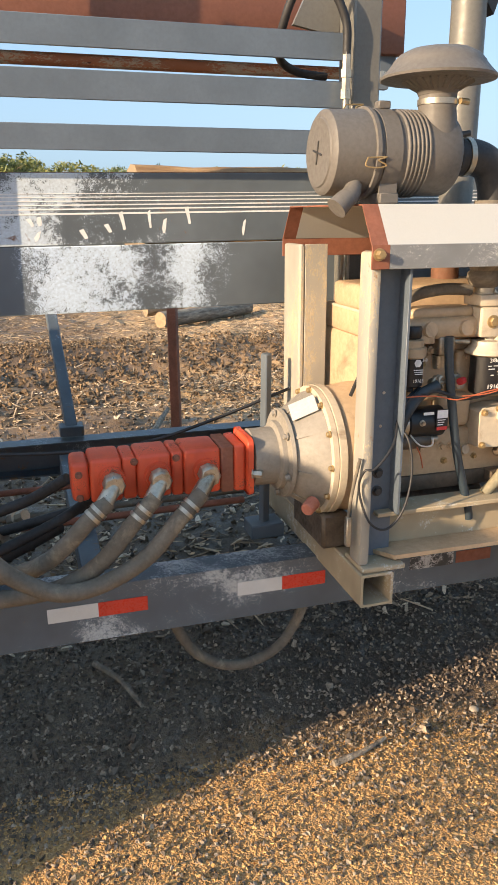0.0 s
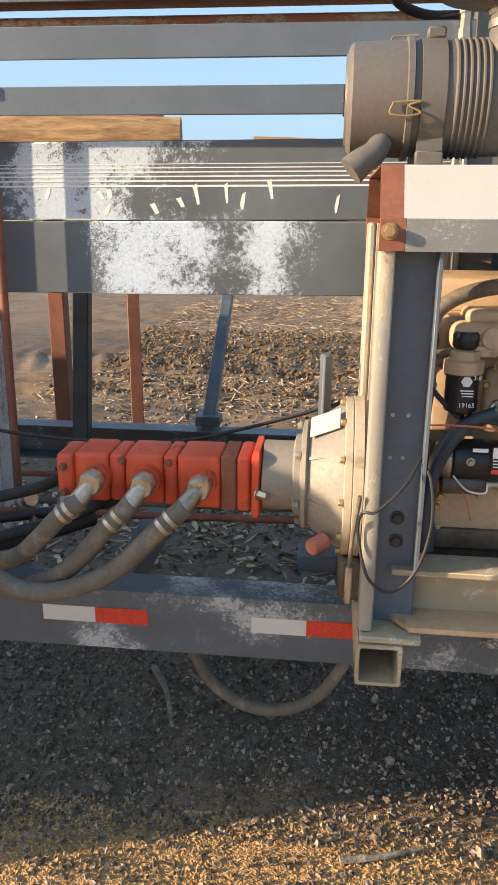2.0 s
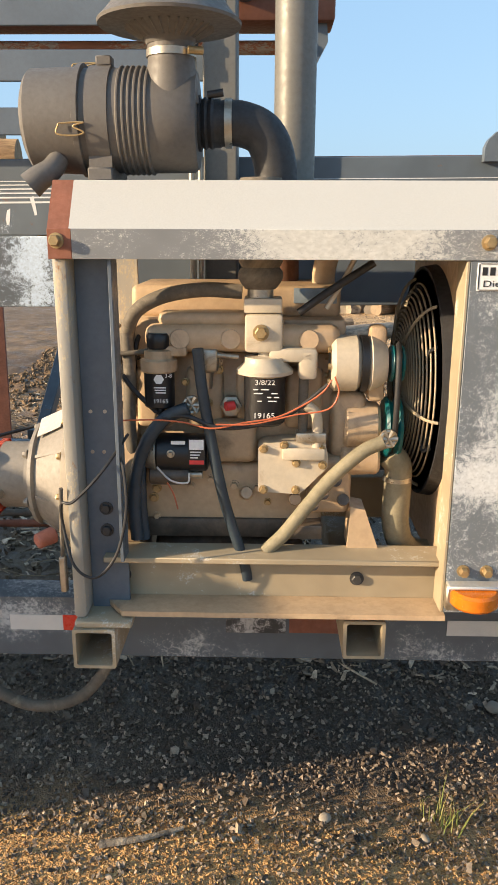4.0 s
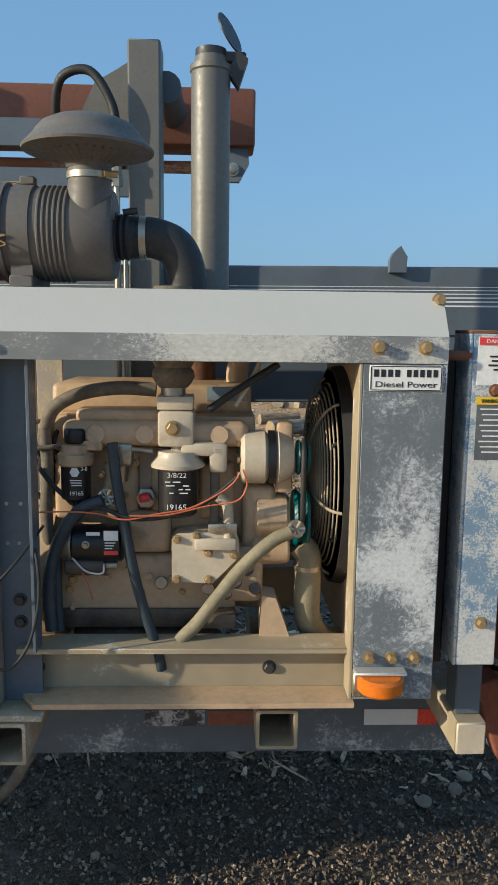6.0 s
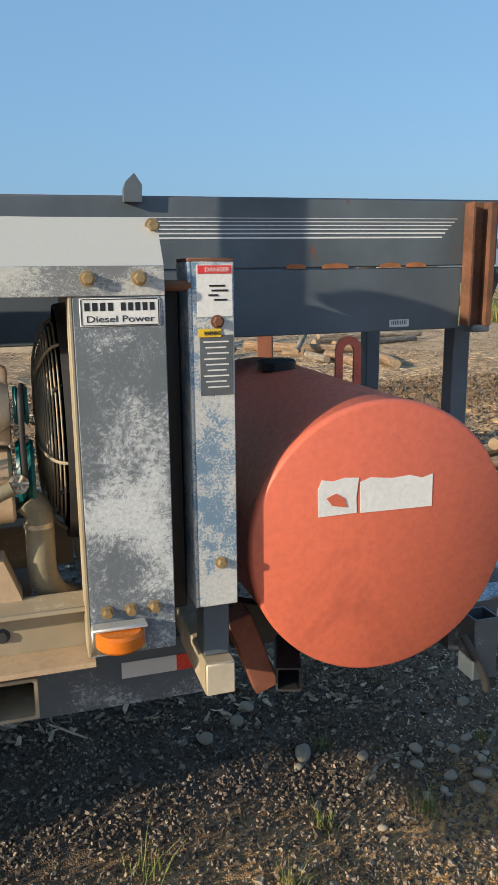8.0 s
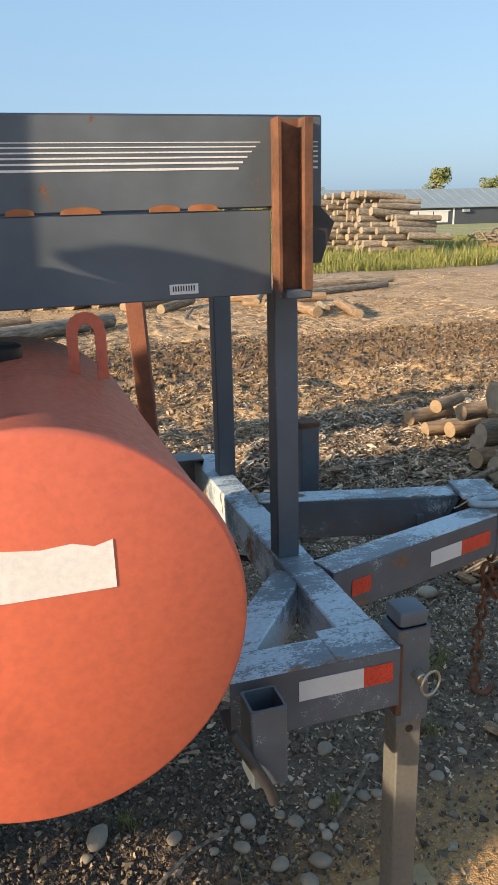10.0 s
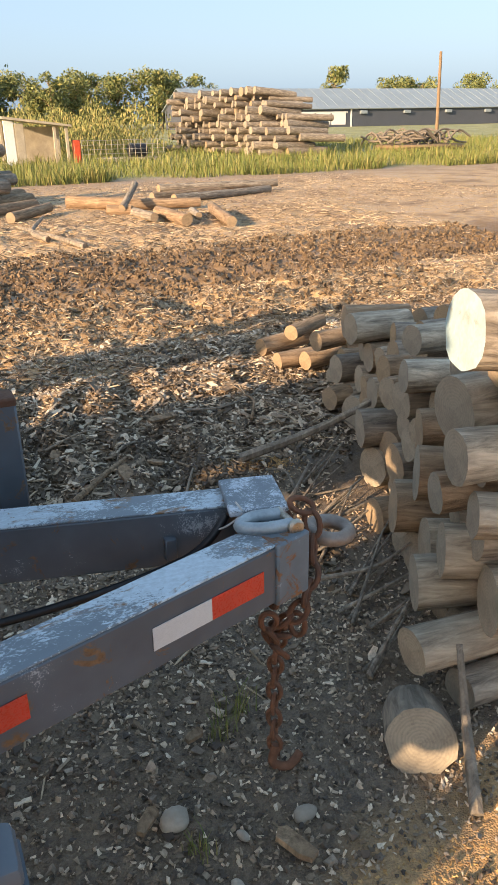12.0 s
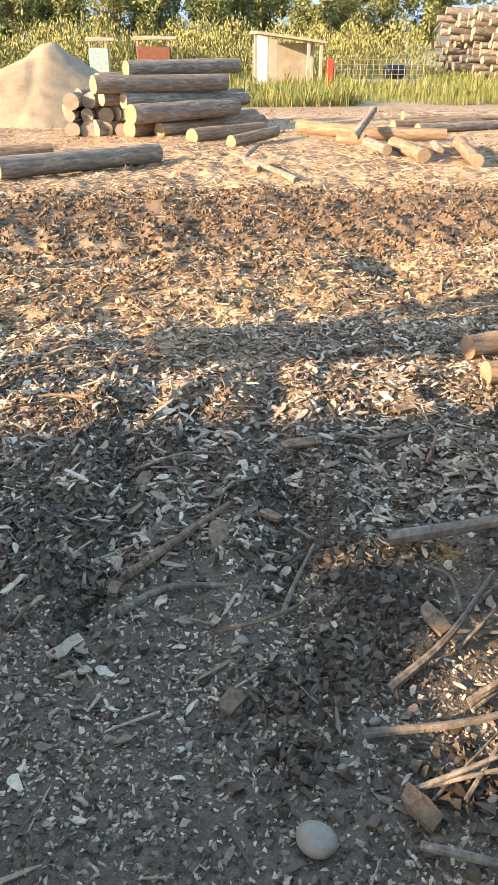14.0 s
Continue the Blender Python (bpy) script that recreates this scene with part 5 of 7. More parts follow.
for k in range(3):
    part("print_bar", box(B(), o.x - 0.016 + 0.002 * k, o.x + 0.012, 1.928, 1.9295, o.z - 0.021 - 0.006 * k, o.z - 0.0185 - 0.006 * k, 0), M["label_white"], ff)
lettering("hours", "19165", o.x - 0.018, 1.9285, o.z - 0.056, 0.010, M["label_white"], ff, 0.034)
lettering("date", "3-8", o.x + 0.010, 1.9305, o.z + 0.004, 0.009, M["label_white"], ff, 0.016)
# oil filter
of = part("oil_filter", erod(1.352, 1.165, 1.288, 1.958, 0.048, None, 28, 0.006), M["black"], eng, "black oil filter with handwritten date and hours")
part("filter_base", lathe(B(), E(1.352, 1.283, 1.958), (0, 0, 1), [(0, 0.05), (0.006, 0.066), (0.014, 0.066), (0.03, 0.05), (0.044, 0.048), (0.046, 0.016), (0.06, 0.014)], 28), M["cream_light"], of, "cream filter base")
part("base_arm", ebox(1.36, 1.47, 1.312, 1.346, 1.93, 1.99, 0.008), M["cream_light"], of)
part("arm_knee", ebox(1.43, 1.475, 1.27, 1.346, 1.93, 1.985, 0.01), M["cream_light"], of)
o = E(1.352, 1.225, 1.909)
lettering("date", "3/8/22", o.x - 0.026, 1.9082, o.z + 0.032, 0.012, M["label_white"], of, 0.046)
lettering("hours", "19165", o.x - 0.030, 1.9082, o.z - 0.046, 0.013, M["label_white"], of, 0.05)
for k, (dx, w) in enumerate(((-0.03, 0.012), (-0.012, 0.018), (0.012, 0.014), (-0.028, 0.02), (0.002, 0.01), (0.018, 0.012), (-0.02, 0.01), (0.004, 0.02))):
    part("mark_bar", box(B(), o.x + dx, o.x + dx + w, 1.9068, 1.9085, o.z + 0.02 - 0.009 * (k // 2), o.z + 0.0225 - 0.009 * (k // 2), 0), M["label_white"], of)
part("oil_pipe", etube([(1.445, 1.275), (1.445, 1.20), (1.445, 1.105)], 1.96, 0.012), M["hose"], eng)
part("oil_pipe", etube([(1.452, 1.21), (1.475, 1.19), (1.48, 1.15), (1.48, 1.105)], 1.95, 0.013), M["cream_light"], eng)
part("pipe_union", ebox(1.428, 1.502, 1.115, 1.14, 1.935, 1.98, 0.003), M["steel"], eng)
# starter
st = part("starter_motor", rod(B(), E(1.09, 1.09, 1.97), E(1.215, 1.09, 1.97), 0.046, None, 28, 0.005), M["black"], eng, "black starter motor with a printed label")
part("end_bell", rod(B(), E(1.055, 1.09, 1.97), E(1.09, 1.09, 1.97), 0.038, 0.047, 24, 0.003), M["steel"], st)
part("solenoid", rod(B(), E(1.07, 1.03, 1.96), E(1.17, 1.03, 1.96), 0.024, None, 18, 0.003), M["darkened"], st)
part("solenoid_post", rod(B(), E(1.17, 1.032, 1.96), E(1.20, 1.032, 1.96), 0.010), M["steel"], st)
o = E(1.168, 1.09, 1.922)
sl = part("starter_label", box(B(), o.x - 0.004, o.x + 0.034, 1.9195, 1.922, o.z - 0.03, o.z + 0.032, 0), M["label_black"], st, "black and white starter label")
part("white_field", box(B(), o.x - 0.002, o.x + 0.032, 1.9185, 1.9195, o.z + 0.006, o.z + 0.03, 0), M["label_white"], sl)
part("white_field", box(B(), o.x - 0.045, o.x - 0.012, 1.921, 1.9235, o.z + 0.018, o.z + 0.026, 0), M["label_white"], sl)
part("red_field", box(B(), o.x - 0.002, o.x + 0.032, 1.9185, 1.9195, o.z - 0.030, o.z - 0.02, 0), M["label_red"], sl)
for k in range(3):
    part("print_bar", box(B(), o.x, o.x + 0.026 - 0.004 * k, 1.9185, 1.9195, o.z - 0.001 - 0.007 * k, o.z + 0.0015 - 0.007 * k, 0), M["label_white"], sl)
hexbolt("starter_screw", E(1.12, 1.085, 1.926), (0, -1, 0), 0.007, st, M["steel"])
# injection and gear covers
ip = part("gear_cover", prism(B(), [tuple(E(x, z, 1.95).xz) for x, z in ((1.337, 0.99), (1.337, 1.10), (1.35, 1.112), (1.40, 1.118), (1.50, 1.118), (1.508, 1.085), (1.508, 1.055), (1.455, 1.0), (1.44, 0.985))], 1.945, 2.02), M["cream_light"], eng, "cream bolted cover")
for x, z in ((1.35, 1.10), (1.35, 0.995), (1.43, 1.065), (1.43, 0.995), (1.49, 1.10), (1.495, 1.06), (1.40, 1.11)):
    hexbolt("cover_bolt", E(x, z, 1.945), (0, -1, 0), 0.008, ip, M["bolt"])
part("upper_step", ebox(1.395, 1.50, 1.07, 1.10, 1.93, 1.95, 0.004), M["cream_light"], ip)
part("timing_case", ebox(1.46, 1.57, 0.93, 1.08, 1.97, 2.1, 0.02, 3), M["cream"], eng)
for x, z in ((1.50, 0.985), (1.53, 1.02), (1.475, 0.955), (1.55, 0.97), (1.43, 0.97)):
    part("boss", rod(B(), E(x, z, 1.975), E(x, z, 1.95), 0.016, 0.014), M["darkened"], eng)
part("mount_foot", ebox(1.40, 1.50, 0.86, 0.90, 1.95, 2.05, 0.006), M["darkened"], eng)
part("front_cover", ebox(1.515, 1.60, 1.03, 1.24, 1.985, 2.25, 0.02, 3), M["cream"], eng)
part("water_pump", rod(B(), E(1.545, 1.165, 2.02), E(1.632, 1.165, 2.02), 0.062, 0.055, 24, 0.008), M["cream"], eng)
part("pump_neck", rod(B(), E(1.54, 1.075, 2.0), E(1.635, 1.075, 2.0), 0.04, 0.036, 20, 0.006), M["cream"], eng)
part("drain_boss", rod(B(), E(1.31, 0.985, 2.0), E(1.31, 0.985, 1.965), 0.018, 0.014), M["cream"], eng)
part("side_cover", ebox(1.22, 1.335, 1.06, 1.17, 1.985, 2.04, 0.02, 3), M["cream"], eng)
part("fuel_pump", ebox(1.185, 1.24, 1.285, 1.345, 1.955, 2.03, 0.01, 3), M["steel"], eng)
part("fuel_pump_base", rod(B(), E(1.21, 1.29, 1.985), E(1.21, 1.25, 1.985), 0.022, 0.018), M["steel"], eng)
part("banjo", rod(B(), E(1.24, 1.33, 1.965), E(1.29, 1.325, 1.965), 0.007), M["steel"], eng)
part("sender", lathe(B(), E(1.275, 1.21, 2.01), (0, -1, 0), [(0, 0.026), (0.02, 0.026), (0.022, 0.018), (0.05, 0.018)], 6), M["steel"], eng)
part("sender_tip", rod(B(), E(1.278, 1.208, 1.96), E(1.258, 1.205, 1.95), 0.011), M["label_red"], eng, "red sender tip")
for x, z in ((1.175, 1.208), (1.652, 1.128)):
    v = part("valve", rod(B(), E(x, z, 1.97), E(x, z, 1.945), 0.013), M["steel"], eng)
    part("handwheel", torus(B(), E(x, z, 1.94), (0.2, -1, 0.1), 0.018, 0.0055, 1.0, 16, 8), M["steel"], v)
    for a in range(0, 360, 60):
        part("lobe", rod(B(), E(x, z, 1.94), Vector(E(x, z, 1.94)) + Vector((0.022 * math.cos(radians(a)), 0, 0.022 * math.sin(radians(a)))), 0.006, 0.007, 8), M["steel"], v)
# alternator and pulleys
al = part("alternator", rod(B(), E(1.508, 1.313, 1.985), E(1.578, 1.313, 1.985), 0.066, None, 32, 0.01), M["cream_light"], eng, "cream alternator with a black band")
part("stator_band", rod(B(), E(1.578, 1.313, 1.985), E(1.594, 1.313, 1.985), 0.0665, None, 32), M["black"], al)
part("front_case", rod(B(), E(1.594, 1.313, 1.985), E(1.64, 1.313, 1.985), 0.066, 0.052, 32, 0.008), M["cream_light"], al)
part("mount_ear", ebox(1.60, 1.64, 1.22, 1.40, 1.975, 2.03, 0.01), M["cream"], al)
part("alternator_pulley", lathe(B(), E(1.648, 1.313, 1.985), (1, 0, 0), [(0, 0.04), (0.006, 0.044), (0.016, 0.034), (0.026, 0.044), (0.032, 0.04)], 28), M["teal"], al, "dark teal pulley")
for a in range(0, 360, 45):
    part("case_screw", rod(B(), (1.506, 1.985 + 0.052 * math.cos(radians(a)), E(1.5, 1.313, 1.985).z + 0.052 * math.sin(radians(a))), (1.50, 1.985 + 0.052 * math.cos(radians(a)), E(1.5, 1.313, 1.985).z + 0.052 * math.sin(radians(a))), 0.007, None, 8), M["bolt"], al)
part("crank_pulley", lathe(B(), E(1.642, 1.158, 2.02), (1, 0, 0), [(0, 0.07), (0.008, 0.075), (0.02, 0.062), (0.032, 0.075), (0.04, 0.07)], 32), M["teal"], eng, "dark teal pulley")
part("belt", tube(B(), [E(1.668, 1.358, 1.985), E(1.668, 1.313, 1.94), E(1.668, 1.16, 1.945), E(1.668, 1.09, 2.0), E(1.668, 1.08, 2.05)], 0.007), M["rubber"], eng, "black drive belt")
part("lower_coolant_hose", tube(B(), [E(1.66, 1.09, 2.0), E(1.683, 1.06, 2.0), E(1.685, 1.0, 2.0), E(1.687, 0.90, 2.0), E(1.72, 0.84, 2.03), E(1.80, 0.83, 2.1)], 0.034, 16), M["hose_tan"], eng, "tan dusty coolant hose")
part("hose_collar", lathe(B(), E(1.683, 1.035, 2.0), (0, 0, -1), [(0, 0.036), (0.012, 0.036)], 20), M["steel"], eng)
# hoses and wires on the engine
part("drain_hose", etube([(1.19, 1.345), (1.198, 1.26), (1.215, 1.15), (1.25, 0.97), (1.30, 0.80), (1.31, 0.75)], 1.925, 0.013), M["rubber_blue"], eng, "worn blue-black hose")
part("heater_hose", etube([(1.64, 1.12), (1.59, 1.095), (1.52, 1.03), (1.46, 0.955), (1.40, 0.875), (1.355, 0.83)], 1.92, 0.017), M["hose_tan"], eng, "tan dusty heater hose")
part("heater_hose", etube([(1.165, 1.20), (1.11, 1.175), (1.065, 1.12), (1.035, 1.04), (1.025, 0.95), (1.03, 0.86)], 1.925, 0.016), M["rubber_blue"], eng, "worn blue-black hose")
part("heater_hose", etube([(1.13, 1.19), (1.085, 1.15), (1.05, 1.08), (1.045, 0.95), (1.05, 0.86)], 1.95, 0.014), M["rubber_blue"], eng, "worn blue-black hose")
part("breather_hose", etube([(1.015, 1.30, 2.03), (1.03, 1.385, 2.0), (1.055, 1.435, 1.99), (1.12, 1.468, 1.99), (1.21, 1.482, 1.99), (1.30, 1.478, 1.99)], 1.99, 0.017, 12), M["hose"], eng, "dusty wrapped breather hose")
part("loom", etube([(1.025, 1.38, 1.99), (1.03, 1.28), (1.025, 1.15), (1.04, 0.98)], 1.97, 0.015), M["hose"], eng, "taped wiring loom")
part("wire", etube([(1.0, 1.168), (1.08, 1.17), (1.15, 1.165), (1.22, 1.15), (1.30, 1.165), (1.38, 1.18), (1.45, 1.215), (1.49, 1.245), (1.508, 1.272)], 1.905, 0.0022, 6), M["wire_orange"], eng, "loose orange wire")
part("wire", etube([(1.23, 1.16), (1.32, 1.162), (1.42, 1.185), (1.50, 1.20), (1.525, 1.24), (1.515, 1.28)], 1.90, 0.002, 6), M["wire_orange"], eng, "loose orange wire")
part("harness", etube([(1.10, 1.175), (1.16, 1.18), (1.24, 1.152), (1.34, 1.162), (1.42, 1.195), (1.50, 1.26)], 1.915, 0.0055), M["rubber"], eng, "black wiring harness")
part("wire", etube([(1.085, 1.05), (1.12, 1.015), (1.16, 1.01), (1.165, 1.035)], 1.93, 0.0025, 6), M["wire_white"], eng, "white wire")
part("wire", etube([(1.11, 1.01), (1.125, 0.98), (1.135, 0.94)], 1.93, 0.002, 6), M["wire_orange"], eng, "loose orange wire")
part("fuel_line", etube([(1.0, 1.33), (1.05, 1.335), (1.075, 1.34)], 1.96, 0.006), M["hose"], eng)
part("fuel_line", etube([(1.01, 1.28), (1.04, 1.24), (1.09, 1.19)], 1.95, 0.006), M["rubber"], eng)
part("dipstick", etube([(1.495, 1.44), (1.53, 1.50), (1.56, 1.56)], 1.98, 0.006), M["cream_light"], eng)
part("throttle_rod", etube([(1.43, 1.43), (1.50, 1.48), (1.60, 1.545)], 1.96, 0.009), M["rubber"], eng)
rr = random.Random(4)
for k in range(10):
    x, z = 1.0 + rr.random() * 0.06, 1.28 + rr.random() * 0.18
    part("wire", tube(B(), [(x, 2.05, z), (x - 0.05 + 0.05 * rr.random(), 2.0, z - 0.04 * rr.random()), (x - 0.07 + 0.1 * rr.random(), 2.03, z - 0.12)], 0.004 + 0.004 * rr.random(), 6), M["hose"] if k % 3 else M["rubber"], eng)
for k in range(26):
    x, z = 1.06 + rr.random() * 0.45, 0.9 + rr.random() * 0.42
    hexbolt("block_bolt", E(x, z, 2.0), (0, -1, 0), 0.007 + 0.003 * rr.random(), eng, M["cream"] if k % 2 else M["bolt"])
cab = thing("dangling_cable", (0.97, 1.85, 0.9), "thin black cable looped round the canopy post", "cable")
part("cable", tube(B(), [(1.04, 1.90, 1.16), (0.99, 1.82, 1.09), (0.93, 1.80, 1.03), (0.90, 1.81, 1.02), (0.895, 1.83, 0.96), (0.92, 1.81, 0.87), (0.97, 1.80, 0.845), (1.02, 1.80, 0.90), (1.045, 1.81, 1.0), (1.04, 1.83, 1.09), (1.02, 1.87, 1.13)], 0.0035, 8), M["rubber"], cab)
part("cable", tube(B(), [(0.895, 1.83, 1.05), (0.885, 1.85, 0.95), (0.88, 1.86, 0.87)], 0.005, 8), M["hose"], cab)
part("clamp", box(B(), 0.872, 0.888, 1.85, 1.87, 0.78, 0.87, 0.003), M["steel"], cab)

# ---------------------------------------------------------------- air cleaner, stack
ac = thing("air_cleaner", (1.0, 2.02, 1.72), "grey plastic air cleaner with a mushroom rain cap", "air cleaner")
AY, AZ = 2.02, 1.846
CY = AY - 0.04
part("end_cap", lathe(B(), (0.828, AY, AZ), (1, 0, 0), [(0, 0.0), (0.0, 0.085), (0.004, 0.088), (0.006, 0.098), (0.014, 0.107), (0.10, 0.110), (0.12, 0.110)], 44), M["cleaner"], ac)
for d in ((0, 1, 0.25), (0, 0.25, -1)):
    d = Vector(d).normalized() * 0.03
    part("cap_rib", rod(B(), Vector((0.8275, AY, AZ)) - d, Vector((0.8275, AY, AZ)) + d, 0.003, None, 6), M["dark_steel"], ac)
part("cap_lip", lathe(B(), (0.945, AY, AZ), (1, 0, 0), [(0, 0.110), (0.002, 0.117), (0.013, 0.117), (0.015, 0.110)], 44), M["cleaner"], ac)
prof = [(0, 0.108), (0.075, 0.108)]
for k in range(6):
    prof += [(0.078 + 0.012 * k, 0.108), (0.081 + 0.012 * k, 0.1125), (0.084 + 0.012 * k, 0.1125), (0.087 + 0.012 * k, 0.108)]
prof += [(0.16, 0.108), (0.235, 0.107), (0.245, 0.10), (0.246, 0.0)]
part("canister", lathe(B(), (0.958, AY, AZ), (1, 0, 0), prof, 44), M["cleaner"], ac)
part("mount_band", lathe(B(), (0.972, AY, AZ), (1, 0, 0), [(0, 0.109), (0.001, 0.1125), (0.048, 0.1125), (0.049, 0.109)], 44), M["cleaner"], ac)
part("band_foot", prism(B(), [(0.972, 1.716), (1.022, 1.716), (1.022, 1.80), (0.972, 1.80)], 1.94, 1.948), M["cleaner"], ac)
part("band_foot", box(B(), 0.97, 1.024, 1.93, 2.11, 1.717, 1.744, 0.003), M["cleaner"], ac)
part("band_lug", box(B(), 0.985, 1.02, 1.99, 2.02, 1.955, 1.975, 0.003), M["cleaner"], ac)
for a in (-0.25, 1.9):
    c = Vector((0.95, AY - 0.119 * math.cos(a), AZ + 0.119 * math.sin(a)))
    part("wire_clip", tube(B(), [c + Vector((-0.03, 0, 0.012)), c + Vector((-0.035, 0, -0.008)), c + Vector((0.0, 0, -0.012)), c + Vector((0.022, 0, -0.006)), c + Vector((0.0, 0, 0.006)), c + Vector((0.022, 0, 0.014)), c + Vector((-0.03, 0, 0.012))], 0.002, 6), M["bolt"], ac, "yellowed spring clip")
stem = part("inlet_neck", lathe(B(), (1.15, CY, AZ + 0.03), (0, 0, 1), [(0, 0.058), (0.05, 0.054), (0.08, 0.05), (0.15, 0.05)], 32), M["cleaner"], ac)
part("neck_clamp", lathe(B(), (1.15, CY, 1.966), (0, 0, 1), [(0, 0.053), (0.014, 0.053)], 32), M["steel"], ac)
part("clamp_screw", rod(B(), (1.19, CY - 0.045, 1.973), (1.22, CY - 0.035, 1.973), 0.008), M["bolt"], ac)
part("rain_cap", lathe(B(), (1.148, CY, 1.99), (0, 0, 1), [(0, 0.05), (0.012, 0.055), (0.035, 0.095), (0.037, 0.15), (0.043, 0.152), (0.06, 0.135), (0.075, 0.122), (0.08, 0.12), (0.096, 0.105), (0.108, 0.08), (0.114, 0.04), (0.115, 0.0)], 44), M["cleaner"], ac, "mushroom rain cap")
for a in range(0, 360, 12):
    ca, sa = math.cos(radians(a)), math.sin(radians(a))
    part("vane", rod(B(), (1.148 + 0.055 * ca, CY + 0.055 * sa, 2.003), (1.148 + 0.093 * ca, CY + 0.093 * sa, 2.024), 0.0035, None, 4), M["cleaner"], ac)
part("outlet_sleeve", lathe(B(), (1.203, AY, AZ - 0.004), (1, 0, 0), [(0, 0.058), (0.006, 0.058), (0.008, 0.05), (0.016, 0.055), (0.022, 0.05), (0.03, 0.055), (0.036, 0.05), (0.05, 0.05)], 28), M["rubber"], ac)
part("outlet_elbow", tube(B(), [(1.25, AY, AZ - 0.004), (1.295, AY, AZ - 0.004), (1.345, AY, AZ - 0.025), (1.37, AY, AZ - 0.075), (1.375, AY, AZ - 0.14), (1.36, AY, AZ - 0.25)], 0.048, 24, 8), M["rubber"], ac, "black rubber outlet elbow")
part("outlet_clamp", lathe(B(), (1.262, AY, AZ - 0.004), (1, 0, 0), [(0, 0.052), (0.016, 0.052)], 28), M["steel"], ac)
part("clamp_screw", rod(B(), (1.225, AY - 0.03, AZ + 0.05), (1.26, AY - 0.03, AZ + 0.055), 0.008), M["dark_steel"], ac)
part("dust_spout", tube(B(), [(0.905, 1.955, 1.765), (0.89, 1.94, 1.74), (0.865, 1.93, 1.722), (0.845, 1.925, 1.705)], 0.022, 12, 5, True, 0.03), M["cleaner"], ac, "rubber dust spout")

ex = thing("exhaust_stack", (1.425, 2.31, 1.72), "grey painted vertical exhaust stack with a tilted rain flap", "exhaust stack")
part("stack_pipe", lathe(B(), (1.425, 2.31, 1.55), (0, 0, 1), [(0, 0.053), (0.76, 0.053), (0.764, 0.057), (0.778, 0.057), (0.782, 0.046), (0.80, 0.043), (0.802, 0.04)], 40), M["exhaust"], ex)
part("outlet_pipe", lathe(B(), (1.425, 2.31, 2.335), (0, 0, 1), [(0, 0.042), (0.035, 0.042), (0.035, 0.037), (0.0, 0.037)], 32), M["dark_steel"], ex)
part("hinge", box(B(), 1.45, 1.52, 2.295, 2.325, 2.335, 2.365, 0.005), M["dark_steel"], ex)
bm = lathe(B(), (0, 0, -0.002), (0, 0, 1), [(0, 0.055), (0.004, 0.055)], 28)
bmesh.ops.transform(bm, matrix=Matrix.Translation((1.475, 2.31, 2.415)) @ Matrix.Rotation(radians(64), 4, "Y") @ Matrix.Rotation(radians(24), 4, "X"), verts=bm.verts)
part("rain_flap", bm, M["dark_steel"], ex, "dark round rain flap tilted open")
part("counterweight", prism(B(), [(1.495, 2.365), (1.525, 2.345), (1.50, 2.27), (1.47, 2.31)], 2.29, 2.33), M["dark_steel"], ex)

# ---------------------------------------------------------------- loose hoses and pipes in the frame
hs = thing("sagging_hose", (0.7, 2.27, 0.2), "grey hydraulic hose sagging below the trailer frame", "hydraulic hose")
part("hose", tube(B(), [(0.41, 2.27, 0.47), (0.44, 2.26, 0.385), (0.50, 2.25, 0.275), (0.60, 2.25, 0.20), (0.71, 2.25, 0.19), (0.82, 2.25, 0.245), (0.90, 2.26, 0.37), (0.93, 2.28, 0.47)], 0.018, 12), M["hose"], hs)
for k, pts in enumerate(([(-0.45, 2.2, 1.25), (-0.36, 2.15, 1.05), (-0.30, 2.15, 0.85), (-0.25, 2.2, 0.72), (-0.1, 2.3, 0.68), (0.1, 2.45, 0.70)],
                         [(-0.5, 2.25, 0.75), (-0.2, 2.3, 0.80), (0.0, 2.28, 0.86), (0.13, 2.2, 0.95)],
                         [(-0.5, 2.4, 0.65), (-0.1, 2.45, 0.70), (0.2, 2.35, 0.80), (0.35, 2.2, 0.92)],
                         [(-0.5, 2.1, 0.66), (-0.2, 2.2, 0.70), (0.1, 2.35, 0.76), (0.22, 2.25, 0.88)])):
    t = thing("black_hose", pts[3], "black rubber hydraulic hose lying in the frame", "hydraulic hose", "hoses in the frame")
    part("hose", tube(B(), pts, 0.027 if k == 0 else 0.017, 12), M["rubber"], t)
for y, z, x0, x1, m in ((2.62, 0.63, -0.5, 0.80, "oxide"), (2.80, 0.60, -0.5, 0.85, "hose"), (3.0, 0.63, -0.6, 0.9, "oxide")):
    single("steel_rod", rod(B(), (x0, y, z), (x1, y + 0.03, z + 0.01), 0.013), M[m], (x0, y, z), "long rusty steel rod lying across the frame", "steel rod", "rods in the frame")
for k, (x, y, z, r) in enumerate(((-0.17, 2.55, 0.70, 0.035), (-0.05, 2.6, 0.68, 0.03), (-0.12, 2.48, 0.66, 0.03), (-0.2, 2.42, 0.76, 0.025))):
    single("hose_fitting", lathe(B(), (x, y, z), (0.6, -0.6, 0.4), [(0, r), (0.03, r), (0.032, r * 0.7), (0.07, r * 0.7)], 8), M["steel"], (x, y, z), "dusty steel hose fitting by the column foot", "hose fitting", "fittings by the column")
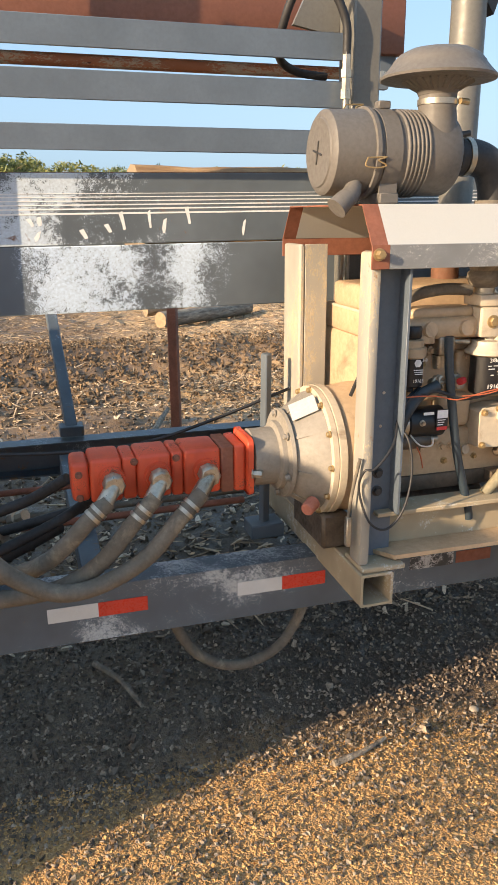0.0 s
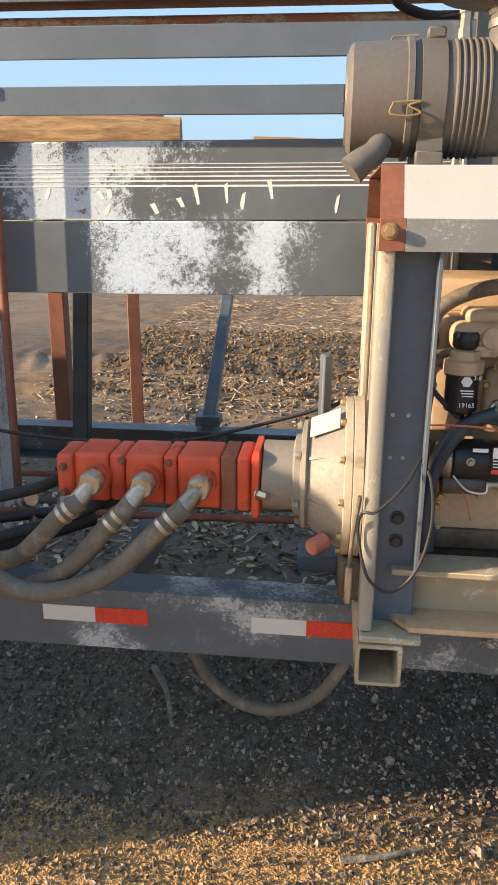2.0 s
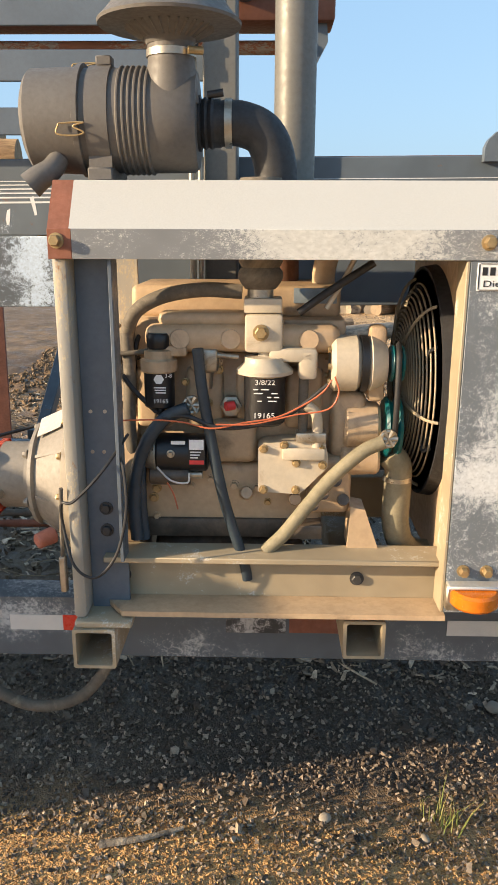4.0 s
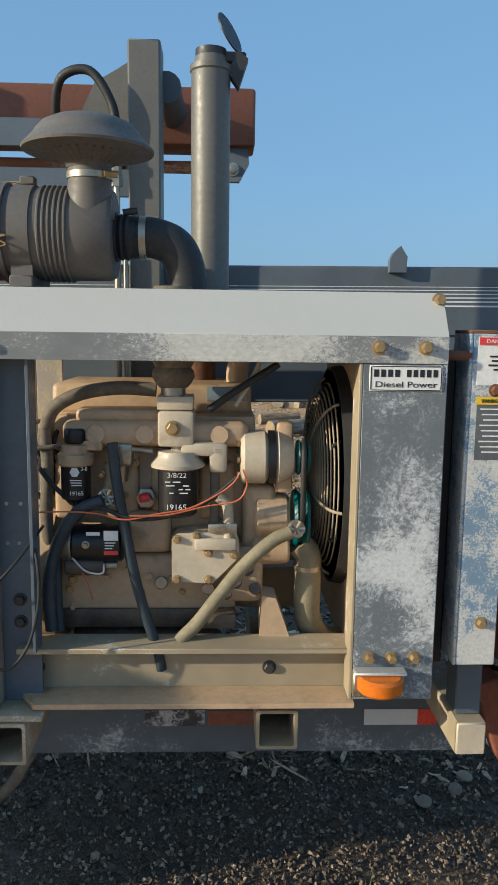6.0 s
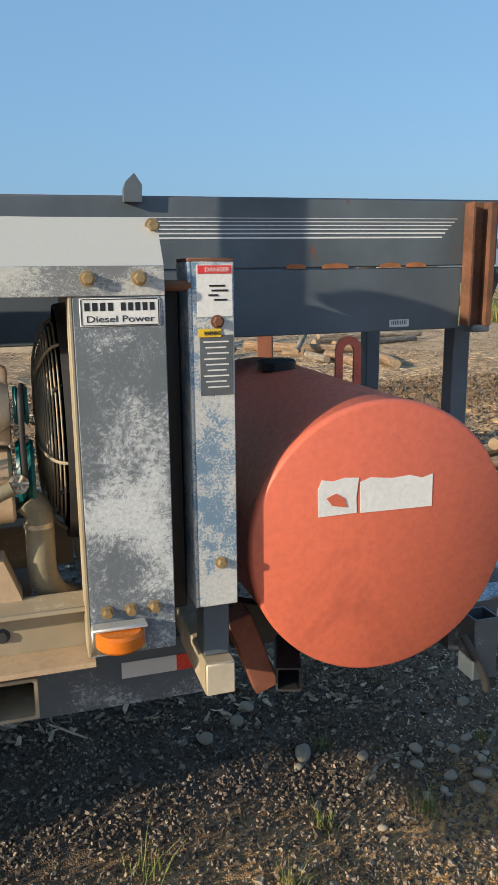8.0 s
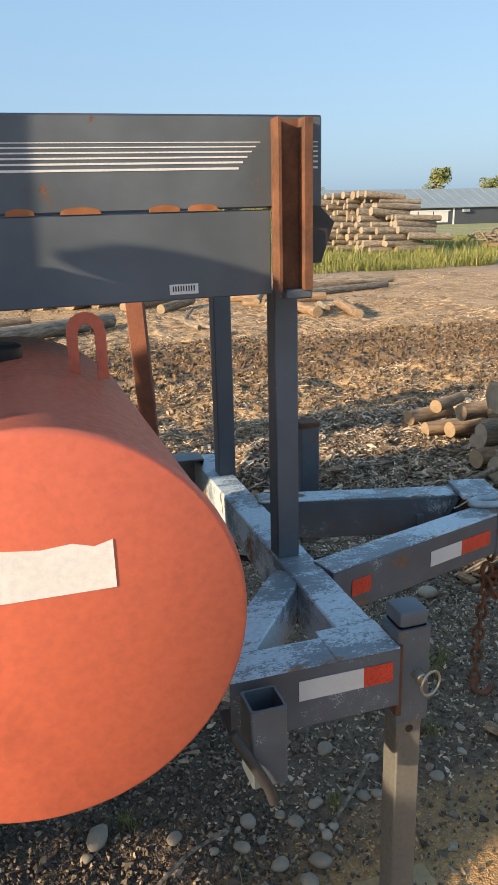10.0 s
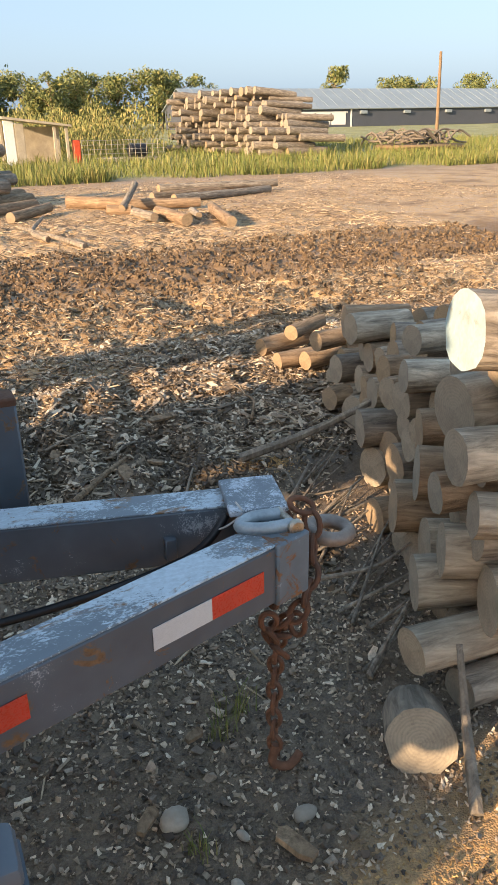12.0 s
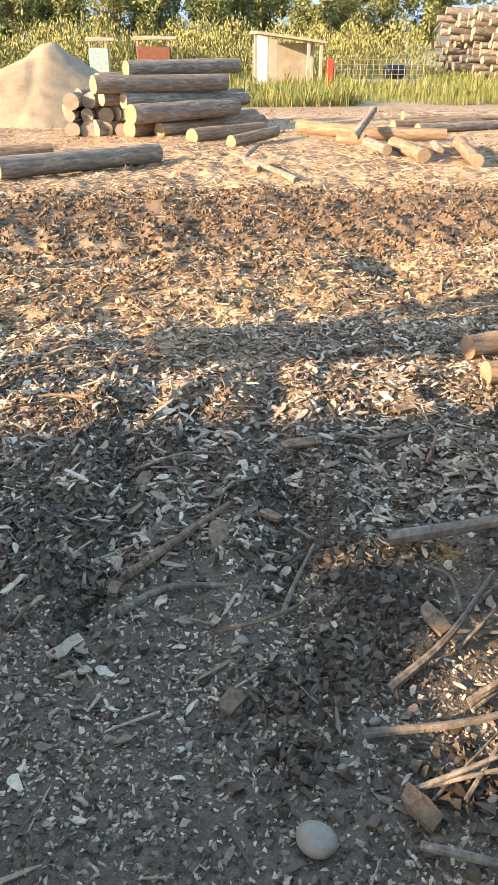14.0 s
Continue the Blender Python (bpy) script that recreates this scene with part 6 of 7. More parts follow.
single("pallet_wire", tube(B(), [(-0.4, 2.3, 1.06), (0.0, 2.35, 0.99), (0.35, 2.38, 0.98), (0.6, 2.4, 1.03), (0.9, 2.42, 1.12)], 0.006, 6), M["rubber"], (0.2, 2.36, 1.0), "thin dark cable strung behind the pump", "cable")

# ---------------------------------------------------------------- logs
def far_z(y):
    t = min(1.0, max(0.0, (y - 30) / 90))
    return -0.18 + 0.18 * t * t * (3 - 2 * t)


rl = random.Random(11)


def log(p0, p1, r, label, group, bark_mat="bark", cut="cut", r2=None, n=14):
    """A felled log from p0 to p1 with uneven bark and two sawn ends."""
    p0, p1 = Vector(p0), Vector(p1)
    L = (p1 - p0).length
    r2 = r2 or r * (0.86 + 0.14 * rl.random())
    e = new("log")
    e.matrix_world = Matrix.Translation(p0) @ (p1 - p0).to_track_quat("Z", "Y").to_matrix().to_4x4()
    tagged(e, label, "log", group)
    seed, bow, tilt = rl.random() * 50, 0.03 * L * (rl.random() - 0.5), (rl.random() - 0.5) * 0.25
    steps = max(4, min(12, int(L / 0.12)))
    rings = []
    for i in range(steps + 1):
        t = i / steps
        ring = []
        for k in range(n):
            a = 2 * math.pi * k / n
            rr = (r + (r2 - r) * t) * (1 + 0.10 * noise.noise((math.cos(a) * 1.3 + seed, math.sin(a) * 1.3, t * L * 1.6)) + 0.05 * noise.noise((math.cos(a) * 4 + seed, math.sin(a) * 4, t * L * 6)))
            ring.append((rr * math.cos(a) + bow * math.sin(math.pi * t), rr * math.sin(a), t * L + (tilt * rr * math.cos(a) if i == 0 else 0)))
        rings.append(ring)
    me = bpy.data.meshes.new("bark")
    v = [p for ring in rings for p in ring]
    f = [(i * n + k, i * n + (k + 1) % n, (i + 1) * n + (k + 1) % n, (i + 1) * n + k) for i in range(steps) for k in range(n)]
    me.from_pydata(v, [], f)
    me.materials.append(M[bark_mat])
    me.polygons.foreach_set("use_smooth", [True] * len(me.polygons))
    new("bark", me).parent = e
    for ring, flip in ((rings[0], True), (rings[-1], False)):
        me = bpy.data.meshes.new("cut_end")
        c = tuple(sum(p[j] for p in ring) / n for j in range(3))
        idx = [(k, (k + 1) % n, n) for k in range(n)]
        me.from_pydata([*ring, c], [], [t[::-1] if flip else t for t in idx])
        me.materials.append(M[cut])
        new("cut_end", me).parent = e
    return e


# logs lying in the trough
log((0.515, 3.25, 1.645), (2.05, 3.33, 1.66), 0.235, "big orange-barked log lying in the trough", "logs in the trough", "bark_orange", "cut", n=20)
log((-1.3, 4.55, 1.98), (-0.05, 4.72, 1.97), 0.15, "split yellow log on the far deck", "logs on the deck", "bark_orange", "cut", n=18)
log((-1.4, 4.80, 2.16), (-0.2, 4.90, 2.17), 0.12, "split yellow log on the far deck", "logs on the deck", "bark_orange", "cut", n=18)
single("deck_table", box(B(), -2.0, 0.1, 4.4, 4.98, 1.74, 1.80, 0.01), M["dark_steel"], (-1.2, 4.8, 1.74), "dark steel infeed deck holding logs", "infeed deck")
for x in (-1.9, -0.9):
    single("deck_stand", box(B(), x - 0.05, x + 0.05, 4.9, 5.0, -0.14, 1.74, 0.005), M["oxide"], (x, 4.95, -0.14), "rust-red steel stand under the infeed deck", "deck stand", "stands under the infeed deck")


# heap of short cut lengths beside the drawbar
def heap_x(y):
    return 4.80 + (y - 3.05) * 0.60 if y < 3.65 else 5.16 + (y - 3.65) * 0.42


def firewood(x, y, z, r, L, turn, grey):
    log((x, y, z), (x + L * math.cos(turn), y + L * math.sin(turn), z + 0.05 * (rl.random() - 0.5)), r,
        "weathered grey firewood length stacked in a heap" if grey else "brown-barked firewood length stacked in a heap", "firewood heap",
        "bark_lifted" if grey else ("bark" if rl.random() < 0.6 else "bark_grey"), "cut_grey" if grey or rl.random() < 0.5 else "cut", n=16)


y = 2.98
while y < 6.0:
    top = 0.80 if y < 3.5 else (0.58 if y < 4.3 else (0.42 if y < 5.5 else 0.10))
    z = float(lie(heap_x(y), y)) - 0.01
    row = 0
    while z < top - 0.12:
        r = 0.066 + 0.046 * rl.random()
        z += r
        lean = -0.28 if y < 4.2 else -0.15
        firewood(heap_x(y) + 0.04 * row * (0.5 if y < 4.2 else 1.0) + 0.20 * (rl.random() - 0.3), y + (0.10 if row % 2 else 0.0) + 0.05 * (rl.random() - 0.5), z, r, 0.34 + 0.16 * rl.random(), lean + 0.5 * (rl.random() - 0.5), rl.random() < (0.65 if y < 4.3 else 0.2))
        z += r * 0.86
        row += 1
    # lengths behind the first row close the top of the heap
    for k in (row - 1, row - 2):
        firewood(heap_x(y) + 0.62 + 0.1 * rl.random(), y + 0.05, float(lie(heap_x(y), y)) + 0.08 + 0.15 * k, 0.085, 0.45, 0.3 * (rl.random() - 0.5), False)
    y += 0.205 + 0.03 * rl.random()
log((4.83, 3.10, 0.91), (5.22, 2.98, 0.88), 0.115, "log with a pale blue sealed end on the heap", "firewood heap", "bark_grey", "cut_paint", n=18)
log((4.60, 2.85, -0.24), (4.71, 3.03, -0.33), 0.105, "upright-faced grey log round lying by the heap", "firewood heap", "bark_grey", "cut_grey", n=18)
for p0, p1, r in (((5.92, 6.62, -0.18), (6.4, 6.72, -0.16), 0.07), ((5.90, 6.30, -0.2), (6.22, 6.32, -0.2), 0.066), ((6.12, 6.5, -0.06), (6.5, 6.7, -0.05), 0.06), ((6.05, 6.15, -0.18), (6.5, 6.2, -0.18), 0.07), ((6.02, 5.95, 0.02), (6.5, 6.0, 0.03), 0.07), ((5.82, 5.42, -0.2), (6.3, 5.5, -0.2), 0.075)):
    log(p0, p1, r, "brown-barked firewood length lying loose by the heap", "firewood heap")

# pile of long logs across the yard
ax = Vector((0.80, 0.60, 0)).normalized()
px = Vector((-0.60, 0.80, 0))
base = Vector((4.05, 17.2, 0))
for layer, count in enumerate((6, 6, 5, 3, 1)):
    for k in range(count):
        r = 0.12 + 0.055 * rl.random()
        o = base + px * (0.33 * k + 0.19 * layer + 0.08 * rl.random()) + ax * (0.9 * (rl.random() - 0.5) - 0.03 * layer)
        z = -0.2 + 0.15 + layer * 0.245 + 0.05 * (rl.random() - 0.5)
        L = 2.3 + 1.2 * rl.random()
        jit = 0.45 * (rl.random() - 0.5)
        log((o.x, o.y, z), (o.x + (ax.x - 0.4 * jit) * L, o.y + (ax.y + jit) * L, z + 0.12 * (rl.random() - 0.5)), r, "long grey-brown log in a stacked pile", "long log pile", "bark_grey" if rl.random() < 0.65 else "bark", "cut" if rl.random() < 0.5 else "cut_grey", n=14)
for k in range(12):
    r = 0.10 + 0.06 * rl.random()
    o = Vector((2.75 + 0.30 * (k % 5) + 0.08 * rl.random(), 17.6 + 0.35 * rl.random(), -0.08 + 0.24 * (k // 5)))
    log(o, o + Vector((0.3 * rl.random(), 0.9, 0)), r, "short grey log with its sawn end showing", "long log pile", "bark_grey", "cut_grey", n=12)
log((2.30, 12.85, -0.04), (4.29, 14.28, -0.06), 0.14, "fallen grey log lying on the chips", "loose yard logs", "bark_grey", "cut")
log((2.15, 13.5, 0.05), (2.87, 13.8, 0.06), 0.10, "short pale peeled log on a fallen log", "loose yard logs", "bark", "cut")
for p0, p1, r in (((6.98, 17.85, -0.06), (7.9, 16.75, -0.06), 0.13), ((7.79, 16.57, -0.06), (9.26, 16.23, -0.06), 0.11), ((7.35, 16.2, -0.1), (7.75, 15.9, -0.1), 0.10), ((7.55, 15.9, -0.05), (8.05, 16.6, 0.32), 0.07), ((7.7, 15.6, -0.1), (7.75, 14.6, -0.1), 0.085),
                  ((8.05, 15.3, -0.08), (8.09, 13.9, -0.1), 0.10), ((9.12, 15.24, -0.08), (8.65, 13.3, -0.1), 0.10), ((8.72, 15.3, -0.1), (8.5, 14.4, -0.1), 0.06), ((8.9, 18.2, -0.1), (11.8, 19.2, -0.1), 0.10), ((9.3, 18.9, 0.02), (12.4, 19.0, 0.0), 0.09), ((9.2, 17.6, -0.1), (12.0, 18.6, -0.1), 0.095), ((4.9, 16.7, -0.1), (6.3, 17.9, -0.1), 0.13), ((5.5, 15.9, -0.1), (6.4, 16.9, -0.05), 0.10)):
    log(p0, p1, r, "loose sawn log lying on the chip-strewn yard", "loose yard logs", "bark_grey" if r < 0.1 else "bark", "cut")

# tall stack by the meadow
for j in range(11):
    y = 34.6 + 1.02 * j
    layers = 4 if j == 0 else (6 if j == 1 else (8 if j == 2 else 10))
    for k in range(layers):
        for s in (0, 1):
            r = 0.13 + 0.09 * rl.random()
            yy = y + 0.5 * s + 0.2 * (rl.random() - 0.5)
            x = 20.6 - 0.16 * (yy - 34.6) + 1.5 * (rl.random() - 0.5) + 0.10 * k
            L = 2.0 + 0.6 * rl.random() if j < 3 else 2.2
            if s and j > 3 and k < layers - 2:
                L = 1.5
            log((x, yy, -0.02 + 0.30 * k + 0.08 * rl.random()), (x + L, yy - 0.4 + 0.7 * rl.random(), -0.04 + 0.28 * k + 0.1 * rl.random()), r, "weathered grey log in a tall stack", "tall log stack", "bark_grey", "cut_grey" if rl.random() < 0.93 else "cut", n=10)


# ---------------------------------------------------------------- scatter
rng = np.random.default_rng(21)


def scatter(name, material, xy, size, thick, label, category, flat=0.35, lift=0.4, aspect=3.0, slim=1.2, jitter=0.1):
    """Many small splinters or grains on the ground as one piece of stuff."""
    n = len(xy)
    z = surface(xy[:, 0], xy[:, 1])
    L = size * rng.uniform(0.4, 1.6, n)
    W = L / rng.uniform(slim, aspect, n)
    T = thick * rng.uniform(0.5, 1.5, n)
    yaw, pitch, roll = rng.uniform(0, 2 * np.pi, n), rng.normal(0, flat, n), rng.normal(0, flat, n)
    c = np.array([[-1, -0.7, -1], [1, -1, -1], [0.8, 1, -1], [-1, 0.8, -1], [-0.9, -0.6, 1], [0.9, -0.9, 1], [0.7, 0.9, 1], [-0.9, 0.7, 1]]) / 2
    v = c[None] * np.stack((L, W, T), 1)[:, None]
    v = v + rng.normal(0, 1, v.shape) * (np.stack((L, W, T), 1) * jitter)[:, None]
    cy, sy, cp, sp, cr, sr = np.cos(yaw), np.sin(yaw), np.cos(pitch), np.sin(pitch), np.cos(roll), np.sin(roll)
    R = np.empty((n, 3, 3))
    R[:, 0] = np.stack((cy * cp, cy * sp * sr - sy * cr, cy * sp * cr + sy * sr), 1)
    R[:, 1] = np.stack((sy * cp, sy * sp * sr + cy * cr, sy * sp * cr - cy * sr), 1)
    R[:, 2] = np.stack((-sp, cp * sr, cp * cr), 1)
    v = np.einsum("nij,nkj->nki", R, v)
    v[:, :, 0] += xy[:, 0:1]
    v[:, :, 1] += xy[:, 1:2]
    v[:, :, 2] += (z + lift * T + np.abs(sp) * L * 0.25)[:, None]
    f = np.array([[0, 3, 2, 1], [4, 5, 6, 7], [0, 1, 5, 4], [1, 2, 6, 5], [2, 3, 7, 6], [3, 0, 4, 7]])
    faces = (np.arange(n)[:, None, None] * 8 + f[None]).reshape(-1, 4)
    me = bpy.data.meshes.new(name)
    me.from_pydata(v.reshape(-1, 3).tolist(), [], faces.tolist())
    me.materials.append(material)
    return tagged(new(name, me), label, category, kind="stuff")


def area(n, x0, x1, y0, y1):
    return np.stack((rng.uniform(x0, x1, n), rng.uniform(y0, y1, n)), 1)


def curled(name, material, xy, size, label, category, aspect=(1.3, 3.0), curl=0.5, tilt=0.3, thick=0.004):
    """Torn flakes of bark: thin, ragged, bent along their length, lying at all angles, as one piece of stuff."""
    n = len(xy)
    z = surface(xy[:, 0], xy[:, 1])
    L = size * rng.uniform(0.4, 1.7, n) ** 1.2
    W = L / rng.uniform(*aspect, n)
    bow = rng.normal(0, curl, n)
    yaw, pitch, roll = rng.uniform(0, 2 * np.pi, n), rng.normal(0, tilt, n), rng.normal(0, tilt, n)
    v = np.empty((n, 16, 3))
    for i, t in enumerate((-0.5, -0.18, 0.2, 0.5)):
        w = W * rng.uniform(0.25, 0.6, n) * (0.55 if i in (0, 3) else 1.0)
        shift = W * rng.normal(0, 0.12, n)
        x = L * (t + rng.normal(0, 0.06, n))
        up = L * bow * (0.25 - t * t) * 0.6
        for j, (side, top) in enumerate(((-1, 0), (1, 0), (1, 1), (-1, 1))):
            v[:, i * 4 + j] = np.stack((x, side * w + shift, up + top * thick + 0.12 * w * rng.normal(0, 1, n)), 1)
    cy, sy, cp, sp, cr, sr = np.cos(yaw), np.sin(yaw), np.cos(pitch), np.sin(pitch), np.cos(roll), np.sin(roll)
    turn = np.empty((n, 3, 3))
    turn[:, 0] = np.stack((cy * cp, cy * sp * sr - sy * cr, cy * sp * cr + sy * sr), 1)
    turn[:, 1] = np.stack((sy * cp, sy * sp * sr + cy * cr, sy * sp * cr - cy * sr), 1)
    turn[:, 2] = np.stack((-sp, cp * sr, cp * cr), 1)
    v = np.einsum("nij,nkj->nki", turn, v)
    v[:, :, :2] += xy[:, None, :]
    v[:, :, 2] += (z + 0.005 + np.abs(sp) * L * 0.3 + np.abs(sr) * W * 0.25)[:, None]
    f = [[0, 3, 2, 1], [12, 13, 14, 15]] + [[4 * i + j, 4 * i + (j + 1) % 4, 4 * i + 4 + (j + 1) % 4, 4 * i + 4 + j] for i in range(3) for j in range(4)]
    faces = (np.arange(n)[:, None, None] * 16 + np.array(f)[None]).reshape(-1, 4)
    me = bpy.data.meshes.new(name)
    me.from_pydata(v.reshape(-1, 3).tolist(), [], faces.tolist())
    me.materials.append(material)
    return tagged(new(name, me), label, category, kind="stuff")


def off_track(xy):
    """Leaves most of the churned wheel track bare."""
    on = (xy[:, 1] - 0.05 * xy[:, 0] > 9.0) & (xy[:, 1] - 0.05 * xy[:, 0] < 11.0)
    return xy[~on | (rng.random(len(xy)) < 0.2)]


def clumps(n, x0, x1, y0, y1, centres, spread):
    """Places gathered in drifts."""
    c = area(centres, x0, x1, y0, y1)
    return c[rng.integers(0, centres, n)] + rng.normal(0, spread, (n, 2)) * rng.uniform(0.3, 1.5, (n, 1))


scatter("gravel", M["pebble"], np.concatenate((area(5000, -1.0, 3.2, 1.5, 2.1), area(20000, -1.2, 3.2, 2.0, 3.4), area(2500, 2.6, 5.0, 1.5, 2.5), area(6000, 2.6, 5.0, 2.4, 4.6))), 0.0095, 0.007, "small grey gravel pressed into dark mud", "gravel", 0.5, 0.3, 1.6, 1.0, 0.2)
scatter("coarse_gravel", M["pebble"], np.concatenate((area(420, -1.2, 3.2, 2.0, 3.4), area(420, 2.4, 4.4, 2.0, 4.4))), 0.020, 0.015, "coarse grey gravel and pebbles on mud", "gravel", 0.4, 0.2, 1.5, 1.0, 0.2)
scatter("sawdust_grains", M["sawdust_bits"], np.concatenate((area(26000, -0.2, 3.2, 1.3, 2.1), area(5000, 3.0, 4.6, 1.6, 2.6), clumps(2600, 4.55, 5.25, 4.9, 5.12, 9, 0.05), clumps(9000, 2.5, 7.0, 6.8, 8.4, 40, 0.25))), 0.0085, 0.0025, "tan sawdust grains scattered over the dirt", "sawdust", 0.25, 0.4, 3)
scatter("wood_crumbs", M["old_chips"], np.concatenate((area(11000, 2.9, 5.4, 2.6, 5.0), area(9000, 2.4, 8.0, 5.0, 9.5), clumps(3500, 3.6, 5.0, 3.4, 4.9, 30, 0.12))), 0.013, 0.004, "small crumbs of bark and wood in the mud", "wood crumbs", 0.4, 0.4, 3.0, 1.1, 0.18)
curled("wood_chips", M["old_chips"], np.concatenate((area(9500, 2.4, 7.2, 5.0, 7.3), clumps(6500, 2.4, 7.2, 5.2, 7.3, 60, 0.16), area(420, 2.9, 6.2, 3.2, 5.0), area(1500, -1.5, 3.2, 2.9, 4.4), area(2600, -2.5, 2.6, 4.2, 9.0))), 0.030, "grey and tan wood chips and bark strewn on mud", "wood chips", (1.2, 3.5))
curled("bark_shreds", M["old_chips"], np.concatenate((area(900, 2.4, 7.0, 5.0, 7.4), clumps(900, 2.6, 6.8, 5.2, 7.2, 24, 0.2), area(25, 3.4, 5.2, 4.3, 5.0), area(300, -1.0, 1.8, 3.0, 5.5))), 0.062, "larger torn pieces of bark on the mud", "bark", (1.8, 5.0), 0.5, 0.25, 0.006)
curled("yard_chips", M["chips"], off_track(np.concatenate((area(6000, 0, 17, 15, 23.5), area(7000, -2, 11, 7.2, 13.0), area(3500, -2, 17, 12.5, 22.0), clumps(9000, 1, 11, 7.0, 12.0, 90, 0.35), area(7000, 1.5, 8.5, 6.8, 9.2)))), 0.036, "tan wood chips strewn over the sunlit yard", "wood chips", (1.4, 5.0), 0.4, 0.3, 0.005)
scatter("wood_splinters", M["chips"], off_track(np.concatenate((area(2500, 0, 17, 15, 23), area(1100, 2.4, 6.8, 5.0, 7.4), area(14000, -2, 12, 6.8, 16), clumps(2600, 2, 11, 10.8, 16, 30, 0.5), area(60, 2.8, 5.0, 3.2, 4.8), area(500, -0.8, 1.8, 2.9, 5.5)))), 0.12, 0.005, "long wood splinters lying on the yard", "wood splinters", 0.16, 0.8, 24, 9)
scatter("mud_clods", M["clods"], np.concatenate((area(9000, -2, 12, 9.2, 11.8), area(3500, -2, 9, 7.4, 9.4))), 0.030, 0.024, "dark clods of churned mud", "mud", 0.8, 0.25, 1.5, 1.0, 0.24)
scatter("wet_mud_clods", M["wet_mud"], np.concatenate((clumps(6000, 2.6, 6.0, 4.6, 7.0, 60, 0.16), clumps(2200, 4.5, 4.95, 4.0, 5.6, 16, 0.08), clumps(1800, 3.6, 4.1, 4.8, 6.2, 12, 0.12), area(2500, -1.0, 2.4, 3.6, 8.0))), 0.020, 0.017, "wet black clods of mud beside the ruts", "mud", 0.8, 0.25, 1.5, 1.0, 0.24)


def stone(x, y, s, label="smooth grey river stone on the dirt", group="loose stones", sq=0.55, m="stone", sink=0.3):
    bm = B()
    bmesh.ops.create_icosphere(bm, subdivisions=2, radius=1)
    k = rl.random() * 40
    for v in bm.verts:
        v.co *= 1 + 0.22 * noise.noise(v.co * 1.1 + Vector((k, 0, 0)))
    a = rl.random() * 3
    bmesh.ops.transform(bm, matrix=Matrix.Rotation(a, 4, "Z") @ Matrix.Diagonal((s, s * (0.6 + 0.3 * rl.random()), s * sq, 1)), verts=bm.verts)
    z = height(x, y) + s * sq * (1 - sink)
    ob = part("stone", bm, M[m], None, "", 80)
    ob.location = (x, y, z)
    return tagged(ob, label, "stone", group)


for x, y, s in ((3.87, 2.96, 0.065), (4.20, 2.83, 0.055), (3.80, 2.64, 0.04), (3.62, 2.80, 0.04), (3.56, 2.63, 0.035), (3.72, 2.72, 0.035), (3.95, 2.72, 0.03), (4.02, 2.84, 0.03), (3.2, 2.36, 0.05), (3.26, 2.42, 0.055), (3.14, 2.45, 0.045), (3.05, 2.55, 0.04), (3.1, 2.65, 0.045),
                (3.25, 2.60, 0.04), (2.62, 2.68, 0.07), (2.27, 2.84, 0.05), (2.43, 2.95, 0.05), (2.50, 3.05, 0.05), (2.85, 2.62, 0.04), (2.1, 3.3, 0.06), (2.58, 2.62, 0.03), (2.98, 2.35, 0.04), (4.51, 3.9, 0.078), (4.22, 4.22, 0.022), (4.41, 4.60, 0.035), (4.62, 4.1, 0.025), (4.75, 4.25, 0.03), (3.75, 4.4, 0.025), (3.7, 4.9, 0.03),
                (1.55, 2.13, 0.03), (1.85, 2.1, 0.025), (3.48, 2.9, 0.05), (4.05, 2.55, 0.035), (3.33, 2.2, 0.035), (2.75, 2.25, 0.03)):
    stone(x, y, s * 0.7)
for k in range(15):
    x, y = 2.95 + 0.6 * rl.random(), 2.35 + 0.35 * rl.random()
    stone(x, y, 0.014 + 0.014 * rl.random(), "small rounded pebble near the jack foot", "pebbles by the jack")


def stick(points, r, label="dry grey stick lying on the ground", group="loose sticks", m="bark_grey", r2=None):
    pts = [(x, y, height(x, y) + dz) for x, y, dz in points]
    bm = tube(B(), pts, r, 7, 5, True, r2 or r * 0.5)
    return single("stick", bm, M[m], pts[0], label, "stick", group)


stick([(4.02, 4.72, 0.02), (4.2, 4.85, 0.03), (4.55, 4.86, 0.03)], 0.016)
stick([(4.05, 4.9, 0.03), (4.3, 5.15, 0.06), (4.45, 5.35, 0.05)], 0.018, m="bark")
stick([(3.36, 2.55, 0.02), (3.5, 2.66, 0.05), (3.62, 2.80, 0.02)], 0.007)
stick([(2.75, 2.45, 0.02), (2.88, 2.52, 0.05), (3.02, 2.6, 0.03)], 0.008)
stick([(4.55, 4.7, 0.02), (4.62, 4.85, 0.04), (4.72, 5.0, 0.03)], 0.012)
stick([(4.82, 4.35, 0.02), (5.05, 4.5, 0.06), (5.3, 4.75, 0.1)], 0.016, "pale broken branch beside the firewood heap")
stick([(4.7, 4.2, 0.02), (5.0, 4.15, 0.08), (5.35, 4.2, 0.12)], 0.014, "pale broken branch beside the firewood heap")
stick([(4.75, 3.85, 0.03), (5.0, 3.7, 0.10), (5.2, 3.72, 0.16)], 0.012, "pale broken branch beside the firewood heap")
stick([(5.0, 5.0, 0.04), (5.4, 4.9, 0.2), (5.9, 4.75, 0.45)], 0.03, "long peeled branch leaning on the firewood heap", m="bark_grey")
stick([(4.62, 2.62, 0.02), (4.72, 2.80, 0.14), (4.80, 2.95, 0.3)], 0.02, "broken grey branch leaning on the heap")
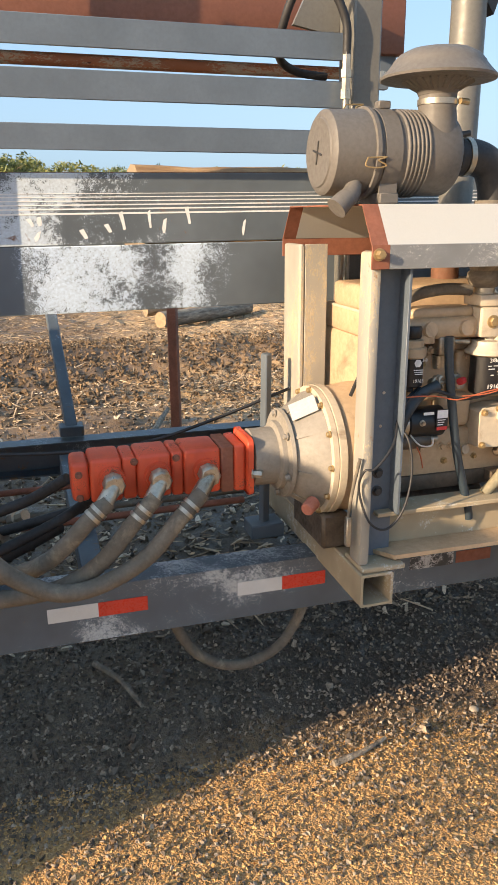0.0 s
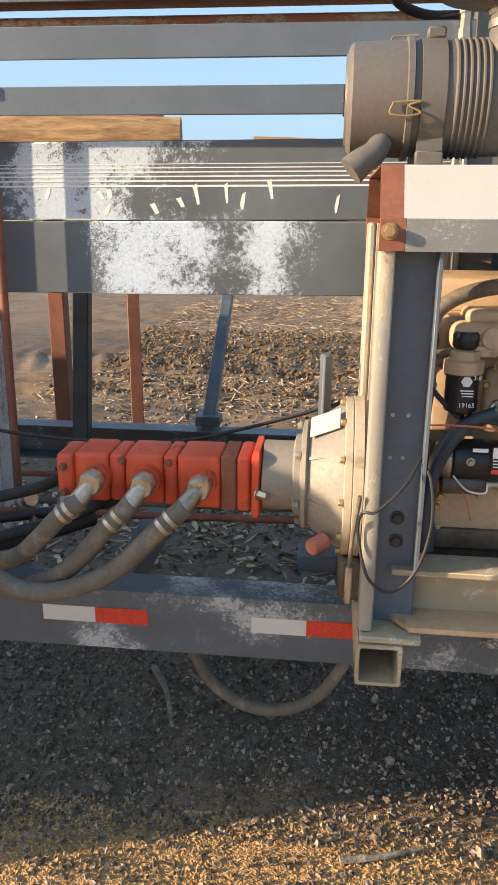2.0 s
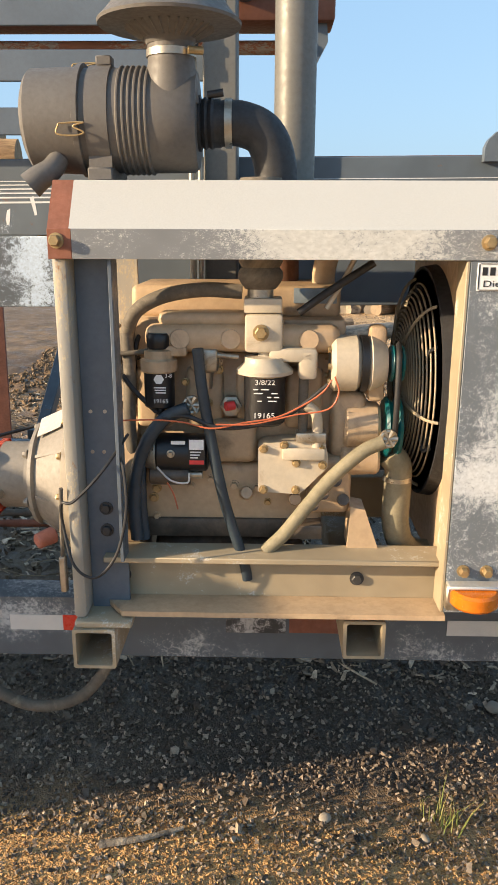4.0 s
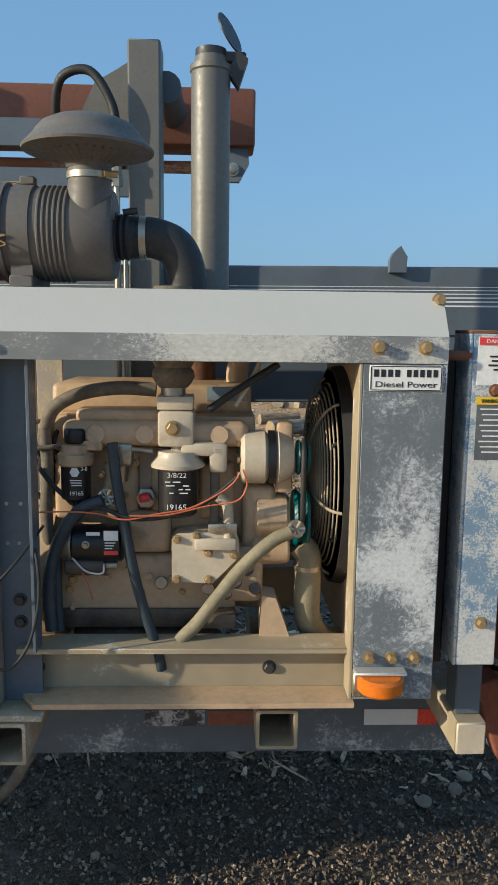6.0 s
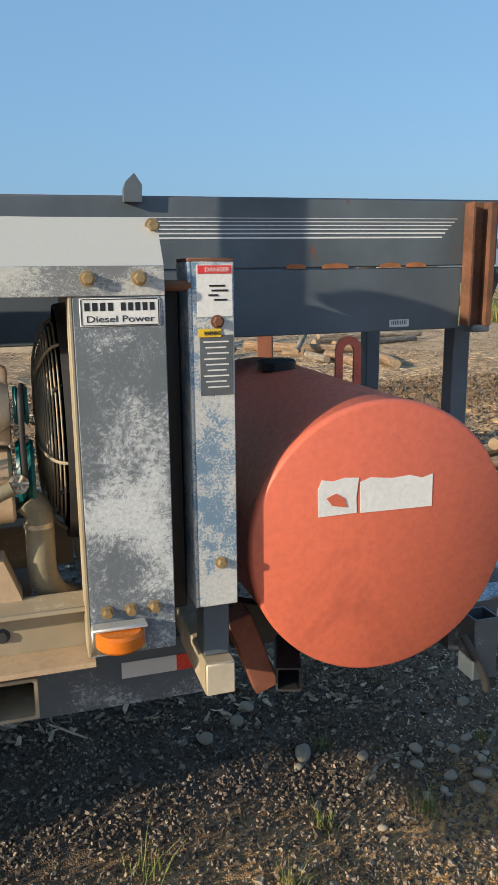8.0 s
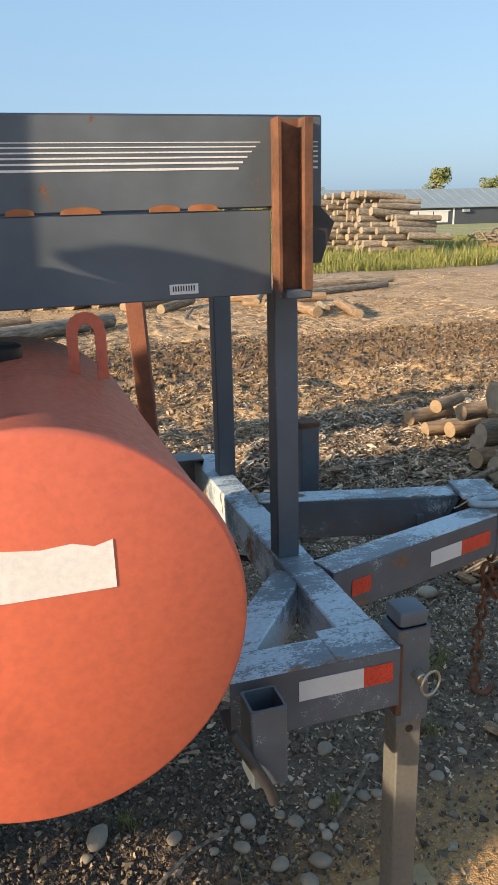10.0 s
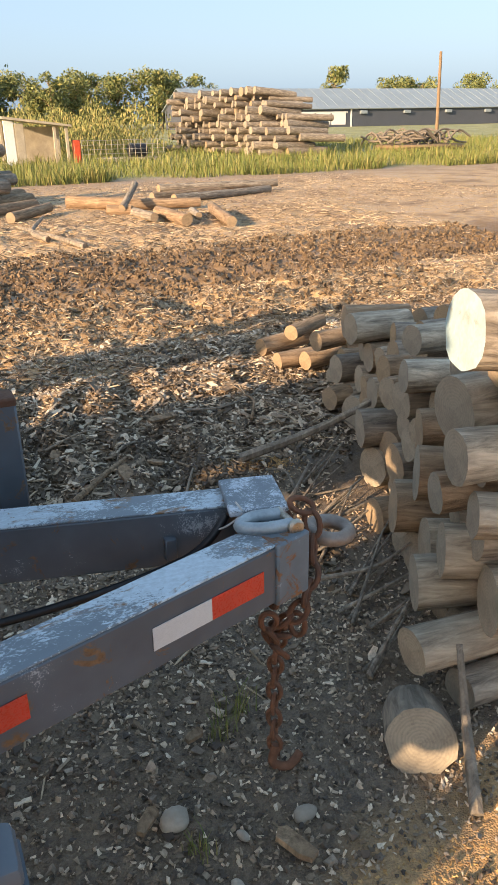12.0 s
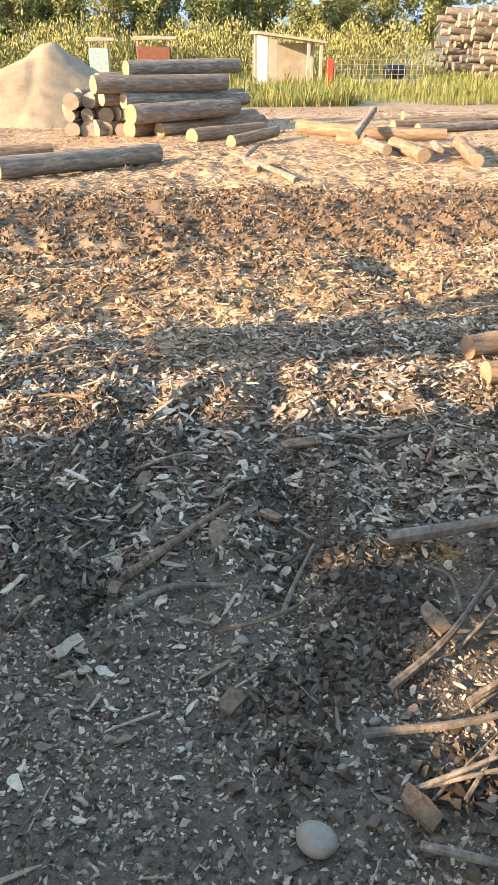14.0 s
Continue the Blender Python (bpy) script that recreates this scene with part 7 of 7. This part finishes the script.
stick([(5.95, 12.3, 0.04), (5.75, 12.9, 0.08), (5.3, 13.8, 0.2)], 0.05, "pale forked branch lying in the yard")
stick([(5.6, 13.1, 0.06), (5.45, 13.5, 0.12), (5.75, 14.2, 0.25)], 0.05, "pale forked branch lying in the yard")
stick([(0.2, 2.75, 0.02), (0.28, 2.6, 0.03), (0.34, 2.42, 0.02)], 0.014, "grey split stick under the frame")
stick([(0.60, 4.6, 0.1), (0.85, 5.0, 0.3), (1.0, 5.3, 0.4)], 0.03, "grey broken branch in the mud")
stick([(0.9, 1.95, 0.01), (1.02, 1.98, 0.012), (1.13, 2.03, 0.01)], 0.012, "flat grey splinter on the gravel")
for k in range(26):
    x, y, a = 2.8 + 4.0 * rl.random(), 4.4 + 2.6 * rl.random(), rl.random() * 6.3
    L = 0.10 + 0.18 * rl.random()
    stick([(x, y, 0.03), (x + L * math.cos(a), y + L * math.sin(a), 0.04 + 0.06 * rl.random()), (x + 1.9 * L * math.cos(a + 0.25), y + 1.9 * L * math.sin(a + 0.25), 0.03)], 0.004 + 0.007 * rl.random(), "broken dry stick among the wood chips", "sticks among the chips", "bark_grey" if k % 3 else "bark")


def slab(x, y, w, h, ang, label, m="bark"):
    w, h = w * 0.6, h * 0.6
    bm = prism(B(), [(-w, -h), (w * 0.8, -h * 0.9), (w, 0.0), (w * 0.7, h), (-w * 0.6, h * 0.8), (-w * 1.1, 0.2 * h)], -0.008, 0.008, "z")
    bmesh.ops.transform(bm, matrix=Matrix.Rotation(ang, 4, "Z") @ Matrix.Rotation(0.18, 4, "X"), verts=bm.verts)
    ob = part("bark_slab", bm, M[m])
    ob.location = (x, y, height(x, y) + 0.03)
    return tagged(ob, label, "bark slab", "bark slabs")


for x, y, w, h, a in ((4.35, 4.35, 0.07, 0.05, 0.8), (4.6, 5.3, 0.08, 0.05, 2.2), (4.1, 5.6, 0.09, 0.05, 1.1), (5.05, 4.62, 0.05, 0.11, 0.4), (4.12, 2.74, 0.10, 0.045, 1.9), (4.03, 3.22, 0.05, 0.025, 0.2), (4.38, 5.1, 0.06, 0.13, 0.1), (4.82, 5.75, 0.17, 0.05, 0.1), (4.78, 3.95, 0.05, 0.10, 0.6), (4.0, 4.85, 0.05, 0.035, 1.2), (5.4, 6.05, 0.12, 0.05, 0.4), (3.8, 2.98, 0.07, 0.03, 0.7), (2.75, 6.2, 0.10, 0.05, 0.3), (5.5, 7.68, 0.07, 0.06, 0.2)):
    slab(x, y, w, h, a, "curled pale piece of bark on the mud")
for x, y in ((4.95, 3.45), (4.9, 3.6), (5.0, 3.75), (4.88, 4.0), (5.02, 4.05), (4.8, 3.3), (5.15, 4.3), (5.2, 4.55), (5.35, 4.75)):
    for k in range(3):
        a = rl.random() * 1.2 - 0.2
        stick([(x - 0.12, y - 0.1 * a, 0.02), (x + 0.05, y + 0.06 * a, 0.03 + 0.03 * k), (x + 0.24, y + 0.24 * a, 0.05 + 0.06 * k)], 0.005 + 0.006 * rl.random(), "split kindling stick by the firewood heap", "kindling")


# ---------------------------------------------------------------- plants
def blades(name, spots, h, w, material, label, category, lean=0.35, kind="stuff"):
    v, f = [], []
    for x, y, k in spots:
        z = height(x, y) if y < 23 else far_z(y)
        a, ln = rng.uniform(0, 6.28), rng.normal(0, lean)
        hh = h * k * rng.uniform(0.6, 1.3)
        dx, dy = math.cos(a) * w * k, math.sin(a) * w * k
        ox, oy = math.cos(a + 1.57) * ln * hh, math.sin(a + 1.57) * ln * hh
        i = len(v)
        v += [(x - dx, y - dy, z - 0.01), (x + dx, y + dy, z - 0.01), (x + dx * 0.6 + ox * 0.4, y + dy * 0.6 + oy * 0.4, z + hh * 0.6), (x - dx * 0.6 + ox * 0.4, y - dy * 0.6 + oy * 0.4, z + hh * 0.6), (x + ox, y + oy, z + hh)]
        f += [(i, i + 1, i + 2, i + 3), (i + 3, i + 2, i + 4)]
    me = bpy.data.meshes.new(name)
    me.from_pydata(v, [], f)
    me.materials.append(material)
    return tagged(new(name, me), label, category, kind=kind)


def tuft(x, y, s):
    blades("grass_tuft", [(x + rng.normal(0, 0.025 * s), y + rng.normal(0, 0.025 * s), 1.0) for _ in range(40)], 0.075 * s, 0.002, M["grass"], "small green grass tuft growing in the gravel", "grass tuft", 0.6, "")


for x, y, s in ((1.92, 2.18, 1.2), (2.55, 2.3, 0.8), (2.35, 2.05, 0.9), (2.95, 2.28, 1.1), (1.6, 1.78, 0.9), (4.12, 3.22, 1.0), (4.2, 3.28, 1.1), (3.9, 2.85, 0.6), (2.72, 2.72, 0.7), (3.4, 2.62, 0.6)):
    tuft(x, y, s)
g = []
for _ in range(52000):
    y = 24.2 + 30 * rng.random() ** 1.7
    x = rng.uniform(-8, 46) if y > 30 else rng.uniform(-1, 34)
    edge = 24.2 + 0.9 * math.sin(0.7 * x) + 0.5 * math.sin(1.9 * x) + max(0, (7 - x)) * 0.4
    if y > edge:
        g.append((x, y, rng.uniform(0.7, 1.5) * (1 + 0.45 * math.sin(x * 0.9 + y) * math.sin(0.37 * x - 0.6 * y))))
blades("meadow_grass", g, 0.26, 0.012, M["grass"], "tall yellow-green meadow grass", "grass", 0.65)
v, f = [], []
for _ in range(56000):
    x, y = rng.uniform(-16, 17.5), rng.uniform(40, 52)
    top = 1.6 + 0.5 * math.sin(0.9 * x + 0.3 * y) + 0.35 * math.sin(2.3 * x - y) + 0.4 * rng.random()
    z = far_z(y) + max(0.0, top) * rng.random() ** 0.7
    a, s = rng.uniform(0, 6.28), rng.uniform(0.02, 0.05)
    j = len(v)
    v += [(x - s * math.cos(a), y - s * math.sin(a), z), (x + 0.3 * s, y, z + 2.6 * s), (x + s * math.cos(a), y + s * math.sin(a), z + 0.5 * s), (x, y - 0.2 * s, z - 1.6 * s)]
    f.append((j, j + 1, j + 2, j + 3))
me = bpy.data.meshes.new("tall_weeds")
me.from_pydata(v, [], f)
me.materials.append(M["weeds"])
tagged(new("tall_weeds", me), "tall dry yellow weeds and brush", "weeds", kind="stuff")


def tree(x, y, h, w, sparse=1.0, trunk_share=0.08):
    t = thing("tree", (x, y, float(lie(x, y))), "broad green tree at the meadow's edge" if sparse > 0.6 else "thin sparse tree with bare twigs", "tree", "trees behind the meadow")
    z0 = float(lie(x, y)) - 0.1
    bm = tube(B(), [(x, y, z0), (x + 0.02 * h, y, z0 + 0.3 * h), (x - 0.01 * h, y, z0 + 0.85 * h)], 0.028 * h, 8, 4, True, 0.006 * h)
    for k in range(7):
        a, s = k * 2.4, 0.3 + 0.07 * k
        tube(bm, [(x, y, z0 + s * h), (x + 0.2 * w * math.cos(a), y + 0.2 * w * math.sin(a), z0 + (s + 0.10) * h), (x + 0.4 * w * math.cos(a), y + 0.4 * w * math.sin(a), z0 + (s + 0.18) * h)], 0.010 * h, 6, 3, True, 0.002 * h)
    part("trunk", bm, M["bark"], t)
    n = int(6500 * sparse)
    lobes = [(rng.normal(0, 0.27) * w, rng.normal(0, 0.25) * w, h * rng.uniform(trunk_share + 0.05, 0.9), rng.uniform(0.15, 0.26) * w) for _ in range(26)]
    v, f = [], []
    for i in range(n):
        lx, ly, lz, lr = lobes[i % len(lobes)]
        d = rng.normal(0, 1, 3)
        d = d / np.linalg.norm(d) * lr * rng.uniform(0.5, 1.08)
        p = np.array((x + lx + d[0], y + ly + d[1], max(z0 + 0.12 * h, z0 + lz + d[2] * 0.8)))
        s = rng.uniform(0.008, 0.022) * h
        u, q = rng.normal(0, 1, 3) * s, rng.normal(0, 1, 3) * s
        j = len(v)
        v += [tuple(p - u), tuple(p + q * 0.6), tuple(p + u), tuple(p - q * 0.6)]
        f.append((j, j + 1, j + 2, j + 3))
    zb = float(lie(x, y))
    me = bpy.data.meshes.new("crown")
    me.from_pydata([(a - x, b - y, c - zb) for a, b, c in v], [], f)
    me.materials.append(M["leaves"])
    new("crown", me).parent = t
    return t


for x, y, h, w, s in ((38, 150, 9.5, 9, 1.2), (47, 152, 10.0, 10, 1.2), (55, 150, 10.5, 9, 1.2), (61, 158, 10.2, 9, 1.2), (30, 150, 9.0, 8, 1.0), (33.5, 146, 10.0, 5, 0.35), (22, 152, 9.8, 9, 1.2), (14, 148, 10.5, 9, 1.2), (7, 150, 11.5, 10, 1.2), (-1, 146, 12.0, 10, 1.2), (-9, 150, 12.5, 11, 1.2), (-18, 150, 12.0, 11, 1.2), (-28, 150, 11.5, 11, 1.0), (-38, 152, 12.0, 12, 1.0), (-50, 152, 12.0, 13, 1.0), (-64, 155, 13, 14, 1.0),
                      (26, 158, 10.5, 9, 1.0), (18, 160, 11.5, 9, 1.0), (3, 160, 12.5, 10, 1.0), (-14, 160, 13.5, 11, 1.0), (-24, 160, 13, 11, 1.0), (43, 160, 10.5, 9, 1.0), (104, 168, 13.0, 6, 0.5), (124, 172, 11.0, 9, 1.0), (132, 172, 10.6, 9, 1.0), (150, 172, 12.0, 10, 1.0), (-84, 160, 13, 15, 1.0), (-105, 165, 13, 15, 1.0)):
    tree(x, y, h, w, s)

# ---------------------------------------------------------------- buildings and yard odds
barn = thing("long_barn", (92, 125, 0), "long dark-sided barn with a pale grey metal roof", "barn")
BX0, BX1, BY = 50.0, 150.0, 120.0
part("wall", box(B(), BX0, BX1, BY, BY + 0.2, -0.15, 2.95, 0), M["barn_wall"], barn)
part("end_wall", prism(B(), [(BY + 0.2, -0.15), (BY + 14, -0.15), (BY + 14, 2.95), (BY + 7, 6.1), (BY + 0.2, 2.95)], BX0, BX0 + 0.2, "x"), M["barn_wall"], barn)
part("roof", strip(B(), [(BY - 0.5, 2.85), (BY + 7, 6.15), (BY + 14.5, 2.85)], BX0 - 0.4, BX1, 0.12), M["barn_roof"], barn)
for k in range(50):
    part("roof_seam", beam_between(B(), (BX0 + 2.0 * k, BY - 0.5, 2.88), (BX0 + 2.0 * k, BY + 7, 6.18), 0.06, 0.05, 0), M["barn_roof"], barn)
for k in range(7):
    x = 56.5 + 3.0 * k
    d = part("door_panel", box(B(), x, x + 2.75, BY - 0.08, BY, 0.35, 2.2, 0.01), M["barn_door"], barn, "white door panel")
part("door_rail", box(B(), 56.2, 77.6, BY - 0.12, BY, 2.2, 2.4, 0.01), M["barn_door"], barn)
for x in (80, 89, 98, 107, 116, 125):
    part("wall_vent", box(B(), x, x + 1.3, BY - 0.5, BY, 2.0, 2.5, 0.02), M["barn_roof"], barn, "pale wall vent hood")
part("corner_trim", box(B(), 78.2, 78.5, BY - 0.06, BY, -0.1, 2.95, 0), M["barn_door"], barn)
pole = thing("utility_pole", (50.2, 61, 0), "plain brown wooden pole in the meadow", "pole")
part("pole", rod(B(), (50.2, 61, -0.3), (50.0, 61, 6.6), 0.16, 0.12), M["bark"], pole)
single("brush_pile", box(B(), 27, 31.0, 34, 36.5, -0.1, 0.15, 0.1), M["clods"], (29, 35, -0.1), "low mound of earth under a brush pile", "mound")
bm = B()
for k in range(60):
    x, y, a = 27 + 4 * rl.random(), 34 + 2.5 * rl.random(), rl.random() * 3
    tube(bm, [(x, y, 0.1 + 0.6 * rl.random()), (x + 0.7 * math.cos(a), y + 0.6 * math.sin(a), 0.2 + 0.7 * rl.random()), (x + 1.5 * math.cos(a), y + 1.2 * math.sin(a), 0.1 + 0.6 * rl.random())], 0.05, 6, 3)
single("brush_branches", bm, M["bark_grey"], (29, 35, 0), "tangle of grey branches on a mound", "brush", kind="stuff")

saw = B()
nx = 90
vs = [[saw.verts.new((1.6 + 3.4 * (i / nx - 0.5) * 2, 21.2 + 2.8 * (j / nx - 0.5) * 2, 0)) for i in range(nx + 1)] for j in range(nx + 1)]
for row in vs:
    for v in row:
        dx, dy = (v.co.x - 2.2) / 2.2, (v.co.y - 21.4) / 2.4
        d = math.hypot(dx, dy) * (1 + 0.15 * noise.noise((dx * 2, dy * 2, 3)))
        cone = 1.78 * max(0.0, 1 - math.sqrt(d * d + 0.012)) + 0.62 * max(0.0, 1 - math.hypot((v.co.x - 0.5) / 1.4, (v.co.y - 20.4) / 1.5))
        v.co.z = -0.26 + cone * (1 + 0.05 * noise.noise((dx * 3, dy * 3, 9))) + 0.025 * noise.noise((dx * 9, dy * 9, 0)) + 0.02 * noise.noise((dx * 26, dy * 26, 5))
for j in range(nx):
    for i in range(nx):
        saw.faces.new((vs[j][i], vs[j][i + 1], vs[j + 1][i + 1], vs[j + 1][i]))
single("sawdust_mound", saw, M["sawdust"], (2.2, 21.4, -0.25), "large cone of pale tan sawdust", "sawdust pile")

shed = thing("lean_to_shed", (10.0, 28, -0.18), "small weathered lean-to shed with a white door", "shed")
part("side_board", box(B(), 8.55, 8.95, 27.4, 27.5, -0.2, 1.55, 0.01), M["barn_door"], shed, "white board side")
part("side_board", box(B(), 9.0, 9.35, 27.4, 27.5, -0.2, 1.45, 0.01), M["shed_wood"], shed)
part("roof", prism(B(), [(8.5, 1.62), (11.3, 1.28), (11.3, 1.36), (8.5, 1.72)], 27.2, 29.4), M["shed_wood"], shed, "pale plank roof")
for x, y, h in ((11.1, 27.4, 1.3), (11.1, 29.2, 1.3), (8.7, 29.2, 1.6), (10.6, 27.4, 1.32)):
    part("post", box(B(), x - 0.06, x + 0.06, y - 0.06, y + 0.06, -0.2, h, 0.01), M["shed_wood"], shed)
part("back_wall", box(B(), 8.6, 11.2, 29.3, 29.36, -0.2, 1.3, 0.01), M["shed_wood"], shed)
shed.location.y += 8.5
crate = single("orange_crate", box(B(), 11.35, 11.65, 27.4, 27.7, -0.18, 0.75, 0.03), M["pump"], (11.5, 27.5, -0.18), "small faded orange crate beside the shed", "crate")
pen = thing("wire_pen", (13.3, 27, -0.18), "low welded-wire fence panel in the grass", "fence")
for k in range(15):
    part("wire", rod(B(), (11.6 + 0.26 * k, 27, -0.2), (11.6 + 0.26 * k, 27, 0.75), 0.012, None, 5), M["steel"], pen)
for k in range(5):
    part("wire", rod(B(), (11.6, 27, 0.0 + 0.18 * k), (15.3, 27, 0.0 + 0.18 * k), 0.010, None, 5), M["steel"], pen)
pen.location.y += 8.5
barrel = single("black_barrel", lathe(B(), (13.9, 27.8, 0.25), (1, 0.1, 0), [(0, 0.26), (0.05, 0.3), (0.75, 0.3), (0.8, 0.26)], 20), M["black"], (13.9, 27.8, -0.1), "black barrel lying on the pen platform", "barrel")
platform = single("pen_platform", box(B(), 12.6, 15.2, 27.3, 28.4, -0.2, -0.02, 0.02), M["shed_wood"], (13.9, 27.8, -0.2), "low plank platform in the pen", "platform")
for ob in (crate, barrel, platform):
    ob.location.y += 8.5
for x0, x1, y, z1, m, lab in ((1.8, 2.6, 39, 1.1, "cut_paint", "pale blue barrel crate far in the meadow"), (3.8, 5.2, 39, 1.15, "oxide", "rusty red steel cage far in the meadow")):
    t = thing("steel_crate", ((x0 + x1) / 2, y, -0.1), lab, "crate", "crates in the meadow")
    part("body", box(B(), x0, x1, y, y + 0.8, -0.15, z1, 0.02), M[m], t)
    part("lid", box(B(), x0 - 0.1, x1 + 0.3, y - 0.1, y + 0.9, z1 + 0.25, z1 + 0.4, 0.02), M["shed_wood"], t)
    for dx in (0.05, x1 - x0 - 0.05):
        part("post", box(B(), x0 + dx - 0.04, x0 + dx + 0.04, y, y + 0.08, z1, z1 + 0.26, 0.01), M["shed_wood"], t)
